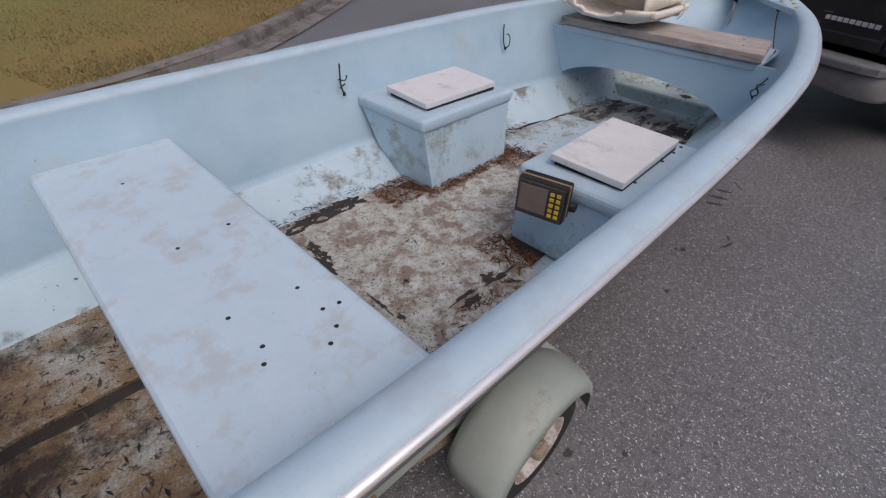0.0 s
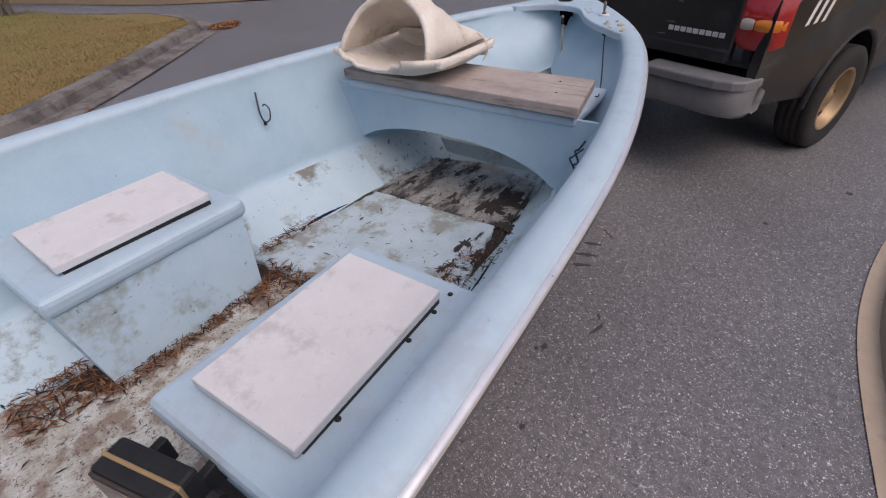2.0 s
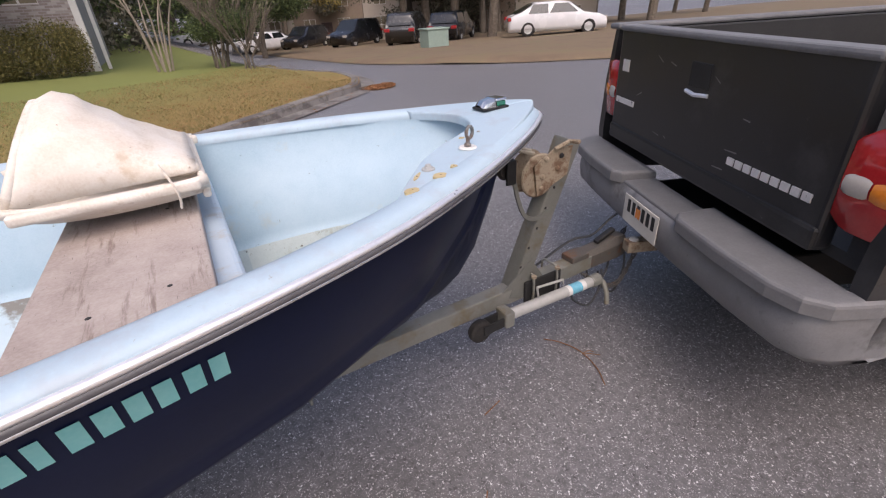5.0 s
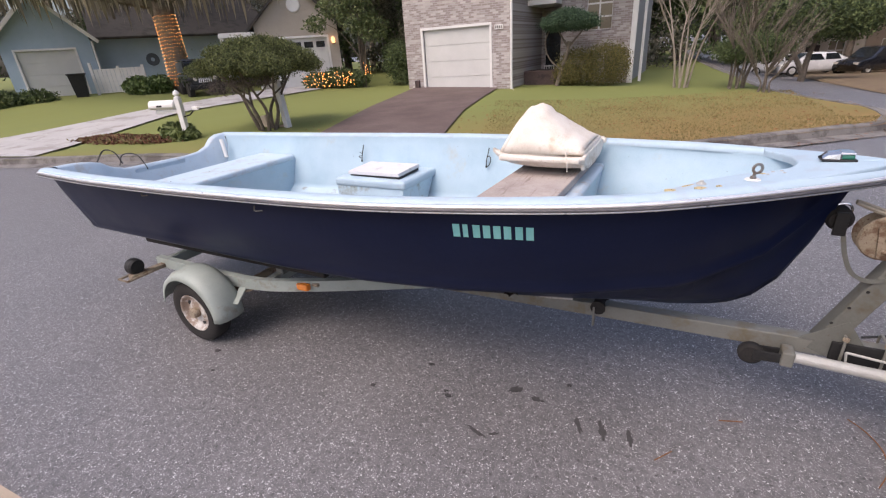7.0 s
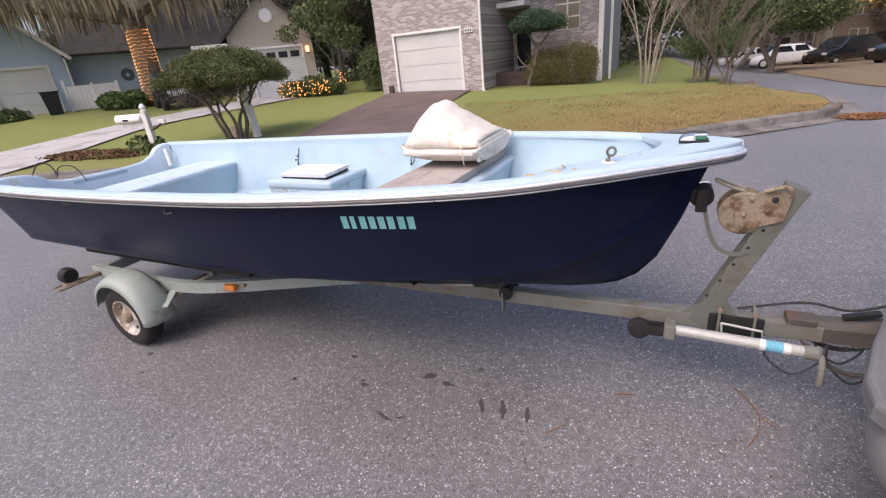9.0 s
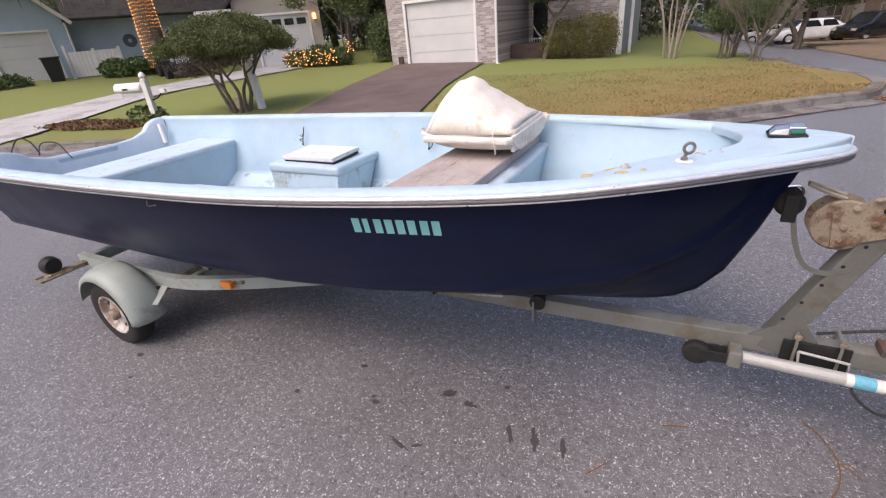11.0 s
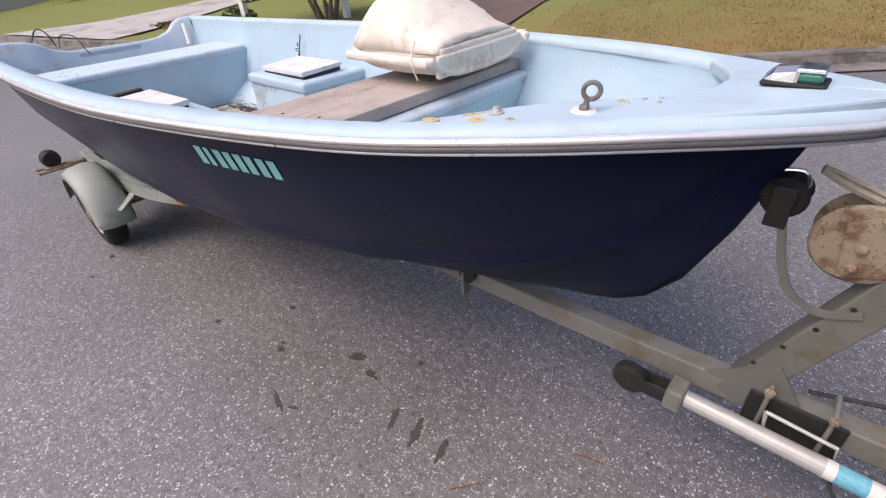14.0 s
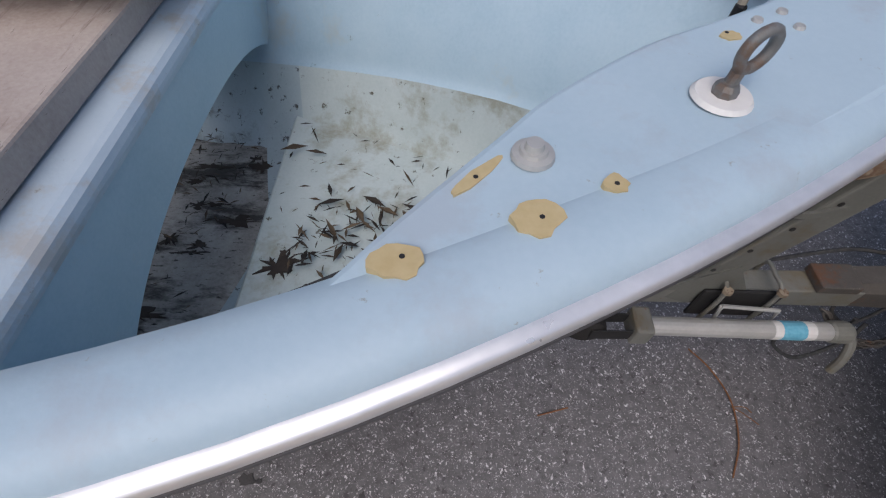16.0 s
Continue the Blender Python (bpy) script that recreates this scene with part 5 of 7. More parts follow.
def trailer_wheel(s):
    m = Matrix.Translation((0.16, 0.76 * s, 0.222)) @ pose(0, 0, 0, -90 * s, 0, 0)
    w = part("wheel", lathe([(0.130, -0.055), (0.165, -0.066), (0.198, -0.060), (0.215, -0.045), (0.218, 0), (0.215, 0.045), (0.198, 0.060), (0.165, 0.066), (0.130, 0.055)], 40, m), RUBBER, trailer, "small black trailer tyre", True)
    part("rim", lathe([(0.132, 0.058), (0.126, 0.060), (0.120, 0.050), (0.112, 0.030), (0.085, 0.024), (0.06, 0.034), (0.045, 0.034), (0.0, 0.034)], 40, m), RIMWHITE, w, "worn white steel rim", True)
    part("hub", lathe([(0.036, 0.02), (0.036, 0.060), (0.028, 0.075), (0.0, 0.078)], 20, m), RUST, w, "rusty hub cap")
    for k in range(5):
        a = 6.2832 * k / 5
        part("slot", lathe([(0, 0.003), (0.018, 0.003), (0.02, 0)], 10, m @ Matrix.Translation((0.088 * math.cos(a), 0.088 * math.sin(a), 0.024)) @ Matrix.Diagonal((1, 1, 1, 1))), BLACK, w)
    # mudguard: half a rounded shell
    secs = []
    for k in range(19):
        a = radians(-8 + 180 * k / 18)
        c = Vector((0.16 + 0.285 * math.cos(a), 0, 0.245 + 0.275 * math.sin(a)))
        n = Vector((math.cos(a), 0, math.sin(a)))
        sec = [c + Vector((0, (0.66 + y) * s, 0)) + n * d for y, d in ((-0.02, -0.05), (-0.01, -0.015), (0.02, 0.0), (0.07, 0.006), (0.13, 0.0), (0.172, -0.018), (0.185, -0.05))]
        secs.append(sec)
    f = part("fender", loft(secs), FENDER, trailer, "rounded grey-green mudguard", True)
    so = f.modifiers.new("thick", "SOLIDIFY")
    so.thickness = 0.004
    part("bracket", beam((0.42, 0.60 * s, 0.36), (0.46, 0.72 * s, 0.30), 0.05, 0.01), FENDER, f)


trailer_wheel(-1)
trailer_wheel(1)

# ---- pickup truck ----
TRUCK_AT = pose(4.311, -0.093, 0, 0, 0, -23.5)
truck = thing("pickup_truck", "black pickup truck with scuffed paint and grey rear bumper", "truck", TRUCK_AT)
HW = 0.97


def side_panel(s):
    """Bed side with its wheel arch; x runs forward from the tail."""
    arch = [(1.25 + 0.47 * math.cos(a), 0.42 + 0.47 * math.sin(a)) for a in [math.pi * k / 16 for k in range(17)]]
    prof = [(0.06, 0.56), (0.05, 0.80), (0.06, 1.10), (0.08, 1.36), (2.06, 1.38), (2.06, 0.50)] + [(x, max(z, 0.50)) for x, z in arch]
    bm = bmesh.new()
    f = bm.faces.new([bm.verts.new((x, 0, z)) for x, z in prof])
    r = bmesh.ops.extrude_face_region(bm, geom=[f])
    bmesh.ops.translate(bm, verts=[v for v in r["geom"] if isinstance(v, bmesh.types.BMVert)], vec=(0, 0.09 * s, 0))
    bmesh.ops.recalc_face_normals(bm, faces=bm.faces)
    for v in bm.verts:
        out = 1 if abs(v.co.y) > 0.05 else 0
        bulge = 0.045 * math.exp(-((v.co.z - 0.9) / 0.35) ** 2) * out
        corner = -0.09 * max(0, 1 - v.co.x / 0.22) * out
        v.co.y = (HW - 0.10) * s + v.co.y + s * (bulge + corner)
    return part("bed_side", bm, TRUCK, truck, "scuffed black bed side with a wheel arch")


for s in (-1, 1):
    side = side_panel(s)
    part("arch_flare", tube([(1.25 + 0.48 * math.cos(a), (HW + 0.015) * s, 0.42 + 0.48 * math.sin(a)) for a in [math.pi * k / 20 for k in range(21)]], 0.022, 8), TRUCK, side)
    part("inner_bed", box(0.1, 2.04, (HW - 0.16) * s - 0.03, (HW - 0.16) * s + 0.03, 0.80, 1.36, 0.005), mat("dark_bedliner", [(0.02, 0.02, 0.022), (0.035, 0.035, 0.035)], 0.8), side)
    part("rail_cap", box(0.06, 2.06, HW * s - 0.10 - 0.03 * s, HW * s + 0.035 - 0.045 * s, 1.362, 1.392, 0.012), TRIM, side, "grey plastic bed rail cap")
    # tail light: a rounded lens that wraps the corner, with a clear and an amber window

    def lens(u0, u1, z0, z1, proud, n=7, s=s):
        rows = []
        for k in range(n + 1):
            u = u0 + (u1 - u0) * k / n
            x = interp(u, [0.72, 0.76, 0.85, 0.91, 0.95, 0.972], [0.046, 0.044, 0.052, 0.068, 0.105, 0.165]) - proud
            edge = min(k, n - k) / n
            cut = 0.030 * (z1 - z0) / 0.3 * max(0.0, 1 - edge * 5)
            rows.append([(x + 0.02, u * s, z0 + cut), (x, u * s, z0 + cut + 0.014), (x - 0.004, u * s, (z0 + z1) / 2), (x, u * s, z1 - cut - 0.014), (x + 0.02, u * s, z1 - cut)])
        bm = loft(rows)
        bmesh.ops.recalc_face_normals(bm, faces=bm.faces)
        return bm

    tl = part("tail_light", lens(0.735, 0.972, 0.895, 1.205, 0.004, 12), RED, truck, "red tail light with an amber and a clear panel", True)
    part("indicator", lens(0.828, 0.965, 0.995, 1.085, 0.010), AMBER, tl, "amber panel", True)
    part("reversing_light", lens(0.745, 0.822, 0.998, 1.085, 0.010), CLEAR, tl, "clear panel", True)
    # plain decal bars
    dec = [[(x, 1.03), (x + 0.045, 1.035), (x + 0.10, 1.165), (x + 0.055, 1.16)] for x in (0.26, 0.36, 0.46)]
    for d in dec:
        part("decal_bar", mesh_of([(x, (HW + 0.031 + 0.004 * (1 - abs(z - 0.95))) * s - 0.07 * s * max(0, 1 - x / 0.22), z) for x, z in d], [(0, 1, 2, 3)]), WHITE, side, "pale decal bar")

gate = part("tailgate", box(0.03, 0.10, -0.735, 0.735, 0.80, 1.385, 0.018, seg=3), TRUCK, truck, "scuffed black tailgate")
part("top_cap", box(0.02, 0.115, -0.74, 0.74, 1.365, 1.395, 0.012), TRIM, gate, "grey plastic tailgate cap")
part("lower_fold", box(0.018, 0.06, -0.73, 0.73, 0.80, 0.885, 0.015), TRUCK, gate)
part("handle_recess", box(0.026, 0.05, -0.075, 0.065, 1.185, 1.285, 0.004), BLACK, gate, "black empty handle opening")
part("handle_edge", tube([(0.026, -0.08, 1.165), (0.018, 0.0, 1.158), (0.026, 0.07, 1.165)], 0.009, 6), ALU, gate, "bright worn handle edge")
for y0, y1, z0, z1 in ((0.50, 0.70, 1.005, 1.035), (0.60, 0.67, 1.17, 1.23)):
    part("badge", box(0.025, 0.031, y0, y1, z0, z1, 0.003), ALU, gate, "plain worn badge shape")
for k in range(9):
    y = -0.275 - k * 0.0455
    part("badge_bar", box(0.024, 0.031, y - 0.036, y, 0.945, 0.975, 0.002), ALU, gate, "plain silver badge bar")
rng = random.Random(3)
for _ in range(9):
    y, z, L, a = rng.uniform(-0.65, 0.65), rng.uniform(0.9, 1.3), rng.uniform(0.02, 0.07), rng.uniform(-0.6, 0.6)
    part("scratch", mesh_of([(0.0285, y, z), (0.0285, y + L * math.cos(a), z + L * math.sin(a)), (0.0285, y + L * math.cos(a), z + L * math.sin(a) + 0.004), (0.0285, y, z + 0.006)], [(0, 1, 2, 3)]), BUMPER, gate)
bump_secs = []
for y, dx in ((-0.935, 0.20), (-0.93, 0.09), (-0.90, 0.02), (-0.82, -0.02), (-0.6, -0.04), (-0.26, -0.05), (0.26, -0.05), (0.6, -0.04), (0.82, -0.02), (0.90, 0.02), (0.93, 0.09), (0.935, 0.20)):
    bump_secs.append([(dx - 0.075 + a, y, z) for a, z in ((0.10, 0.515), (0.03, 0.50), (0.005, 0.525), (-0.005, 0.60), (0.0, 0.675), (0.02, 0.69), (0.12, 0.695), (0.10, 0.515))])
bumper = part("rear_bumper", loft(bump_secs), BUMPER, truck, "dented dull metal rear bumper", True)
for sg in (-1, 1):
    o = [(0.06, 0.23), (-0.115, 0.25), (-0.150, 0.30), (-0.152, 0.55), (-0.135, 0.78), (-0.10, 0.88), (-0.04, 0.93), (0.10, 0.945), (0.16, 0.935), (0.06, 0.87)]
    bm = slab([(x, y * sg) for x, y in (o if sg < 0 else o[::-1])], 0.688, 0.745, 0.018, 3)
    part("step_pad", bm, TRIM, bumper, "thick grey plastic step pad")
part("step_pad", box(-0.105, 0.06, -0.24, 0.24, 0.685, 0.705, 0.008), TRIM, bumper, "lower centre step")
plate = part("licence_plate", box(-0.140, -0.134, -0.17, 0.14, 0.54, 0.68, 0.003), PLATE, bumper, "licence plate with plain bars")
for k in range(6):
    part("plate_bar", box(-0.1425, -0.1395, -0.145 + k * 0.044, -0.120 + k * 0.044, 0.60, 0.665, 0.001), BLACK, plate)
part("plate_mark", box(-0.1425, -0.1395, -0.02, 0.02, 0.60, 0.65, 0.001), AMBER, plate, "small orange emblem shape")
hitch = part("hitch", beam((-0.16, 0.03, 0.44), (0.35, 0.03, 0.44), 0.06, 0.06), RUST, truck, "rusty receiver hitch")
part("ball", lathe([(0, 0.065), (0.02, 0.06), (0.027, 0.04), (0.02, 0.018), (0.014, 0.0)], 16, pose(-0.12, 0.03, 0.42)), ZINC, hitch)
part("bed_floor", box(0.10, 2.04, -0.85, 0.85, 0.78, 0.82), mat("dark_bedliner", [(0.02, 0.02, 0.022)], 0.8), truck)
part("chassis", box(0.2, 5.1, -0.45, 0.45, 0.42, 0.60, 0.01), BLACK, truck)
cab = loft([[(x, w * s2 * k2, z) for s2, k2, z in ((-1, 1, 0.50), (-1, 1.02, 0.95), (-1, 0.97, 1.15), (-1, 0.80 if t else 0.96, zt), (1, 0.80 if t else 0.96, zt), (1, 0.97, 1.15), (1, 1.02, 0.95), (1, 1, 0.50))] for x, w, zt, t in ((2.10, 0.95, 1.80, 1), (2.2, 0.95, 1.86, 1), (3.1, 0.95, 1.85, 1), (3.75, 0.95, 1.22, 0), (5.2, 0.93, 1.12, 0), (5.35, 0.90, 0.95, 0))])
bmesh.ops.holes_fill(cab, edges=cab.edges)
bmesh.ops.recalc_face_normals(cab, faces=cab.faces)
part("cab", cab, TRUCK, truck, "black cab and bonnet")
part("rear_window", box(2.085, 2.10, -0.62, 0.62, 1.32, 1.70, 0.01), GLASS, truck, "dark rear window")


def truck_wheel(x, s):
    m = Matrix.Translation((x, 0.895 * s, 0.385)) @ pose(0, 0, 0, -90 * s, 0, 0)
    tread = [(0.235, -0.11), (0.30, -0.125), (0.36, -0.12), (0.385, -0.10), (0.390, -0.05), (0.382, -0.045), (0.390, -0.04), (0.391, 0.0), (0.383, 0.004), (0.391, 0.01), (0.390, 0.05), (0.382, 0.055), (0.390, 0.06), (0.385, 0.10), (0.36, 0.12), (0.30, 0.125), (0.235, 0.11)]
    w = part("wheel", lathe(tread, 48, m), RUBBER, truck, "large all-terrain tyre", True)
    part("rim", lathe([(0.238, 0.112), (0.225, 0.115), (0.212, 0.09), (0.200, 0.03), (0.16, 0.02), (0.12, 0.045), (0.07, 0.055), (0.05, 0.075), (0, 0.078)], 48, m), GOLD, w, "tan alloy rim", True)
    for k in range(6):
        a = 6.2832 * k / 6
        part("slot", box(-0.028, 0.028, -0.02, 0.02, 0, 0.006, 0.002, m=m @ pose(0, 0, 0, 0, 0, math.degrees(a)) @ Matrix.Translation((0.155, 0, 0.028))), BLACK, w)


for x in (1.29, 4.59):
    for s in (-1, 1):
        truck_wheel(x, s)
# wheel wells
for s in (-1, 1):
    part("wheel_well", loft([[(1.25 + 0.46 * math.cos(a), y * s, 0.42 + 0.46 * math.sin(a)) for a in [math.pi * k / 12 for k in range(13)]] for y in (0.45, 0.90)]), BLACK, truck)

# ---- marks and litter on the road ----
rng = random.Random(8)
for k, (x, y, rx, ry, a) in enumerate(((1.93, -0.53, 0.022, 0.014, 0), (1.90, -0.50, 0.010, 0.008, 0), (2.245, -0.345, 0.035, 0.018, 40), (2.365, -0.372, 0.026, 0.016, 20), (2.40, -0.375, 0.010, 0.007, 0), (2.605, -0.465, 0.014, 0.045, 20), (2.715, -0.460, 0.015, 0.055, 18), (2.835, -0.452, 0.014, 0.045, 18), (2.168, -0.70, 0.05, 0.008, -20), (2.25, -0.68, 0.02, 0.006, 30), (1.72, -0.33, 0.016, 0.01, 0), (1.5, -0.62, 0.012, 0.01, 0), (2.5, -0.2, 0.012, 0.008, 0), (0.35, -0.75, 0.02, 0.014, 0), (0.5, -0.9, 0.012, 0.009, 0), (4.3, -1.75, 0.02, 0.015, 0), (3.6, -1.3, 0.012, 0.01, 0))):
    o = blob(rx, ry, rng, 18, 0.4)
    ca, sa = math.cos(radians(a)), math.sin(radians(a))
    solo("oil_stain", slab([(x + ca * p - sa * q, y + sa * p + ca * q) for p, q in o], 0.0, 0.0035), STAIN, "small dark oil stain on the asphalt", "stain", "stains by the boat")
twig = thing("pine_twig", "curved dry orange pine needle sprig on the road", "twig", pose(3.78, -0.13, 0))
part("stem", tube(smooth_line([(-0.05, 0.19, 0.008), (0.0, 0.12, 0.012), (0.035, 0.02, 0.01), (0.02, -0.10, 0.008), (-0.03, -0.20, 0.006)], 6), 0.0025, 6), NEEDLES, twig)
for k in range(2):
    part("needle", tube(smooth_line([(0.03, 0.0, 0.01), (0.06 + 0.01 * k, -0.02 + 0.02 * k, 0.012), (0.10 - 0.01 * k, -0.05 + 0.035 * k, 0.006)], 4), 0.0015, 4), NEEDLES, twig)
for x, y, a in ((3.25, -0.16, 15), (2.98, -0.50, 50)):
    solo("twig", tube([Vector((x, y, 0.006)) + Vector((math.cos(radians(a)) * t, math.sin(radians(a)) * t, 0.002 * math.sin(t * 40))) for t in (-0.05, -0.02, 0.02, 0.05)], 0.0025, 6), NEEDLES, "short brown twig on the asphalt", "twig", "twigs on the road")

# ---- houses ----
BRICK = brickwork()
SHINGLE = stained("dark_shingles", [(0.035, 0.032, 0.03), (0.06, 0.055, 0.05)], (0.02, 0.02, 0.018), 0.5, 2.0, (0.10, 0.09, 0.07), 0.2, 0.9, 0.5)
BEIGE = mat("beige_siding", [(0.42, 0.37, 0.31), (0.50, 0.45, 0.39)], 0.7, 0, 2, 5, 0.1, 40)
BLUEWALL = mat("slate_blue_siding", [(0.33, 0.43, 0.52), (0.40, 0.50, 0.60)], 0.7, 0, 2, 5, 0.1, 40)
GREYWALL = mat("grey_siding", [(0.27, 0.27, 0.26), (0.33, 0.33, 0.32)], 0.7, 0, 2, 5, 0.1, 40)
BROWNWALL = mat("brown_siding", [(0.22, 0.17, 0.13), (0.29, 0.23, 0.18)], 0.8, 0, 2, 5, 0.1, 40)
DOORWHITE = mat("garage_door_white", [(0.55, 0.55, 0.53), (0.63, 0.63, 0.61)], 0.55, 0, 1.5, 4, 0.05, 30)
DARKBRICK = stained("dark_brick_planter", [(0.06, 0.04, 0.038), (0.10, 0.07, 0.065)], (0.04, 0.03, 0.03), 0.5, 5, (0.15, 0.12, 0.11), 0.2, 0.9, 0.5)
GLOW = mat("warm_bulb", [(1.0, 0.32, 0.06), (1.0, 0.5, 0.16)], 0.5, 0, 3, 2, 0.0, island=0.8, emit=2.2)
LAMPGLOW = mat("lamp_glass", [(1.0, 0.40, 0.12), (1.0, 0.55, 0.25)], 0.5, 0, 3, 2, 0.0, emit=1.6)


def wall(x0, x1, y0, y1, z0, z1, openings, m, parent, label="", thick_axis="y"):
    """A wall slab along x, with rectangular openings (x0, x1, z0, z1) cut through."""
    xs = sorted({x0, x1, *[o[0] for o in openings], *[o[1] for o in openings]})
    zs = sorted({z0, z1, *[o[2] for o in openings], *[o[3] for o in openings]})
    bm = bmesh.new()
    for a, b in zip(xs, xs[1:]):
        for c, d in zip(zs, zs[1:]):
            cx, cz = (a + b) / 2, (c + d) / 2
            if any(o[0] < cx < o[1] and o[2] < cz < o[3] for o in openings):
                continue
            box(a, b, y0, y1, c, d, 0, bm)
    bmesh.ops.remove_doubles(bm, verts=bm.verts, dist=1e-4)
    dup = {}
    for f in bm.faces[:]:
        key = tuple(round(c, 3) for c in f.calc_center_median())
        dup.setdefault(key, []).append(f)
    bmesh.ops.delete(bm, geom=[f for fs in dup.values() if len(fs) > 1 for f in fs], context="FACES")
    return part("wall", bm, m, parent, label)


def garage_door(x0, x1, y, z0, z1, parent, panels=4):
    d = part("garage_door", box(x0, x1, y, y + 0.04, z0, z1), DOORWHITE, parent, "white sectional garage door")
    h = (z1 - z0) / panels
    for k in range(panels):
        part("panel", box(x0 + 0.02, x1 - 0.02, y - 0.018, y - 0.002, z0 + k * h + 0.015, z0 + (k + 1) * h - 0.006, 0.006), DOORWHITE, d)
    fr = 0.09
    for a, b, c, e in ((x0 - fr, x0, z0, z1 + fr), (x1, x1 + fr, z0, z1 + fr), (x0, x1, z1, z1 + fr)):
        part("door_frame", box(a, b, y - 0.12, y - 0.04, c, e, 0.004), WHITE, parent)
    return d


def window(x0, x1, y, z0, z1, parent, cols=2, rows=3, shutters=True):
    w = part("window", box(x0, x1, y, y + 0.03, z0, z1), WHITE, parent, "white-framed window")
    for i in range(cols):
        for j in range(rows):
            a, b = x0 + (x1 - x0) * i / cols + 0.03, x0 + (x1 - x0) * (i + 1) / cols - 0.03
            c, d = z0 + (z1 - z0) * j / rows + 0.03, z0 + (z1 - z0) * (j + 1) / rows - 0.03
            part("pane", box(a, b, y - 0.012, y - 0.004, c, d), mat("curtained_pane", [(0.20, 0.17, 0.12), (0.28, 0.24, 0.18)], 0.15, 0, 2, 3, 0, coat=0.4), w)
    if shutters:
        for a, b in ((x0 - 0.36, x0 - 0.06), (x1 + 0.06, x1 + 0.36)):
            part("shutter", box(a, b, y - 0.05, y - 0.01, z0 - 0.05, z1 + 0.05, 0.005), WHITE, parent, "white shutter")


def gable_roof(x0, x1, y0, y1, z, rise, parent, along="y", over=0.35):
    """Two thin slopes over a rectangle; the ridge runs along the axis given."""
    bm = bmesh.new()
    for s in (-1, 1):
        if along == "y":
            c = (x0 + x1) / 2
            e = c + s * ((x1 - x0) / 2 + over)
            k = rise / ((x1 - x0) / 2)
            q = [(c, y0 - over, z + rise), (e, y0 - over, z - k * over), (e, y1 + over, z - k * over), (c, y1 + over, z + rise)]
        else:
            c = (y0 + y1) / 2
            e = c + s * ((y1 - y0) / 2 + over)
            k = rise / ((y1 - y0) / 2)
            q = [(x0 - over, c, z + rise), (x0 - over, e, z - k * over), (x1 + over, e, z - k * over), (x1 + over, c, z + rise)]
        v = [bm.verts.new(p) for p in q] + [bm.verts.new((p[0], p[1], p[2] + 0.12)) for p in q]
        for f in ((0, 1, 2, 3), (7, 6, 5, 4), (0, 4, 5, 1), (1, 5, 6, 2), (2, 6, 7, 3), (3, 7, 4, 0)):
            bm.faces.new([v[i] for i in f])
    bmesh.ops.recalc_face_normals(bm, faces=bm.faces)
    return part("roof", bm, SHINGLE, parent, "dark shingle roof")


def gable_end(x0, x1, y, z, rise, m, parent):
    bm = mesh_of([(x0, y, z), (x1, y, z), ((x0 + x1) / 2, y, z + rise), (x0, y + 0.12, z), (x1, y + 0.12, z), ((x0 + x1) / 2, y + 0.12, z + rise)], [(0, 1, 2), (5, 4, 3), (0, 3, 4, 1), (1, 4, 5, 2), (2, 5, 3, 0)])
    return part("gable", bm, m, parent)


# brick house with the garage
bh = thing("brick_house", "two-storey mottled brick house with a white garage door", "house", pose(0, 0, 0.22))
wall(-7.35, -3.05, 14.5, 14.75, -0.3, 5.4, [(-6.58, -3.80, -0.3, 2.22)], BRICK, bh, "mottled grey-brown brick")
wall(-1.95, 0.62, 17.2, 17.45, -0.3, 5.4, [(-1.02, -0.10, 1.78, 3.15)], BRICK, bh, "mottled grey-brown brick")
part("wall", box(-3.30, -3.05, 14.752, 18.6, -0.3, 5.4), BRICK, bh)
part("wall", box(-7.35, -7.1, 14.752, 24, -0.3, 5.4), BRICK, bh)
part("wall", box(-3.048, -1.95, 18.4, 18.6, -0.3, 5.4), BRICK, bh)
part("wall", box(-1.95, -1.75, 17.452, 18.6, -0.3, 5.4), BRICK, bh)
part("wall", box(0.50, 0.62, 17.452, 24, -0.3, 5.4), GREYWALL, bh, "grey siding side wall")
part("wall", box(-7.35, 0.62, 24.002, 24.2, -0.3, 5.4), BRICK, bh)
part("soffit", box(-3.04, -1.96, 16.4, 18.39, 2.78, 2.95), WHITE, bh, "white porch soffit")
part("planter", box(-3.03, -1.55, 16.0, 16.9, -0.3, 0.52, 0.02), DARKBRICK, bh, "dark brick porch planter")
fd = part("front_door", box(-2.85, -2.05, 18.34, 18.39, 0.05, 2.15, 0.005), GLASS, bh, "dark front door behind a screen")
part("rail", box(-2.9, -2.0, 18.25, 18.28, 0.55, 0.60), WHITE, fd)
for k in range(9):
    part("baluster", box(-2.88 + k * 0.10, -2.855 + k * 0.10, 18.25, 18.275, 0.05, 0.55), WHITE, fd)
garage_door(-6.55, -3.83, 14.60, -0.06, 2.18, bh, 4)
window(-1.02, -0.10, 17.28, 1.80, 3.13, bh)
window(-5.8, -4.6, 14.58, 3.6, 4.9, bh)
part("corner_board", box(0.60, 0.78, 17.08, 17.24, -0.25, 5.4, 0.01), WHITE, bh, "white corner board")
part("corner_board", box(0.92, 1.02, 17.8, 17.9, -0.1, 4.2, 0.01), WHITE, bh, "white downpipe board")
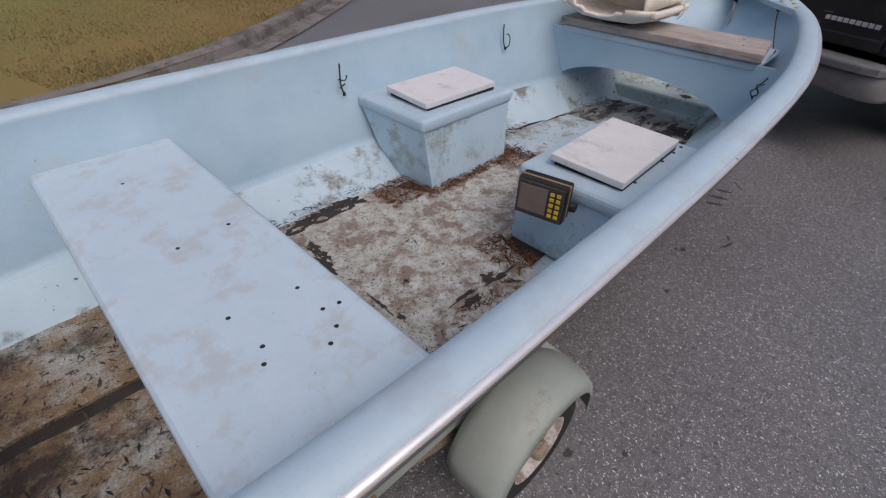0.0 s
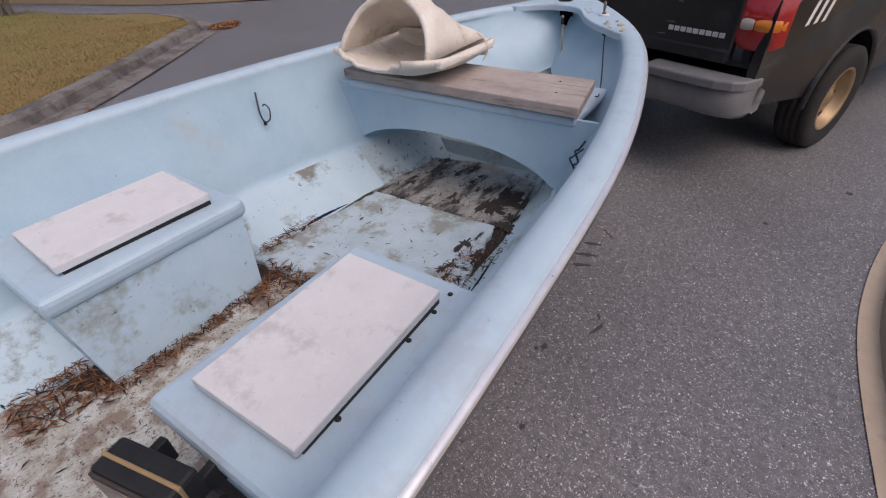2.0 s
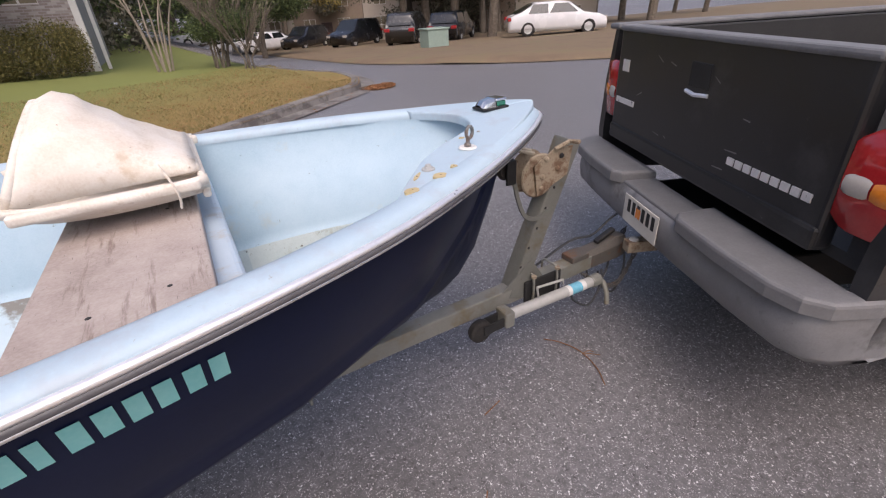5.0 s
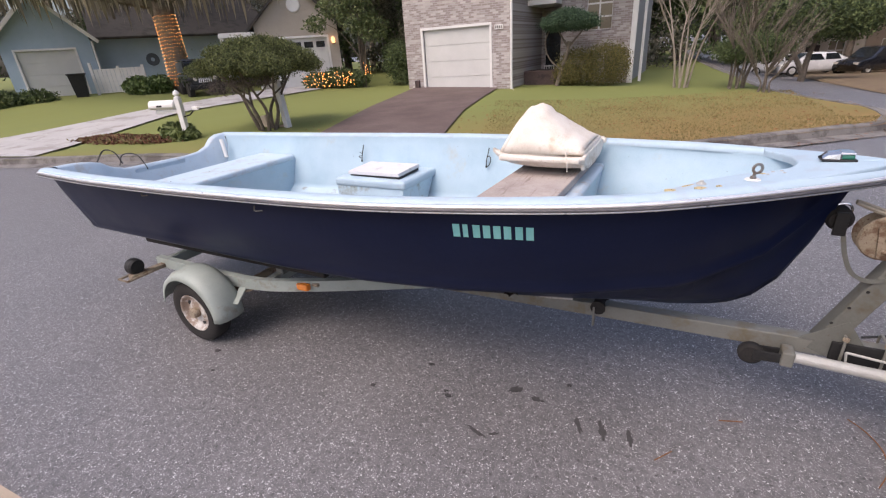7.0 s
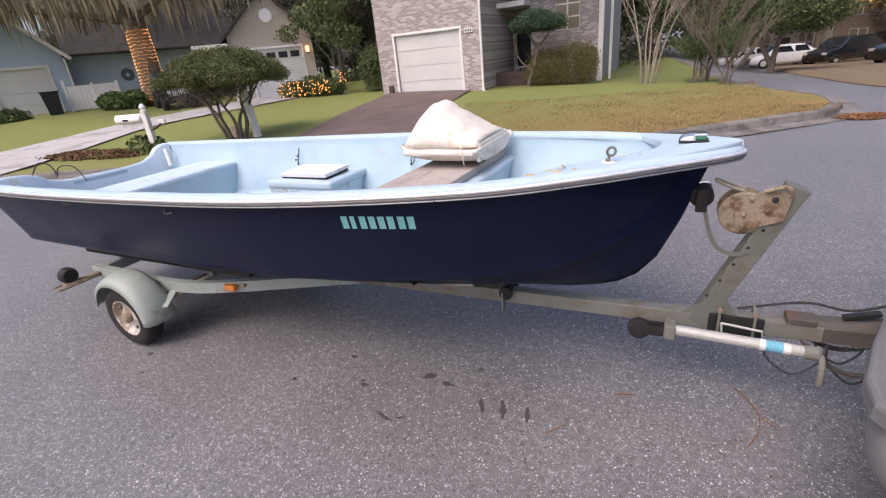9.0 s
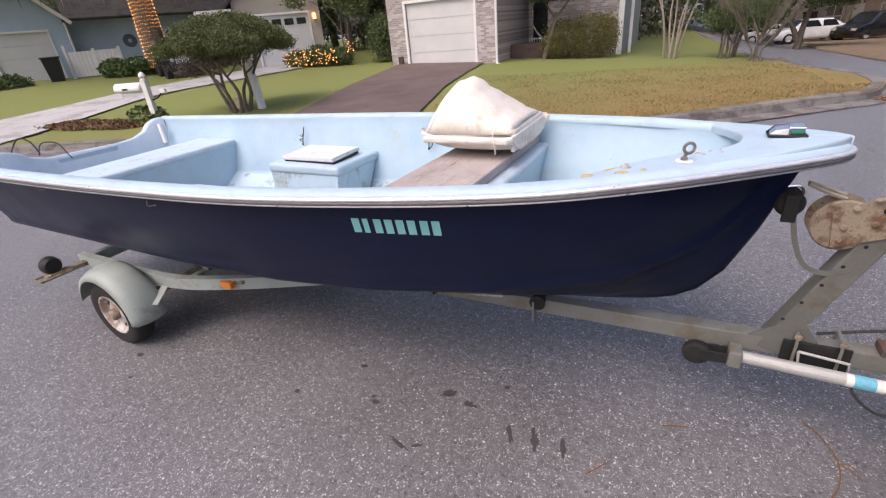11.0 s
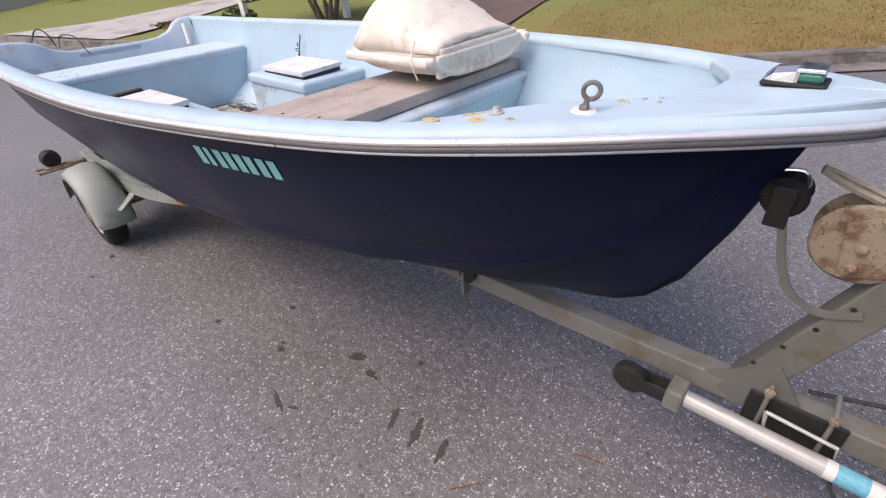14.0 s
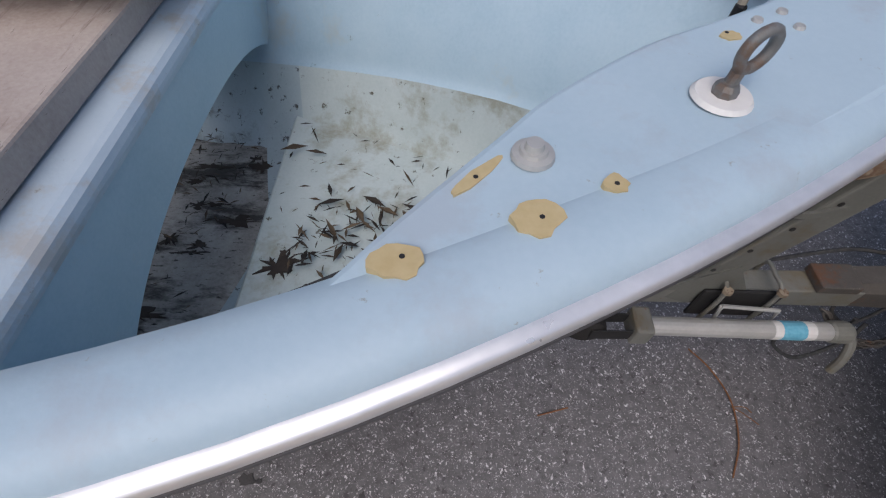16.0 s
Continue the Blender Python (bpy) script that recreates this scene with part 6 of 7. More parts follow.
part("downpipe", tube(smooth_line([(-2.98, 14.42, 5.3), (-2.98, 14.42, 2), (-2.98, 14.42, 0.15), (-2.90, 14.36, 0.0), (-2.72, 14.30, -0.05)], 5), 0.045, 8), WHITE, bh, "white downpipe with a kicked foot")
part("number_plate", box(-3.62, -3.30, 14.46, 14.49, 2.02, 2.17, 0.004), WHITE, bh, "small white plaque with plain bars")
for k in range(4):
    part("plaque_bar", box(-3.585 + k * 0.07, -3.55 + k * 0.07, 14.452, 14.458, 2.05, 2.14), BLACK, bh)
part("hose_box", box(-7.0, -6.82, 14.38, 14.49, -0.05, 0.42, 0.01), DARKBRICK, bh)
gable_roof(-7.35, 0.62, 14.5, 24.2, 5.4, 2.6, bh, "x")

# beige house with coach lamps
wh = thing("beige_house", "beige clapboard house with a white garage door and lit lamps", "house", pose(-13.55, 15.35, 0.45, 0, 0, 43))
wall(-1.9, 1.75, 0, 0.15, -0.4, 2.75, [(-1.15, 1.25, -0.4, 2.18)], BEIGE, wh)
gable_end(-1.9, 1.75, 0.01, 2.75, 1.75, BEIGE, wh)
part("wall", box(1.6, 1.75, 0.152, 8, -0.4, 2.75), BEIGE, wh)
part("wall", box(-1.9, -1.75, 0.152, 8, -0.4, 2.75), BEIGE, wh)
for k in range(17):
    part("clapboard", box(-1.9, 1.76, -0.022, -0.003, 2.28 + k * 0.13, 2.30 + k * 0.13) if k < 4 else box(-1.9 + (k - 4) * 0.14, 1.75 - (k - 4) * 0.14, -0.02, -0.003, 2.28 + k * 0.13, 2.295 + k * 0.13), BEIGE, wh)
    part("clapboard", box(1.752, 1.772, 0.16, 8, 0.2 + k * 0.15, 0.215 + k * 0.15), BEIGE, wh)
gd = garage_door(-1.12, 1.22, 0.08, -0.1, 2.15, wh, 4)
for k in range(4):
    part("light_pane", box(-0.92 + k * 0.54, -0.52 + k * 0.54, 0.04, 0.06, 1.72, 1.98, 0.005), GLASS, gd)
gable_roof(-1.9, 1.75, 0, 8, 2.75, 1.75, wh, "y", 0.3)
part("vent", lathe([(0, 0.03), (0.26, 0.03), (0.30, 0.0)], 24, Matrix.Translation((-0.05, -0.02, 3.5)) @ pose(0, 0, 0, 90, 0, 0)), WHITE, wh, "round white gable vent")
part("porch", box(-3.4, -1.92, -0.3, 1.6, 2.30, 2.50, 0.02), WHITE, wh, "small white porch roof")
for x in (-3.3, -2.0):
    part("porch_post", box(x - 0.07, x + 0.07, -0.25, -0.11, -0.4, 2.30, 0.01), WHITE, wh)
window(1.8, 1.82, 1, 1.2, 2.2, wh, 1, 1, False)
for x in (-1.45, 1.5):
    lampb = part("wall_lamp", box(x - 0.07, x + 0.07, -0.16, -0.03, 1.82, 1.86, 0.01), BLACK, wh, "coach lamp, lit orange")
    part("lamp_glass", lathe([(0.03, 0), (0.075, 0.02), (0.085, 0.2), (0.05, 0.26), (0, 0.28)], 12, pose(x, -0.095, 1.86)), LAMPGLOW, lampb)

# slate-blue house
bl = thing("blue_house", "slate-blue gabled house with a long dark roof", "house", pose(-24.6, 10.2, 0.85, 0, 0, 62))
wall(-1.75, 1.75, 0, 0.15, -0.6, 2.55, [(-1.25, 1.05, -0.6, 2.0)], BLUEWALL, bl, "slate-blue board wall")
gable_end(-1.75, 1.75, 0.01, 2.55, 1.75, BLUEWALL, bl)
garage_door(-1.22, 1.02, 0.09, -0.15, 1.98, bl, 4)
gable_roof(-1.75, 1.75, 0, 8, 2.55, 1.75, bl, "y", 0.3)
part("fascia", beam((-0.1, -0.33, 4.42), (2.1, -0.33, 2.25), 0.04, 0.16), WHITE, bl, "white bargeboard")
part("fascia", beam((0.1, -0.33, 4.42), (-2.1, -0.33, 2.25), 0.04, 0.16), WHITE, bl, "white bargeboard")
part("downpipe", tube([(1.82, -0.05, 2.3), (1.80, -0.05, 0)], 0.05, 8), WHITE, bl)
part("wall", box(1.752, 10.5, 1.2, 1.35, -0.6, 2.45), BLUEWALL, bl, "long slate-blue wall")
part("wall", box(1.6, 1.75, 0.152, 8, -0.6, 2.55), BLUEWALL, bl)
part("wall", box(-1.75, -1.6, 0.152, 8, -0.6, 2.55), BLUEWALL, bl)
bm = mesh_of([(1.8, 0.8, 2.40), (10.9, 0.8, 2.40), (10.9, 5.5, 4.9), (1.8, 5.5, 4.9), (1.8, 0.8, 2.52), (10.9, 0.8, 2.52), (10.9, 5.5, 5.02), (1.8, 5.5, 5.02)], [(0, 1, 2, 3), (7, 6, 5, 4), (0, 4, 5, 1), (1, 5, 6, 2), (2, 6, 7, 3), (3, 7, 4, 0)])
bmesh.ops.recalc_face_normals(bm, faces=bm.faces)
part("roof", bm, SHINGLE, bl, "long dark shingle roof")
part("wall_ornament", lathe([(0.10, 0.01), (0.30, 0.02), (0.32, 0.0)], 20, Matrix.Translation((4.3, 1.19, 1.35)) @ pose(0, 0, 0, 90, 0, 0)), mat("dark_blue_metal", [(0.06, 0.08, 0.10), (0.1, 0.12, 0.15)], 0.5), bl, "round dark wall ornament")
gl = thing("grey_house", "low grey clapboard house with a dark roof", "house", pose(-27.6, 5.6, 0.7, 0, 0, 70))
part("wall", box(-6, 2.2, 0, 0.2, -0.6, 2.4), GREYWALL, gl)
for k in range(14):
    part("clapboard", box(-6, 2.2, -0.02, -0.002, k * 0.17, k * 0.17 + 0.018), GREYWALL, gl)
gable_roof(-6, 2.2, 0, 7, 2.4, 1.8, gl, "x")
part("wall", box(2.0, 2.2, 0.202, 7, -0.6, 2.4), GREYWALL, gl)
# row houses across the side street
th = thing("row_house", "brown and beige row houses behind parked cars", "house", pose(20.4, 40, -1.95, 0, 0, -38))
for k, m in enumerate((BEIGE, BROWNWALL, BEIGE, BROWNWALL, BEIGE)):
    x = -15 + k * 6.6
    part("wall", box(x, x + 6.55, 0, 8, -0.5, 5.2), m, th)
    gable_roof(x, x + 6.55, 0, 8, 5.2, 2.2, th, "y", 0.3)
    gable_end(x, x + 6.55, 0.01, 5.2, 2.2, m, th)
    for dx in (1.0, 4.2):
        window(x + dx, x + dx + 1.1, -0.04, 1.0, 2.4, th, 2, 2, False)
        window(x + dx, x + dx + 1.1, -0.04, 3.3, 4.6, th, 2, 2, False)
    part("front_door", box(x + 2.6, x + 3.6, -0.06, -0.01, -0.2, 2.1, 0.01), DARKBRICK, th)

# ---- garden things ----
fence = thing("fence", "white vinyl fence panels by the blue house", "fence", pose(-22.9, 11.0, 0.72, 0, 0, 55))
for k in range(12):
    part("slat", box(k * 0.17, k * 0.17 + 0.16, 0, 0.03, 0.05, 1.15, 0.004), WHITE, fence)
for x in (-0.08, 1.02, 2.06):
    part("post", box(x - 0.06, x + 0.06, -0.03, 0.09, -0.2, 1.45 if x < 0 else 1.25, 0.01), WHITE, fence)
bin_ = thing("wheelie_bin", "black wheeled rubbish bin by the garage", "bin", pose(-22.9, 10.2, 0.70, 0, 0, 60))
part("tub", loft([[(w * a, w * 1.05 * b, z) for a, b in ((-1, -1), (1, -1), (1, 1), (-1, 1), (-1, -1))] for w, z in ((0.24, 0.0), (0.32, 0.98))]), BLACK, bin_)
part("lid", box(-0.36, 0.36, -0.38, 0.36, 0.98, 1.05, 0.02), BLACK, bin_)
bin2 = thing("wheelie_bin", "dark rubbish bin beside the white sedan", "bin", pose(13.4, 50.0, land(13.4, 50) + 0.1))
part("tub", loft([[(w * a, w * 1.05 * b, z) for a, b in ((-1, -1), (1, -1), (1, 1), (-1, 1), (-1, -1))] for w, z in ((0.5, 0.0), (0.6, 1.3))]), BLACK, bin2)
part("lid", box(-0.62, 0.62, -0.64, 0.62, 1.3, 1.38, 0.02), BLACK, bin2)


def mailbox():
    m = thing("mailbox", "white plastic mailbox on a white turned post", "mailbox", pose(-7.5, 4.65, land(-7.5, 4.65) + 0.02, 0, 0, 18))
    part("post", box(-0.06, 0.06, -0.06, 0.06, 0, 1.02, 0.01), WHITE, m, "white square post")
    part("finial", lathe([(0.075, 1.02), (0.075, 1.05), (0.04, 1.07), (0.075, 1.12), (0.05, 1.18), (0, 1.21)], 14), WHITE, m)
    part("arm", box(-0.62, 0.0, -0.05, 0.05, 0.72, 0.79, 0.008), WHITE, m)
    rows = []
    for x in (-0.72, -0.70, -0.10, -0.08):
        w = 0.11 if x in (-0.72, -0.08) else 0.12
        rows.append([(x, w * math.cos(a), 0.86 + (0.14 if math.sin(a) > 0 else 0.06) * math.sin(a) + (0.0)) for a in [6.2832 * k / 20 for k in range(20)]])
    bm = loft(rows, closed=True)
    bmesh.ops.holes_fill(bm, edges=bm.edges)
    part("box", bm, WHITE, m, "white arched mailbox body", True)
    part("emblem", box(-0.50, -0.36, -0.125, -0.118, 0.86, 0.90, 0.002), BLACK, m, "small dark emblem shape")
    part("flag", tube([(0.07, -0.02, 0.62), (0.25, -0.05, 0.66), (0.42, -0.08, 0.78)], 0.015, 6), BLACK, m, "dark hanging bracket")
    part("bracket_end", box(0.38, 0.52, -0.11, -0.05, 0.76, 0.84, 0.005), WHITE, m)


mailbox()
gp = thing("garden_post", "weathered leaning white garden post", "post", pose(-6.05, 6.4, land(-6.05, 6.4) + 0.1, 0, -6, 0))
part("shaft", box(-0.07, 0.07, -0.07, 0.07, 0, 1.3, 0.01), WHITE, gp)
part("foot_board", box(-0.55, -0.08, -0.04, 0.04, 0.03, 0.09, 0.005), CONCRETE, gp)
part("foot_stone", box(-0.85, -0.65, -0.05, 0.05, 0.0, 0.38, 0.03), CONCRETE, gp, "small pale marker stone")

# ---- plants ----
LEAF = mat("evergreen_leaf", [(0.035, 0.058, 0.02), (0.075, 0.11, 0.035), (0.125, 0.16, 0.055)], 0.7, 0, 3, 3, 0.0, island=0.75)
JUNIPER = mat("juniper_leaf", [(0.045, 0.058, 0.018), (0.095, 0.115, 0.034), (0.165, 0.18, 0.06)], 0.8, 0, 2, 3, 0.0, island=0.65)
PINE = mat("topiary_needles", [(0.025, 0.055, 0.03), (0.05, 0.095, 0.05), (0.08, 0.13, 0.07)], 0.8, 0, 2, 3, 0.0, island=0.7)
OLIVE = mat("olive_shrub_leaf", [(0.07, 0.07, 0.02), (0.14, 0.125, 0.035), (0.21, 0.18, 0.06)], 0.8, 0, 2, 3, 0.0, island=0.7)
YELLOW = mat("yellowing_leaf", [(0.13, 0.11, 0.025), (0.26, 0.20, 0.05), (0.34, 0.26, 0.08)], 0.8, 0, 2, 3, 0.0, island=0.7)
DULL = mat("dull_wood_leaf", [(0.06, 0.06, 0.04), (0.12, 0.115, 0.075), (0.19, 0.175, 0.13)], 0.9, 0, 0.5, 3, 0.0, island=0.6)
MOSS = mat("spanish_moss", [(0.13, 0.115, 0.075), (0.20, 0.18, 0.12), (0.27, 0.24, 0.17)], 0.95, 0, 3, 3, 0.0, island=0.7)
GRASS = mat("grass_blades", [(0.15, 0.145, 0.05), (0.26, 0.20, 0.08), (0.33, 0.24, 0.11)], 0.9, 0, 1, 3, 0.0, island=0.7)


def leaves(clumps, n, size, seed, flat=1.0, shell=0.55, name="crown", material=None, parent=None, label="", aspect=0.5):
    """A crown of n small bent leaves round several clump centres (x, y, z, rx, ry, rz)."""
    g = np.random.default_rng(seed)
    c = np.array(clumps, float)
    w = (c[:, 3] * c[:, 4] + c[:, 3] * c[:, 5])
    k = g.choice(len(c), n, p=w / w.sum())
    d = g.normal(size=(n, 3))
    d /= np.linalg.norm(d, axis=1)[:, None]
    r = shell + (1 - shell) * g.random(n) ** 0.6
    r *= 1 + 0.12 * g.normal(size=n)
    p = c[k, :3] + d * c[k, 3:6] * r[:, None]
    a = g.normal(size=(n, 3))
    a[:, 2] *= flat
    a /= np.linalg.norm(a, axis=1)[:, None]
    b = np.cross(a, g.normal(size=(n, 3)))
    b /= np.linalg.norm(b, axis=1)[:, None]
    s = size * (0.6 + 0.8 * g.random(n))[:, None]
    bend = np.cross(a, b) * s * 0.15
    v = np.stack([p - a * s / 2, p + b * s * aspect / 2 + bend, p + a * s / 2, p - b * s * aspect / 2 + bend], 1).reshape(-1, 3)
    me = bpy.data.meshes.new(name)
    me.from_pydata(v.tolist(), [], np.arange(4 * n).reshape(n, 4).tolist())
    me.materials.append(material)
    ob = new(name, me)
    ob.parent = parent
    return tagged(ob, label, kind="stuff")


def limbs(parent, paths, material, name="limb", label=""):
    for pts, r0, r1 in paths:
        part(name, tube(smooth_line(pts, 4), r0, 7, r2=r1), material, parent, label)


def shrub(name, label, at, clumps, n, size, material, seed, stems=()):
    t = thing(name, label, "shrub", at)
    limbs(t, stems, BARK, "stem")
    leaves(clumps, n, size, seed, material=material, parent=t)
    return t


rng = random.Random(4)
# cloud-pruned juniper
stems = []
for k in range(7):
    a = 6.2832 * k / 7 + rng.uniform(-0.2, 0.2)
    e = rng.uniform(0.7, 1.15)
    stems.append(([(0.12 * math.cos(a), 0.12 * math.sin(a), -0.1), (0.3 * math.cos(a + 0.4), 0.3 * math.sin(a + 0.4), 0.45), (0.55 * e * math.cos(a), 0.55 * e * math.sin(a), 0.85), (e * math.cos(a - 0.2), e * math.sin(a - 0.2), 1.35)], 0.045, 0.015))
    stems.append(([(0.5 * e * math.cos(a), 0.5 * e * math.sin(a), 0.8), (0.7 * e * math.cos(a + 0.5), 0.7 * e * math.sin(a + 0.5), 1.0), (0.9 * e * math.cos(a + 0.6), 0.9 * e * math.sin(a + 0.6), 1.35)], 0.022, 0.008))
cl = [(0, 0, 1.48, 0.9, 0.9, 0.45)]
for k in range(46):
    a, r = rng.uniform(0, 6.28), 1.26 * rng.uniform(0.04, 1.0) ** 0.6
    cl.append((r * math.cos(a), r * math.sin(a), 1.26 + 0.48 * (1 - (r / 1.3) ** 2) + rng.uniform(-0.05, 0.05), rng.uniform(0.2, 0.36), rng.uniform(0.2, 0.36), rng.uniform(0.13, 0.2)))
shrub("juniper", "umbrella-pruned dark juniper on bare twisting stems", pose(-6.35, 6.05, land(-6.35, 6.05) + 0.02) @ Matrix.Scale(1.13, 4), cl, 76000, 0.042, JUNIPER, 1, stems)
dead = thing("dead_twigs", "grey dead twigs hanging under the juniper crown", "twigs", pose(-6.75, 6.0, land(-6.75, 6.0) + 0.1))
leaves([(-0.75, 0.1, 1.05, 0.5, 0.6, 0.22), (0.5, -0.3, 1.15, 0.6, 0.5, 0.12)], 2200, 0.14, 9, material=mat("dead_twig", [(0.10, 0.08, 0.075), (0.18, 0.15, 0.14)], 0.9, island=0.5), parent=dead, aspect=0.08)
# topiary pine by the porch
cl = [(0, 0, 2.15, 0.95, 0.9, 0.30), (-0.45, 0.1, 2.05, 0.5, 0.5, 0.22), (0.5, 0, 2.05, 0.55, 0.5, 0.22), (0, -0.2, 2.3, 0.6, 0.6, 0.25)]
shrub("topiary_pine", "flat-topped clipped pine with a bare forked stem", pose(-1.30, 15.6, land(-1.3, 15.6) + 0.1), cl, 16000, 0.07, PINE, 2,
      [([(-0.35, 0, -0.1), (-0.2, 0, 0.5), (0, 0, 1.1), (0.05, 0, 1.5)], 0.09, 0.06), ([(0.03, 0, 1.3), (0.3, 0, 1.6), (0.6, 0, 1.95)], 0.045, 0.02), ([(0.03, 0, 1.3), (-0.2, 0.1, 1.6), (-0.4, 0, 1.95)], 0.045, 0.02), ([(-0.2, 0, 0.55), (-0.55, 0, 0.85), (-0.75, 0, 1.15)], 0.04, 0.02), ([(-0.75, 0, 1.1), (-0.8, 0, 1.6), (-0.6, 0, 2.0)], 0.03, 0.015)])
shrub("clipped_bush", "clipped olive-green bush against the brick wall", pose(-0.45, 15.9, land(-0.45, 15.9) + 0.1), [(-0.55, 0, 0.65, 0.75, 0.6, 0.65), (0.35, 0, 0.72, 0.7, 0.6, 0.72), (0.85, 0, 0.7, 0.45, 0.5, 0.65), (-0.9, 0, 0.4, 0.5, 0.5, 0.45)], 18000, 0.06, OLIVE, 3)


def bare_tree(at, label, seed, h, n, spread, material=PALEBARK):
    t = thing("crape_myrtle", label, "tree", at)
    r = random.Random(seed)
    for k in range(n):
        a = 6.2832 * k / n + r.uniform(-0.3, 0.3)
        s = spread * r.uniform(0.5, 1.2)
        top = (s * math.cos(a), s * math.sin(a), h * r.uniform(0.8, 1.1))
        base = (0.18 * math.cos(a), 0.18 * math.sin(a), -0.1)
        mid = (s * 0.35 * math.cos(a + 0.3), s * 0.35 * math.sin(a + 0.3), h * 0.42)
        part("limb", tube(smooth_line([base, mid, top], 5), 0.036, 6, r2=0.010), material, t)
        for j in range(11):
            u = r.uniform(0.2, 1.0)
            p = Vector(mid).lerp(Vector(top), u)
            b = a + r.uniform(-1.2, 1.2)
            L = r.uniform(0.5, 1.5)
            q = p + Vector((math.cos(b) * L * 0.5, math.sin(b) * L * 0.5, L * 0.85))
            part("branch", tube(smooth_line([p, p.lerp(q, 0.5) + Vector((0.05, 0, -0.05)), q], 3), 0.012, 5, r2=0.004), material, t)
            for _ in range(3):
                c = b + r.uniform(-0.9, 0.9)
                q2 = q + Vector((math.cos(c) * 0.35, math.sin(c) * 0.35, r.uniform(0.1, 0.5)))
                part("twig", tube([p.lerp(q, r.uniform(0.4, 1)), q2], 0.006, 4, r2=0.003), material, t)
    return t


bare_tree(pose(2.48, 15.0, 0.08), "leafless crape myrtle with many pale stems", 1, 3.2, 7, 1.25)
bare_tree(pose(3.94, 14.4, 0.06), "leafless grey crape myrtle by the side street", 2, 2.0, 5, 0.8, BARK)
bare_tree(pose(4.6, 13.6, 0.02), "low cut stump with bare shoots", 3, 0.7, 4, 0.35, BARK)
shrub("round_tree", "broad dull-green rounded tree over the parked cars", pose(7.8, 29, land(7.8, 29)), [(0, 0, 3.2, 2.6, 2.4, 1.2), (1.4, 0, 2.9, 1.6, 1.6, 1.0), (-1.5, 0, 3.0, 1.6, 1.6, 1.0)], 16000, 0.16, LEAF, 5, [([(0, 0, -0.2), (0.1, 0, 1.2), (0.4, 0, 2.6)], 0.18, 0.08), ([(0, 0, 0.4), (-0.6, 0, 1.5), (-1.2, 0, 2.6)], 0.14, 0.06)])
# leafy sapling and lit bed by the beige house
shrub("sapling", "leafy young tree before the beige house", pose(-10.4, 15.6, land(-10.4, 15.6) + 0.1), [(0, 0, 3.0, 0.9, 0.9, 0.8), (-0.9, -0.4, 3.3, 0.7, 0.6, 0.5), (0.6, 0.3, 2.4, 0.7, 0.7, 0.6), (-1.6, -0.8, 2.7, 0.5, 0.4, 0.35), (0.2, 0, 3.9, 1.0, 0.9, 0.6)], 3800, 0.15, mat("broad_leaf", [(0.06, 0.085, 0.03), (0.11, 0.15, 0.05), (0.17, 0.2, 0.08)], 0.6, island=0.7), 6, [([(0, 0, -0.1), (-0.05, 0, 1.4), (0.1, 0, 2.9)], 0.04, 0.015), ([(0.1, 0, -0.1), (0.25, 0, 1.3), (0.5, 0.2, 2.5)], 0.035, 0.012), ([(0, 0, 1.2), (-0.7, -0.3, 2.3), (-1.4, -0.7, 2.8)], 0.025, 0.008)])
shrub("clipped_tree", "small tree clipped to a dark green oval", pose(4.25, 14.6, land(4.25, 14.6) + 0.1), [(0, 0, 1.12, 0.85, 0.75, 0.42), (-0.45, 0, 1.05, 0.55, 0.6, 0.36), (0.45, 0, 1.12, 0.58, 0.6, 0.38)], 15000, 0.05, LEAF, 18, [([(-0.1, 0, -0.1), (-0.05, 0, 0.3), (0.05, 0.02, 0.75)], 0.05, 0.035), ([(-0.05, 0, 0.3), (-0.3, 0, 0.6), (-0.45, 0, 0.95)], 0.03, 0.015)])
shrub("flower_bed", "low dark shrub bed hung with small lights", pose(-11.6, 15.1, land(-11.6, 15.1) + 0.1, 0, 0, 20), [(-0.8, 0, 0.35, 0.7, 0.5, 0.4), (0.2, 0, 0.45, 0.8, 0.5, 0.45), (1.0, 0.1, 0.35, 0.6, 0.5, 0.4)], 7000, 0.09, LEAF, 7)
shrub("shrub", "tall dark shrub beside the brick house", pose(-8.6, 16.2, land(-8.6, 16.2) + 0.1), [(0, 0, 0.9, 0.9, 0.8, 0.9), (0.5, 0.2, 0.5, 0.6, 0.6, 0.5), (-0.5, 0.3, 1.3, 0.6, 0.6, 0.6)], 9000, 0.09, LEAF, 8)
shrub("flower_bed", "green strap-leaved plants with a red bloom", pose(-20.5, 11.6, land(-20.5, 11.6) + 0.1), [(0, 0, 0.35, 1.0, 0.5, 0.4), (0.9, 0.4, 0.35, 0.6, 0.4, 0.4)], 2600, 0.28, mat("strap_leaf", [(0.07, 0.11, 0.03), (0.14, 0.19, 0.06)], 0.6, island=0.6), 9)
shrub("hedge", "low dark hedge by the grey house", pose(-23.6, 6.9, land(-23.6, 6.9) + 0.1, 0, 0, 60), [(-1.2, 0, 0.3, 0.9, 0.5, 0.4), (0.3, 0, 0.35, 1.0, 0.5, 0.4), (1.6, 0, 0.3, 0.8, 0.5, 0.4)], 5000, 0.12, LEAF, 10)
bed = thing("mulch_bed", "bed of red-brown leaves and sprouts by the mailbox", "bed", pose(-9.3, 4.3, land(-9.3, 4.3) + 0.11, 0, 0, 8))
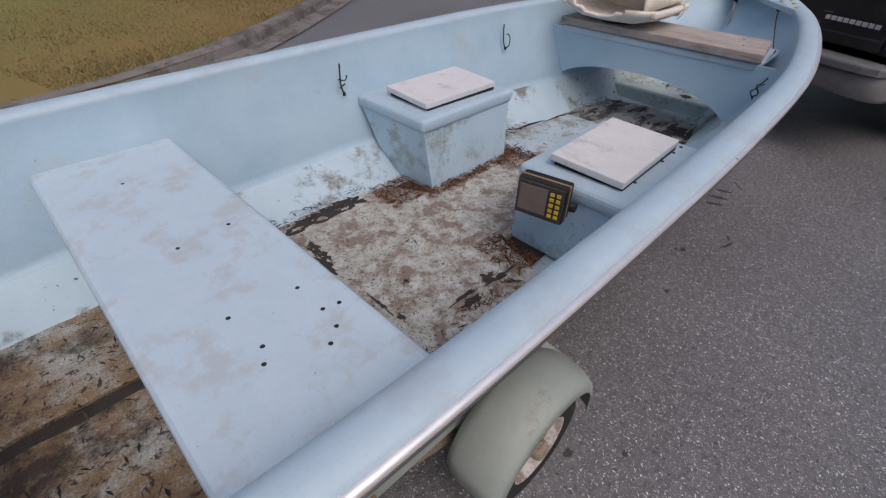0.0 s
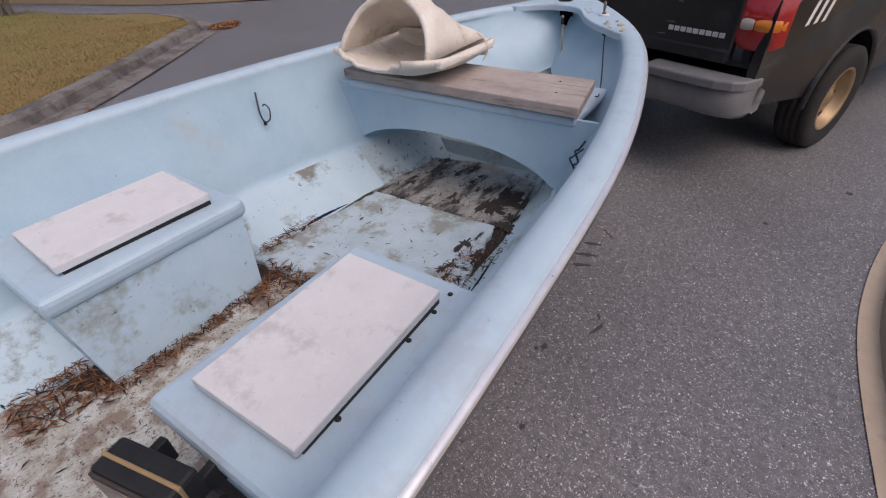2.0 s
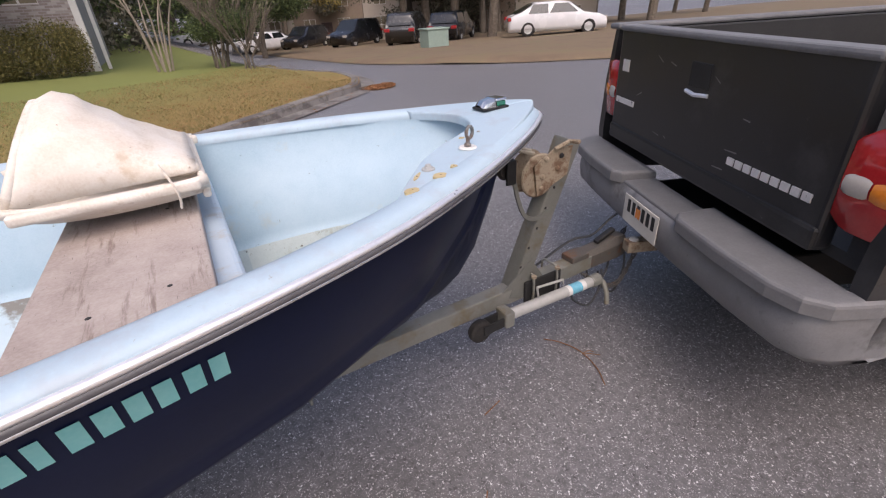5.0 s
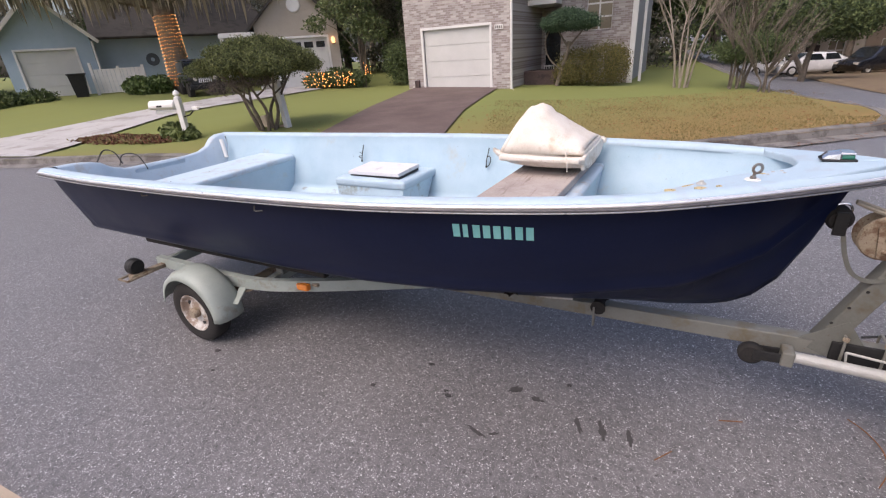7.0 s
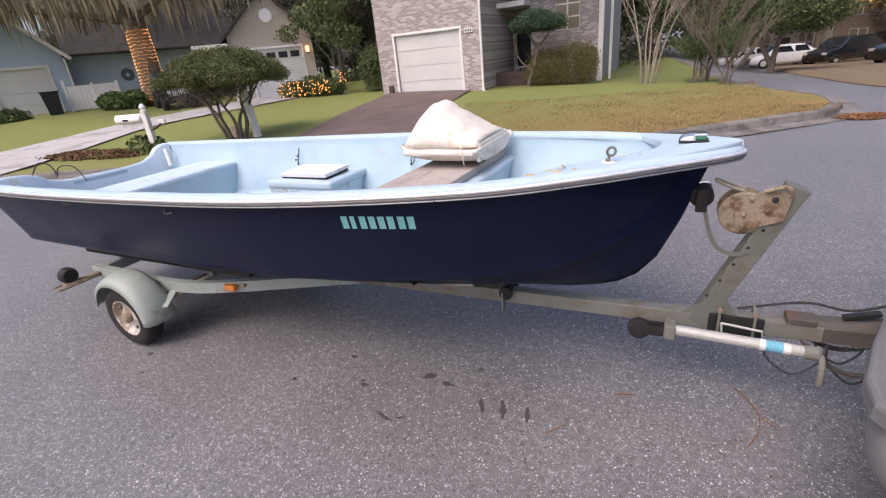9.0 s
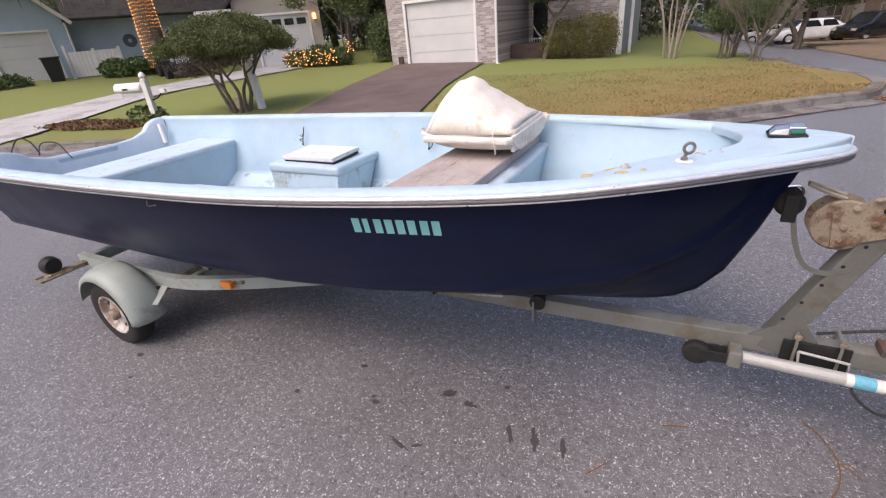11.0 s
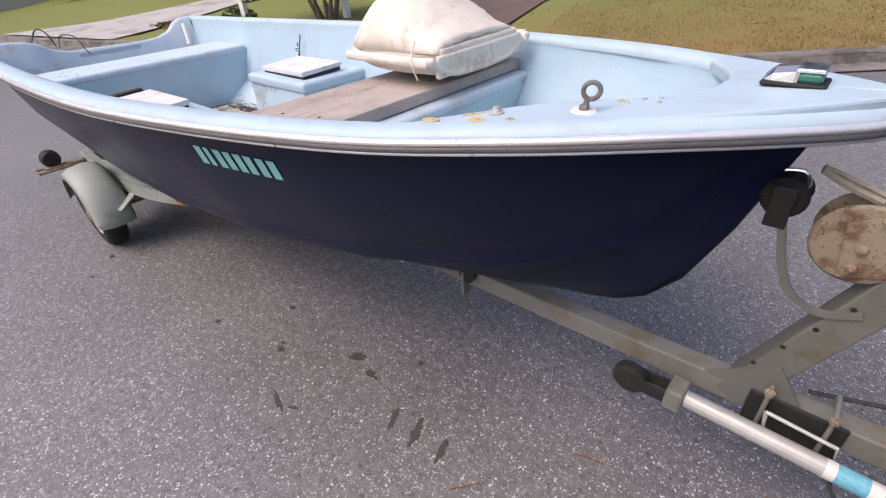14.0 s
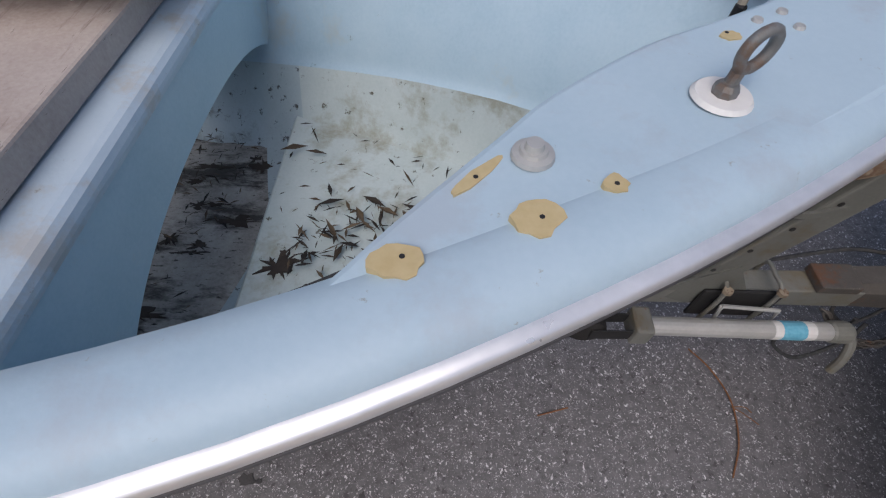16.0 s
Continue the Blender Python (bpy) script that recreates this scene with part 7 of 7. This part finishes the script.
leaves([(0, 0, 0.03, 1.7, 0.45, 0.06), (-0.9, 0.1, 0.04, 0.7, 0.4, 0.06)], 4200, 0.11, 11, name="leaf_cover", material=mat("red_leaf", [(0.12, 0.05, 0.03), (0.24, 0.11, 0.06), (0.20, 0.17, 0.07)], 0.9, island=0.8), parent=bed)
shrub("grass_tuft", "grassy green tuft at the mailbox post", pose(-7.95, 4.75, land(-7.95, 4.75) + 0.06) @ Matrix.Scale(0.85, 4), [(0, 0, 0.22, 0.55, 0.35, 0.25), (0.4, -0.1, 0.18, 0.3, 0.3, 0.2)], 1600, 0.22, mat("tuft_leaf", [(0.09, 0.12, 0.035), (0.16, 0.19, 0.06)], 0.7, island=0.6), 12)


def bulbs(pts, size, seed, parent):
    g = np.random.default_rng(seed)
    v, f = [], []
    for p in pts:
        s = size * (0.7 + 0.6 * g.random())
        i = len(v)
        v += [(p[0] + s, p[1], p[2]), (p[0] - s, p[1], p[2]), (p[0], p[1] + s, p[2]), (p[0], p[1] - s, p[2]), (p[0], p[1], p[2] + s), (p[0], p[1], p[2] - s)]
        f += [(i + a, i + b, i + c) for a, b, c in ((0, 2, 4), (2, 1, 4), (1, 3, 4), (3, 0, 4), (2, 0, 5), (1, 2, 5), (3, 1, 5), (0, 3, 5))]
    me = bpy.data.meshes.new("bulbs")
    me.from_pydata(v, [], f)
    me.materials.append(GLOW)
    ob = new("bulbs", me)
    ob.parent = parent
    return tagged(ob, kind="stuff")


g = np.random.default_rng(5)
net = thing("string_lights", "net of warm string lights over the shrub bed", "lights", pose(-11.6, 15.1, land(-11.6, 15.1) + 0.1, 0, 0, 20))
bulbs([(x, -0.42 - 0.1 * g.random(), 0.12 + 0.62 * g.random()) for x in g.uniform(-1.3, 1.0, 95)] + [(1.5 + 0.3 * g.random(), -0.3, 0.5 + 0.5 * g.random()) for _ in range(12)], 0.022, 2, net)

# big oak wrapped in lights, with moss
oak = thing("live_oak", "large live oak with hanging moss and a light-wrapped trunk", "tree", pose(-19.45, 13.05, land(-19.45, 13.05)))
part("trunk", tube(smooth_line([(0, 0, -0.2), (0.05, 0, 1.5), (0, 0, 3.2), (0.1, 0, 4.4)], 5), 0.54, 18, r2=0.41), BARK, oak)
limbs(oak, [([(0.1, 0, 3.9), (-2.5, -1.8, 4.5), (-5.5, -3.5, 5.0), (-8, -6, 5.3)], 0.3, 0.12), ([(0.1, 0, 4.0), (3, 1, 5.4), (6, 2, 6.5)], 0.28, 0.1), ([(0.1, 0, 4.0), (1, -3, 5.6), (2, -6, 6.2)], 0.26, 0.1), ([(0, 0, 4.2), (-1, 3, 6), (-2, 6, 7)], 0.26, 0.1)], BARK)
oc = [(rng.uniform(-9, 6), rng.uniform(-6, 6), rng.uniform(5.2, 8.5), rng.uniform(1.0, 2.0), rng.uniform(1.0, 2.0), rng.uniform(0.5, 0.9)) for _ in range(30)]
leaves(oc, 26000, 0.14, 13, material=DULL, parent=oak)
mv, mf = [], []
for _ in range(1500):
    x, y = g.uniform(-9, 6), g.uniform(-6.5, 4)
    z = 5.0 + 0.05 * abs(x) + g.uniform(-0.6, 0.9)
    L, w, a = g.uniform(0.4, 1.7), g.uniform(0.03, 0.10), g.uniform(0, 3.1416)
    i = len(mv)
    dx, dy = w * math.cos(a), w * math.sin(a)
    mv += [(x - dx, y - dy, z), (x + dx, y + dy, z), (x + dx * 0.8 + 0.03, y + dy * 0.8, z - L * 0.55), (x - dx * 0.7, y - dy * 0.7, z - L * 0.5), (x + 0.02, y, z - L)]
    mf += [(i, i + 1, i + 2, i + 3), (i + 3, i + 2, i + 4)]
me = bpy.data.meshes.new("moss")
me.from_pydata(mv, [], mf)
me.materials.append(MOSS)
ob = new("moss", me)
ob.parent = oak
tagged(ob, "grey-green hanging moss", kind="stuff")
tl = thing("string_lights", "spiral of warm string lights round the oak trunk", "lights", pose(-19.45, 13.05, land(-19.45, 13.05)))
pts = []
for k in range(640):
    z = 0.3 + 3.2 * k / 640
    a = k * 0.2113
    rr = 0.54 - 0.13 * z / 4.4 + 0.03
    pts.append((rr * math.cos(a), rr * math.sin(a), z + 0.02 * math.sin(k * 1.7)))
bulbs(pts, 0.017, 3, tl)


def wood_tree(seed, leaf, h, bare=False):
    t = thing("tree", "tall dull-green woodland tree behind the houses", "tree", pose(0, 0, -50), "woodland trees")
    r = random.Random(seed)
    part("trunk", tube(smooth_line([(0, 0, -1), (0.2, 0.1, h * 0.3), (-0.1, 0, h * 0.6), (0.1, 0, h * 0.9)], 4), 0.28, 9, r2=0.07), BARK, t)
    cl = []
    for k in range(11):
        a, z = r.uniform(0, 6.28), h * r.uniform(0.25, 0.8)
        L = h * r.uniform(0.12, 0.26)
        e = (L * math.cos(a), L * math.sin(a), z + L * 0.5)
        part("limb", tube(smooth_line([(0, 0, z), (e[0] * 0.5, e[1] * 0.5, z + L * 0.15), e], 3), 0.09, 6, r2=0.025), BARK, t)
        for _ in range(3):
            cl.append((e[0] + r.uniform(-1, 1), e[1] + r.uniform(-1, 1), e[2] + r.uniform(-0.8, 1.0), r.uniform(0.7, 1.5), r.uniform(0.7, 1.5), r.uniform(0.5, 1.0)))
    leaves(cl, 9000, 0.24, seed, material=leaf, parent=t, shell=0.3)
    return t


protos = [wood_tree(31, DULL, 10), wood_tree(32, LEAF, 9), wood_tree(33, DULL, 12), wood_tree(34, YELLOW, 8)]
r = random.Random(77)
spots = []
for k in range(46):
    a = radians(-62 + 118 * k / 45)
    d = r.uniform(36, 60)
    spots.append((3 - d * math.sin(-a) * 1.0, -2 + d * math.cos(a), r.randrange(3)))
spots += [(-2, 30, 0), (1.5, 33, 1), (4.0, 38, 2), (6.5, 44, 0), (9, 56, 1), (13, 60, 2), (16, 52, 3), (12.5, 44, 3), (18, 44, 3), (21, 36, 0), (24, 30, 2), (-9, 27, 1), (-17, 25, 0), (-22, 24, 2), (-31, 18, 1), (-33, 10, 0), (-34, 3, 2), (-32, -4, 1), (-11, 22, 2), (19, 22, 3)]
for k, (x, y, i) in enumerate(spots):
    sc = r.uniform(0.8, 1.25)
    base = protos[i]
    m = pose(x, y, min(land(x, y), 0.9) if abs(x) < 70 and y < 70 else -2, 0, 0, r.uniform(0, 360)) @ Matrix.Diagonal((sc, sc, sc, 1))
    if k < 4:
        protos[k].matrix_basis = pose(x, y, land(x, y), 0, 0, 40 * k)
    else:
        c = copy_thing(base, m)
        c.scale = (sc, sc, sc)
# dense undergrowth that closes the view under the crowns
for k, (x, y, w) in enumerate(((-3.5, 27, 6), (3, 31, 5), (-12, 27, 6), (-20, 28, 6), (9.5, 62, 7), (17, 56, 7), (-34, 20, 6), (-36, 8, 6), (26, 34, 7), (-30, -6, 6))):
    shrub("thicket", "dense dark thicket under the trees", pose(x, y, land(x, y)), [(r.uniform(-w, w), r.uniform(-1.5, 1.5), r.uniform(0.5, 3.6), r.uniform(1, 2), r.uniform(1, 2), r.uniform(0.8, 1.5)) for _ in range(16)], 5200, 0.26, LEAF if k % 2 else DULL, 50 + k)

# ---- parked cars ----


def car(name, label, at, paint, L=4.6, W=1.8, H=1.45, suv=False):
    c = thing(name, label, "car", at, "parked cars")
    hood = 0.62 * H if not suv else 0.58 * H
    roof = [(-0.47, hood * 0.98), (-0.44, hood * 1.05), (-0.36 if not suv else -0.45, H * 0.86 if suv else H * 0.72), (-0.22 if not suv else -0.40, H * 0.98), (0.02, H), (0.12, H * 0.96), (0.26, hood * 1.06), (0.42, hood * 0.94), (0.49, hood * 0.78)]
    secs = []
    for u, z in [(-0.5, hood * 0.75)] + roof + [(0.5, hood * 0.6)]:
        x = u * L
        cab = max(0.0, min(1.0, (z - hood) / (H - hood)))
        w = W / 2 * (1 - 0.10 * max(0, abs(u) - 0.38) / 0.12)
        secs.append([(x, -w * 0.94, 0.22), (x, -w, 0.42), (x, -w * 0.985, min(z, hood) * 0.97), (x, -w * (0.96 - 0.20 * cab), z - 0.02), (x, -w * (0.75 - 0.12 * cab), z), (x, w * (0.75 - 0.12 * cab), z), (x, w * (0.96 - 0.20 * cab), z - 0.02), (x, w * 0.985, min(z, hood) * 0.97), (x, w, 0.42), (x, w * 0.94, 0.22)])
    bm = loft(secs)
    bmesh.ops.holes_fill(bm, edges=bm.edges)
    bmesh.ops.recalc_face_normals(bm, faces=bm.faces)
    body = part("body", bm, paint, c, smooth=True)
    for s in (-1, 1):
        for a, b, t in ((-0.30 if not suv else -0.40, -0.10, 0), (-0.085, 0.10, 1)):
            y0, y1 = W / 2 * 0.955 * s, W / 2 * 0.80 * s
            part("side_window", mesh_of([(a * L, y0, hood * 1.08), (b * L + (0.10 * L if t else 0), y0, hood * 1.08), (b * L, y1, H * 0.93), (a * L + 0.05 * L, y1, H * 0.93)], [(0, 1, 2, 3)]), GLASS, body)
        part("tail_light", box(-0.502 * L, -0.47 * L, min(W * 0.30 * s, W * 0.475 * s), max(W * 0.30 * s, W * 0.475 * s), hood * 0.78, hood * 0.95, 0.02), RED, c)
        part("headlight", box(0.47 * L, 0.495 * L, min(W * 0.28 * s, W * 0.45 * s), max(W * 0.28 * s, W * 0.45 * s), hood * 0.66, hood * 0.82, 0.02), CLEAR, c)
        for x in (-0.30, 0.31):
            m = Matrix.Translation((x * L, W * 0.44 * s, 0.33)) @ pose(0, 0, 0, -90 * s, 0, 0)
            wheel = part("wheel", lathe([(0, -0.09), (0.28, -0.09), (0.33, -0.06), (0.33, 0.08), (0.28, 0.11), (0.20, 0.11), (0.20, 0.09)], 24, m), RUBBER, c)
            part("rim", lathe([(0.20, 0.10), (0.17, 0.07), (0.06, 0.08), (0, 0.085)], 20, m), ZINC, wheel)
    part("rear_window", mesh_of([(-0.455 * L if suv else -0.425 * L, -W * 0.36, hood * 1.10), (-0.455 * L if suv else -0.425 * L, W * 0.36, hood * 1.10), (-0.405 * L if suv else -0.245 * L, W * 0.30, H * 0.96), (-0.405 * L if suv else -0.245 * L, -W * 0.30, H * 0.96)], [(0, 1, 2, 3)]), GLASS, body)
    part("windscreen", mesh_of([(0.262 * L, -W * 0.40, hood * 1.09), (0.262 * L, W * 0.40, hood * 1.09), (0.128 * L, W * 0.31, H * 0.965), (0.128 * L, -W * 0.31, H * 0.965)], [(0, 1, 2, 3)]), GLASS, body)
    return c


CARWHITE = mat("white_car_paint", [(0.62, 0.62, 0.63), (0.68, 0.68, 0.69)], 0.25, 0, 2, 2, 0, coat=0.6)
CARDARK = mat("dark_car_paint", [(0.012, 0.014, 0.02), (0.02, 0.022, 0.028)], 0.25, 0, 2, 2, 0, coat=0.6)
CARGREY = mat("charcoal_car_paint", [(0.03, 0.032, 0.036), (0.045, 0.047, 0.05)], 0.25, 0, 2, 2, 0, coat=0.6)


def parked(name, label, x, y, yaw, paint, **k):
    return car(name, label, pose(x, y, land(x, y) + 0.1, 0, 0, yaw), paint, **k)


parked("sedan", "white sedan parked on the verge", 19.3, 17.2, -30, CARWHITE)
parked("suv", "dark sport utility vehicle seen from behind", 15.6, 25.5, 50, CARGREY, H=1.7, suv=True)
parked("suv", "charcoal hatchback with red tail lights", 17.9, 24.3, 42, CARDARK, H=1.55, suv=True, L=4.3)
parked("suv", "dark blue sport utility vehicle", 14.8, 32.4, 215, CARDARK, H=1.7, suv=True)
parked("suv", "black sport utility vehicle beside a drive", 13.3, 40.0, 218, CARDARK, H=1.65, suv=True)
parked("sedan", "white sedan parked far down the side street", 9.9, 40.0, 195, CARWHITE)
parked("sedan", "silver sedan half hidden by bare shrubs", 7.9, 42.4, 200, CARWHITE)
parked("sedan", "pale sedan behind bare shrubs", 5.4, 37.4, 200, CARWHITE)


def jeep():
    c = thing("off_roader", "dark off-road vehicle with a slatted grille", "car", pose(-16.6, 12.0, land(-16.6, 12.0) - 0.02, 0, 0, -25) @ Matrix.Scale(0.86, 4), "parked cars")
    part("body", box(-1.9, 1.0, -0.75, 0.75, 0.55, 1.15, 0.06), CARGREY, c)
    part("cab", box(-1.8, 0.1, -0.70, 0.70, 1.15, 1.80, 0.08), GLASS, c)
    part("roof", box(-1.85, 0.15, -0.72, 0.72, 1.78, 1.88, 0.05), CARGREY, c)
    g = part("grille", box(1.0, 1.06, -0.62, 0.62, 0.70, 1.15, 0.03), CARGREY, c)
    for k in range(7):
        part("slat", box(1.055, 1.07, -0.30 + k * 0.09, -0.25 + k * 0.09, 0.76, 1.10, 0.004), ALU, g)
    # pale aluminium colour stands in for the sheen on the dark bonnet
    part("hood", box(0.0, 1.05, -0.60, 0.60, 1.14, 1.22, 0.03), ALU, c, "charcoal bonnet, its pale reflection put into the colour")
    part("bumper", box(1.05, 1.25, -0.80, 0.80, 0.45, 0.65, 0.02), BLACK, c)
    for s in (-1, 1):
        part("headlight", lathe([(0, 0.03), (0.09, 0.02), (0.10, 0)], 16, Matrix.Translation((1.06, 0.45 * s, 0.95)) @ pose(0, 0, 0, 0, 90, 0)), CLEAR, c)
        part("mudguard", box(0.2, 1.15, min(0.58 * s, 0.88 * s), max(0.58 * s, 0.88 * s), 0.85, 0.95, 0.03), BLACK, c)
        for x in (-1.3, 0.7):
            part("wheel", lathe([(0, -0.12), (0.36, -0.12), (0.39, -0.08), (0.39, 0.1), (0.34, 0.13), (0.2, 0.11), (0, 0.1)], 24, Matrix.Translation((x, 0.72 * s, 0.39)) @ pose(0, 0, 0, -90 * s, 0, 0)), RUBBER, c)


jeep()
ub = thing("utility_box", "pale green utility box on the verge", "box", pose(12.9, 17.6, land(12.9, 17.6) + 0.1))
part("cabinet", box(-0.5, 0.5, -0.4, 0.4, 0, 0.7, 0.03), mat("pale_green_metal", [(0.25, 0.33, 0.28), (0.3, 0.38, 0.33)], 0.5), ub)
part("lid", box(-0.54, 0.54, -0.44, 0.44, 0.7, 0.76, 0.02), mat("pale_green_metal", [(0.25, 0.33, 0.28)], 0.5), ub)
pile = thing("leaf_pile", "heap of orange leaves and twigs at the kerb", "leaves", pose(6.15, 7.85, 0.02) @ Matrix.Scale(0.62, 4))
leaves([(0, 0, 0.03, 0.5, 0.28, 0.06), (0.3, 0.1, 0.04, 0.3, 0.2, 0.06)], 900, 0.09, 61, name="leaf_cover", material=NEEDLES, parent=pile)
part("stick", tube(smooth_line([(-0.6, 0.25, 0.03), (-0.2, 0.3, 0.06), (0.35, 0.45, 0.04)], 4), 0.02, 6), BARK, pile)

# ---- grass near the street ----
g = np.random.default_rng(9)
bv, bf = [], []
fx = [p.x for p in FRONT]
fy = [p.y for p in FRONT]
n = 0
while n < 52000:
    x = g.uniform(-4, 6.0)
    y0 = float(np.interp(x, fx, fy)) + 0.16
    y = y0 + g.random() ** 1.6 * 7
    if y > 9 and x > 5.4 or (-4.6 + (y - 4.1) * -0.36 < x < -0.1 - (y - 4.3) * 0.32):
        continue
    n += 1
    z = land(x, y) + 0.10
    h, w, a = g.uniform(0.015, 0.05), g.uniform(0.004, 0.009), g.uniform(0, 6.28)
    i = len(bv)
    lx, ly = g.normal(0, 0.03, 2)
    bv += [(x - w * math.cos(a), y - w * math.sin(a), z), (x + w * math.cos(a), y + w * math.sin(a), z), (x + lx, y + ly, z + h)]
    bf.append((i, i + 1, i + 2))
me = bpy.data.meshes.new("grass")
me.from_pydata(bv, [], bf)
me.materials.append(GRASS)
tagged(new("grass", me), "short dry tan grass blades", "grass", kind="stuff")
q = []
rr = random.Random(15)
for _ in range(700):
    x = rr.uniform(-6, 6)
    y = float(np.interp(x, fx, fy)) + rr.uniform(0.0, 6)
    L = rr.uniform(0.04, 0.09)
    q.append(((x, y, land(x, y) + 0.135), L, L * 0.4, rr.uniform(0, 6.28), rr.uniform(-0.2, 0.2)))
for _ in range(160):
    x = rr.uniform(-5, 6)
    y = float(np.interp(x, fx, fy)) - rr.uniform(0.0, 0.5)
    L = rr.uniform(0.04, 0.09)
    q.append(((x, y, 0.02), L, L * 0.3, rr.uniform(0, 6.28), rr.uniform(-0.2, 0.2)))
solo("fallen_leaves", scatter(q, rr), NEEDLES, "scattered dry leaves on the lawn and gutter", "leaves", kind="stuff")
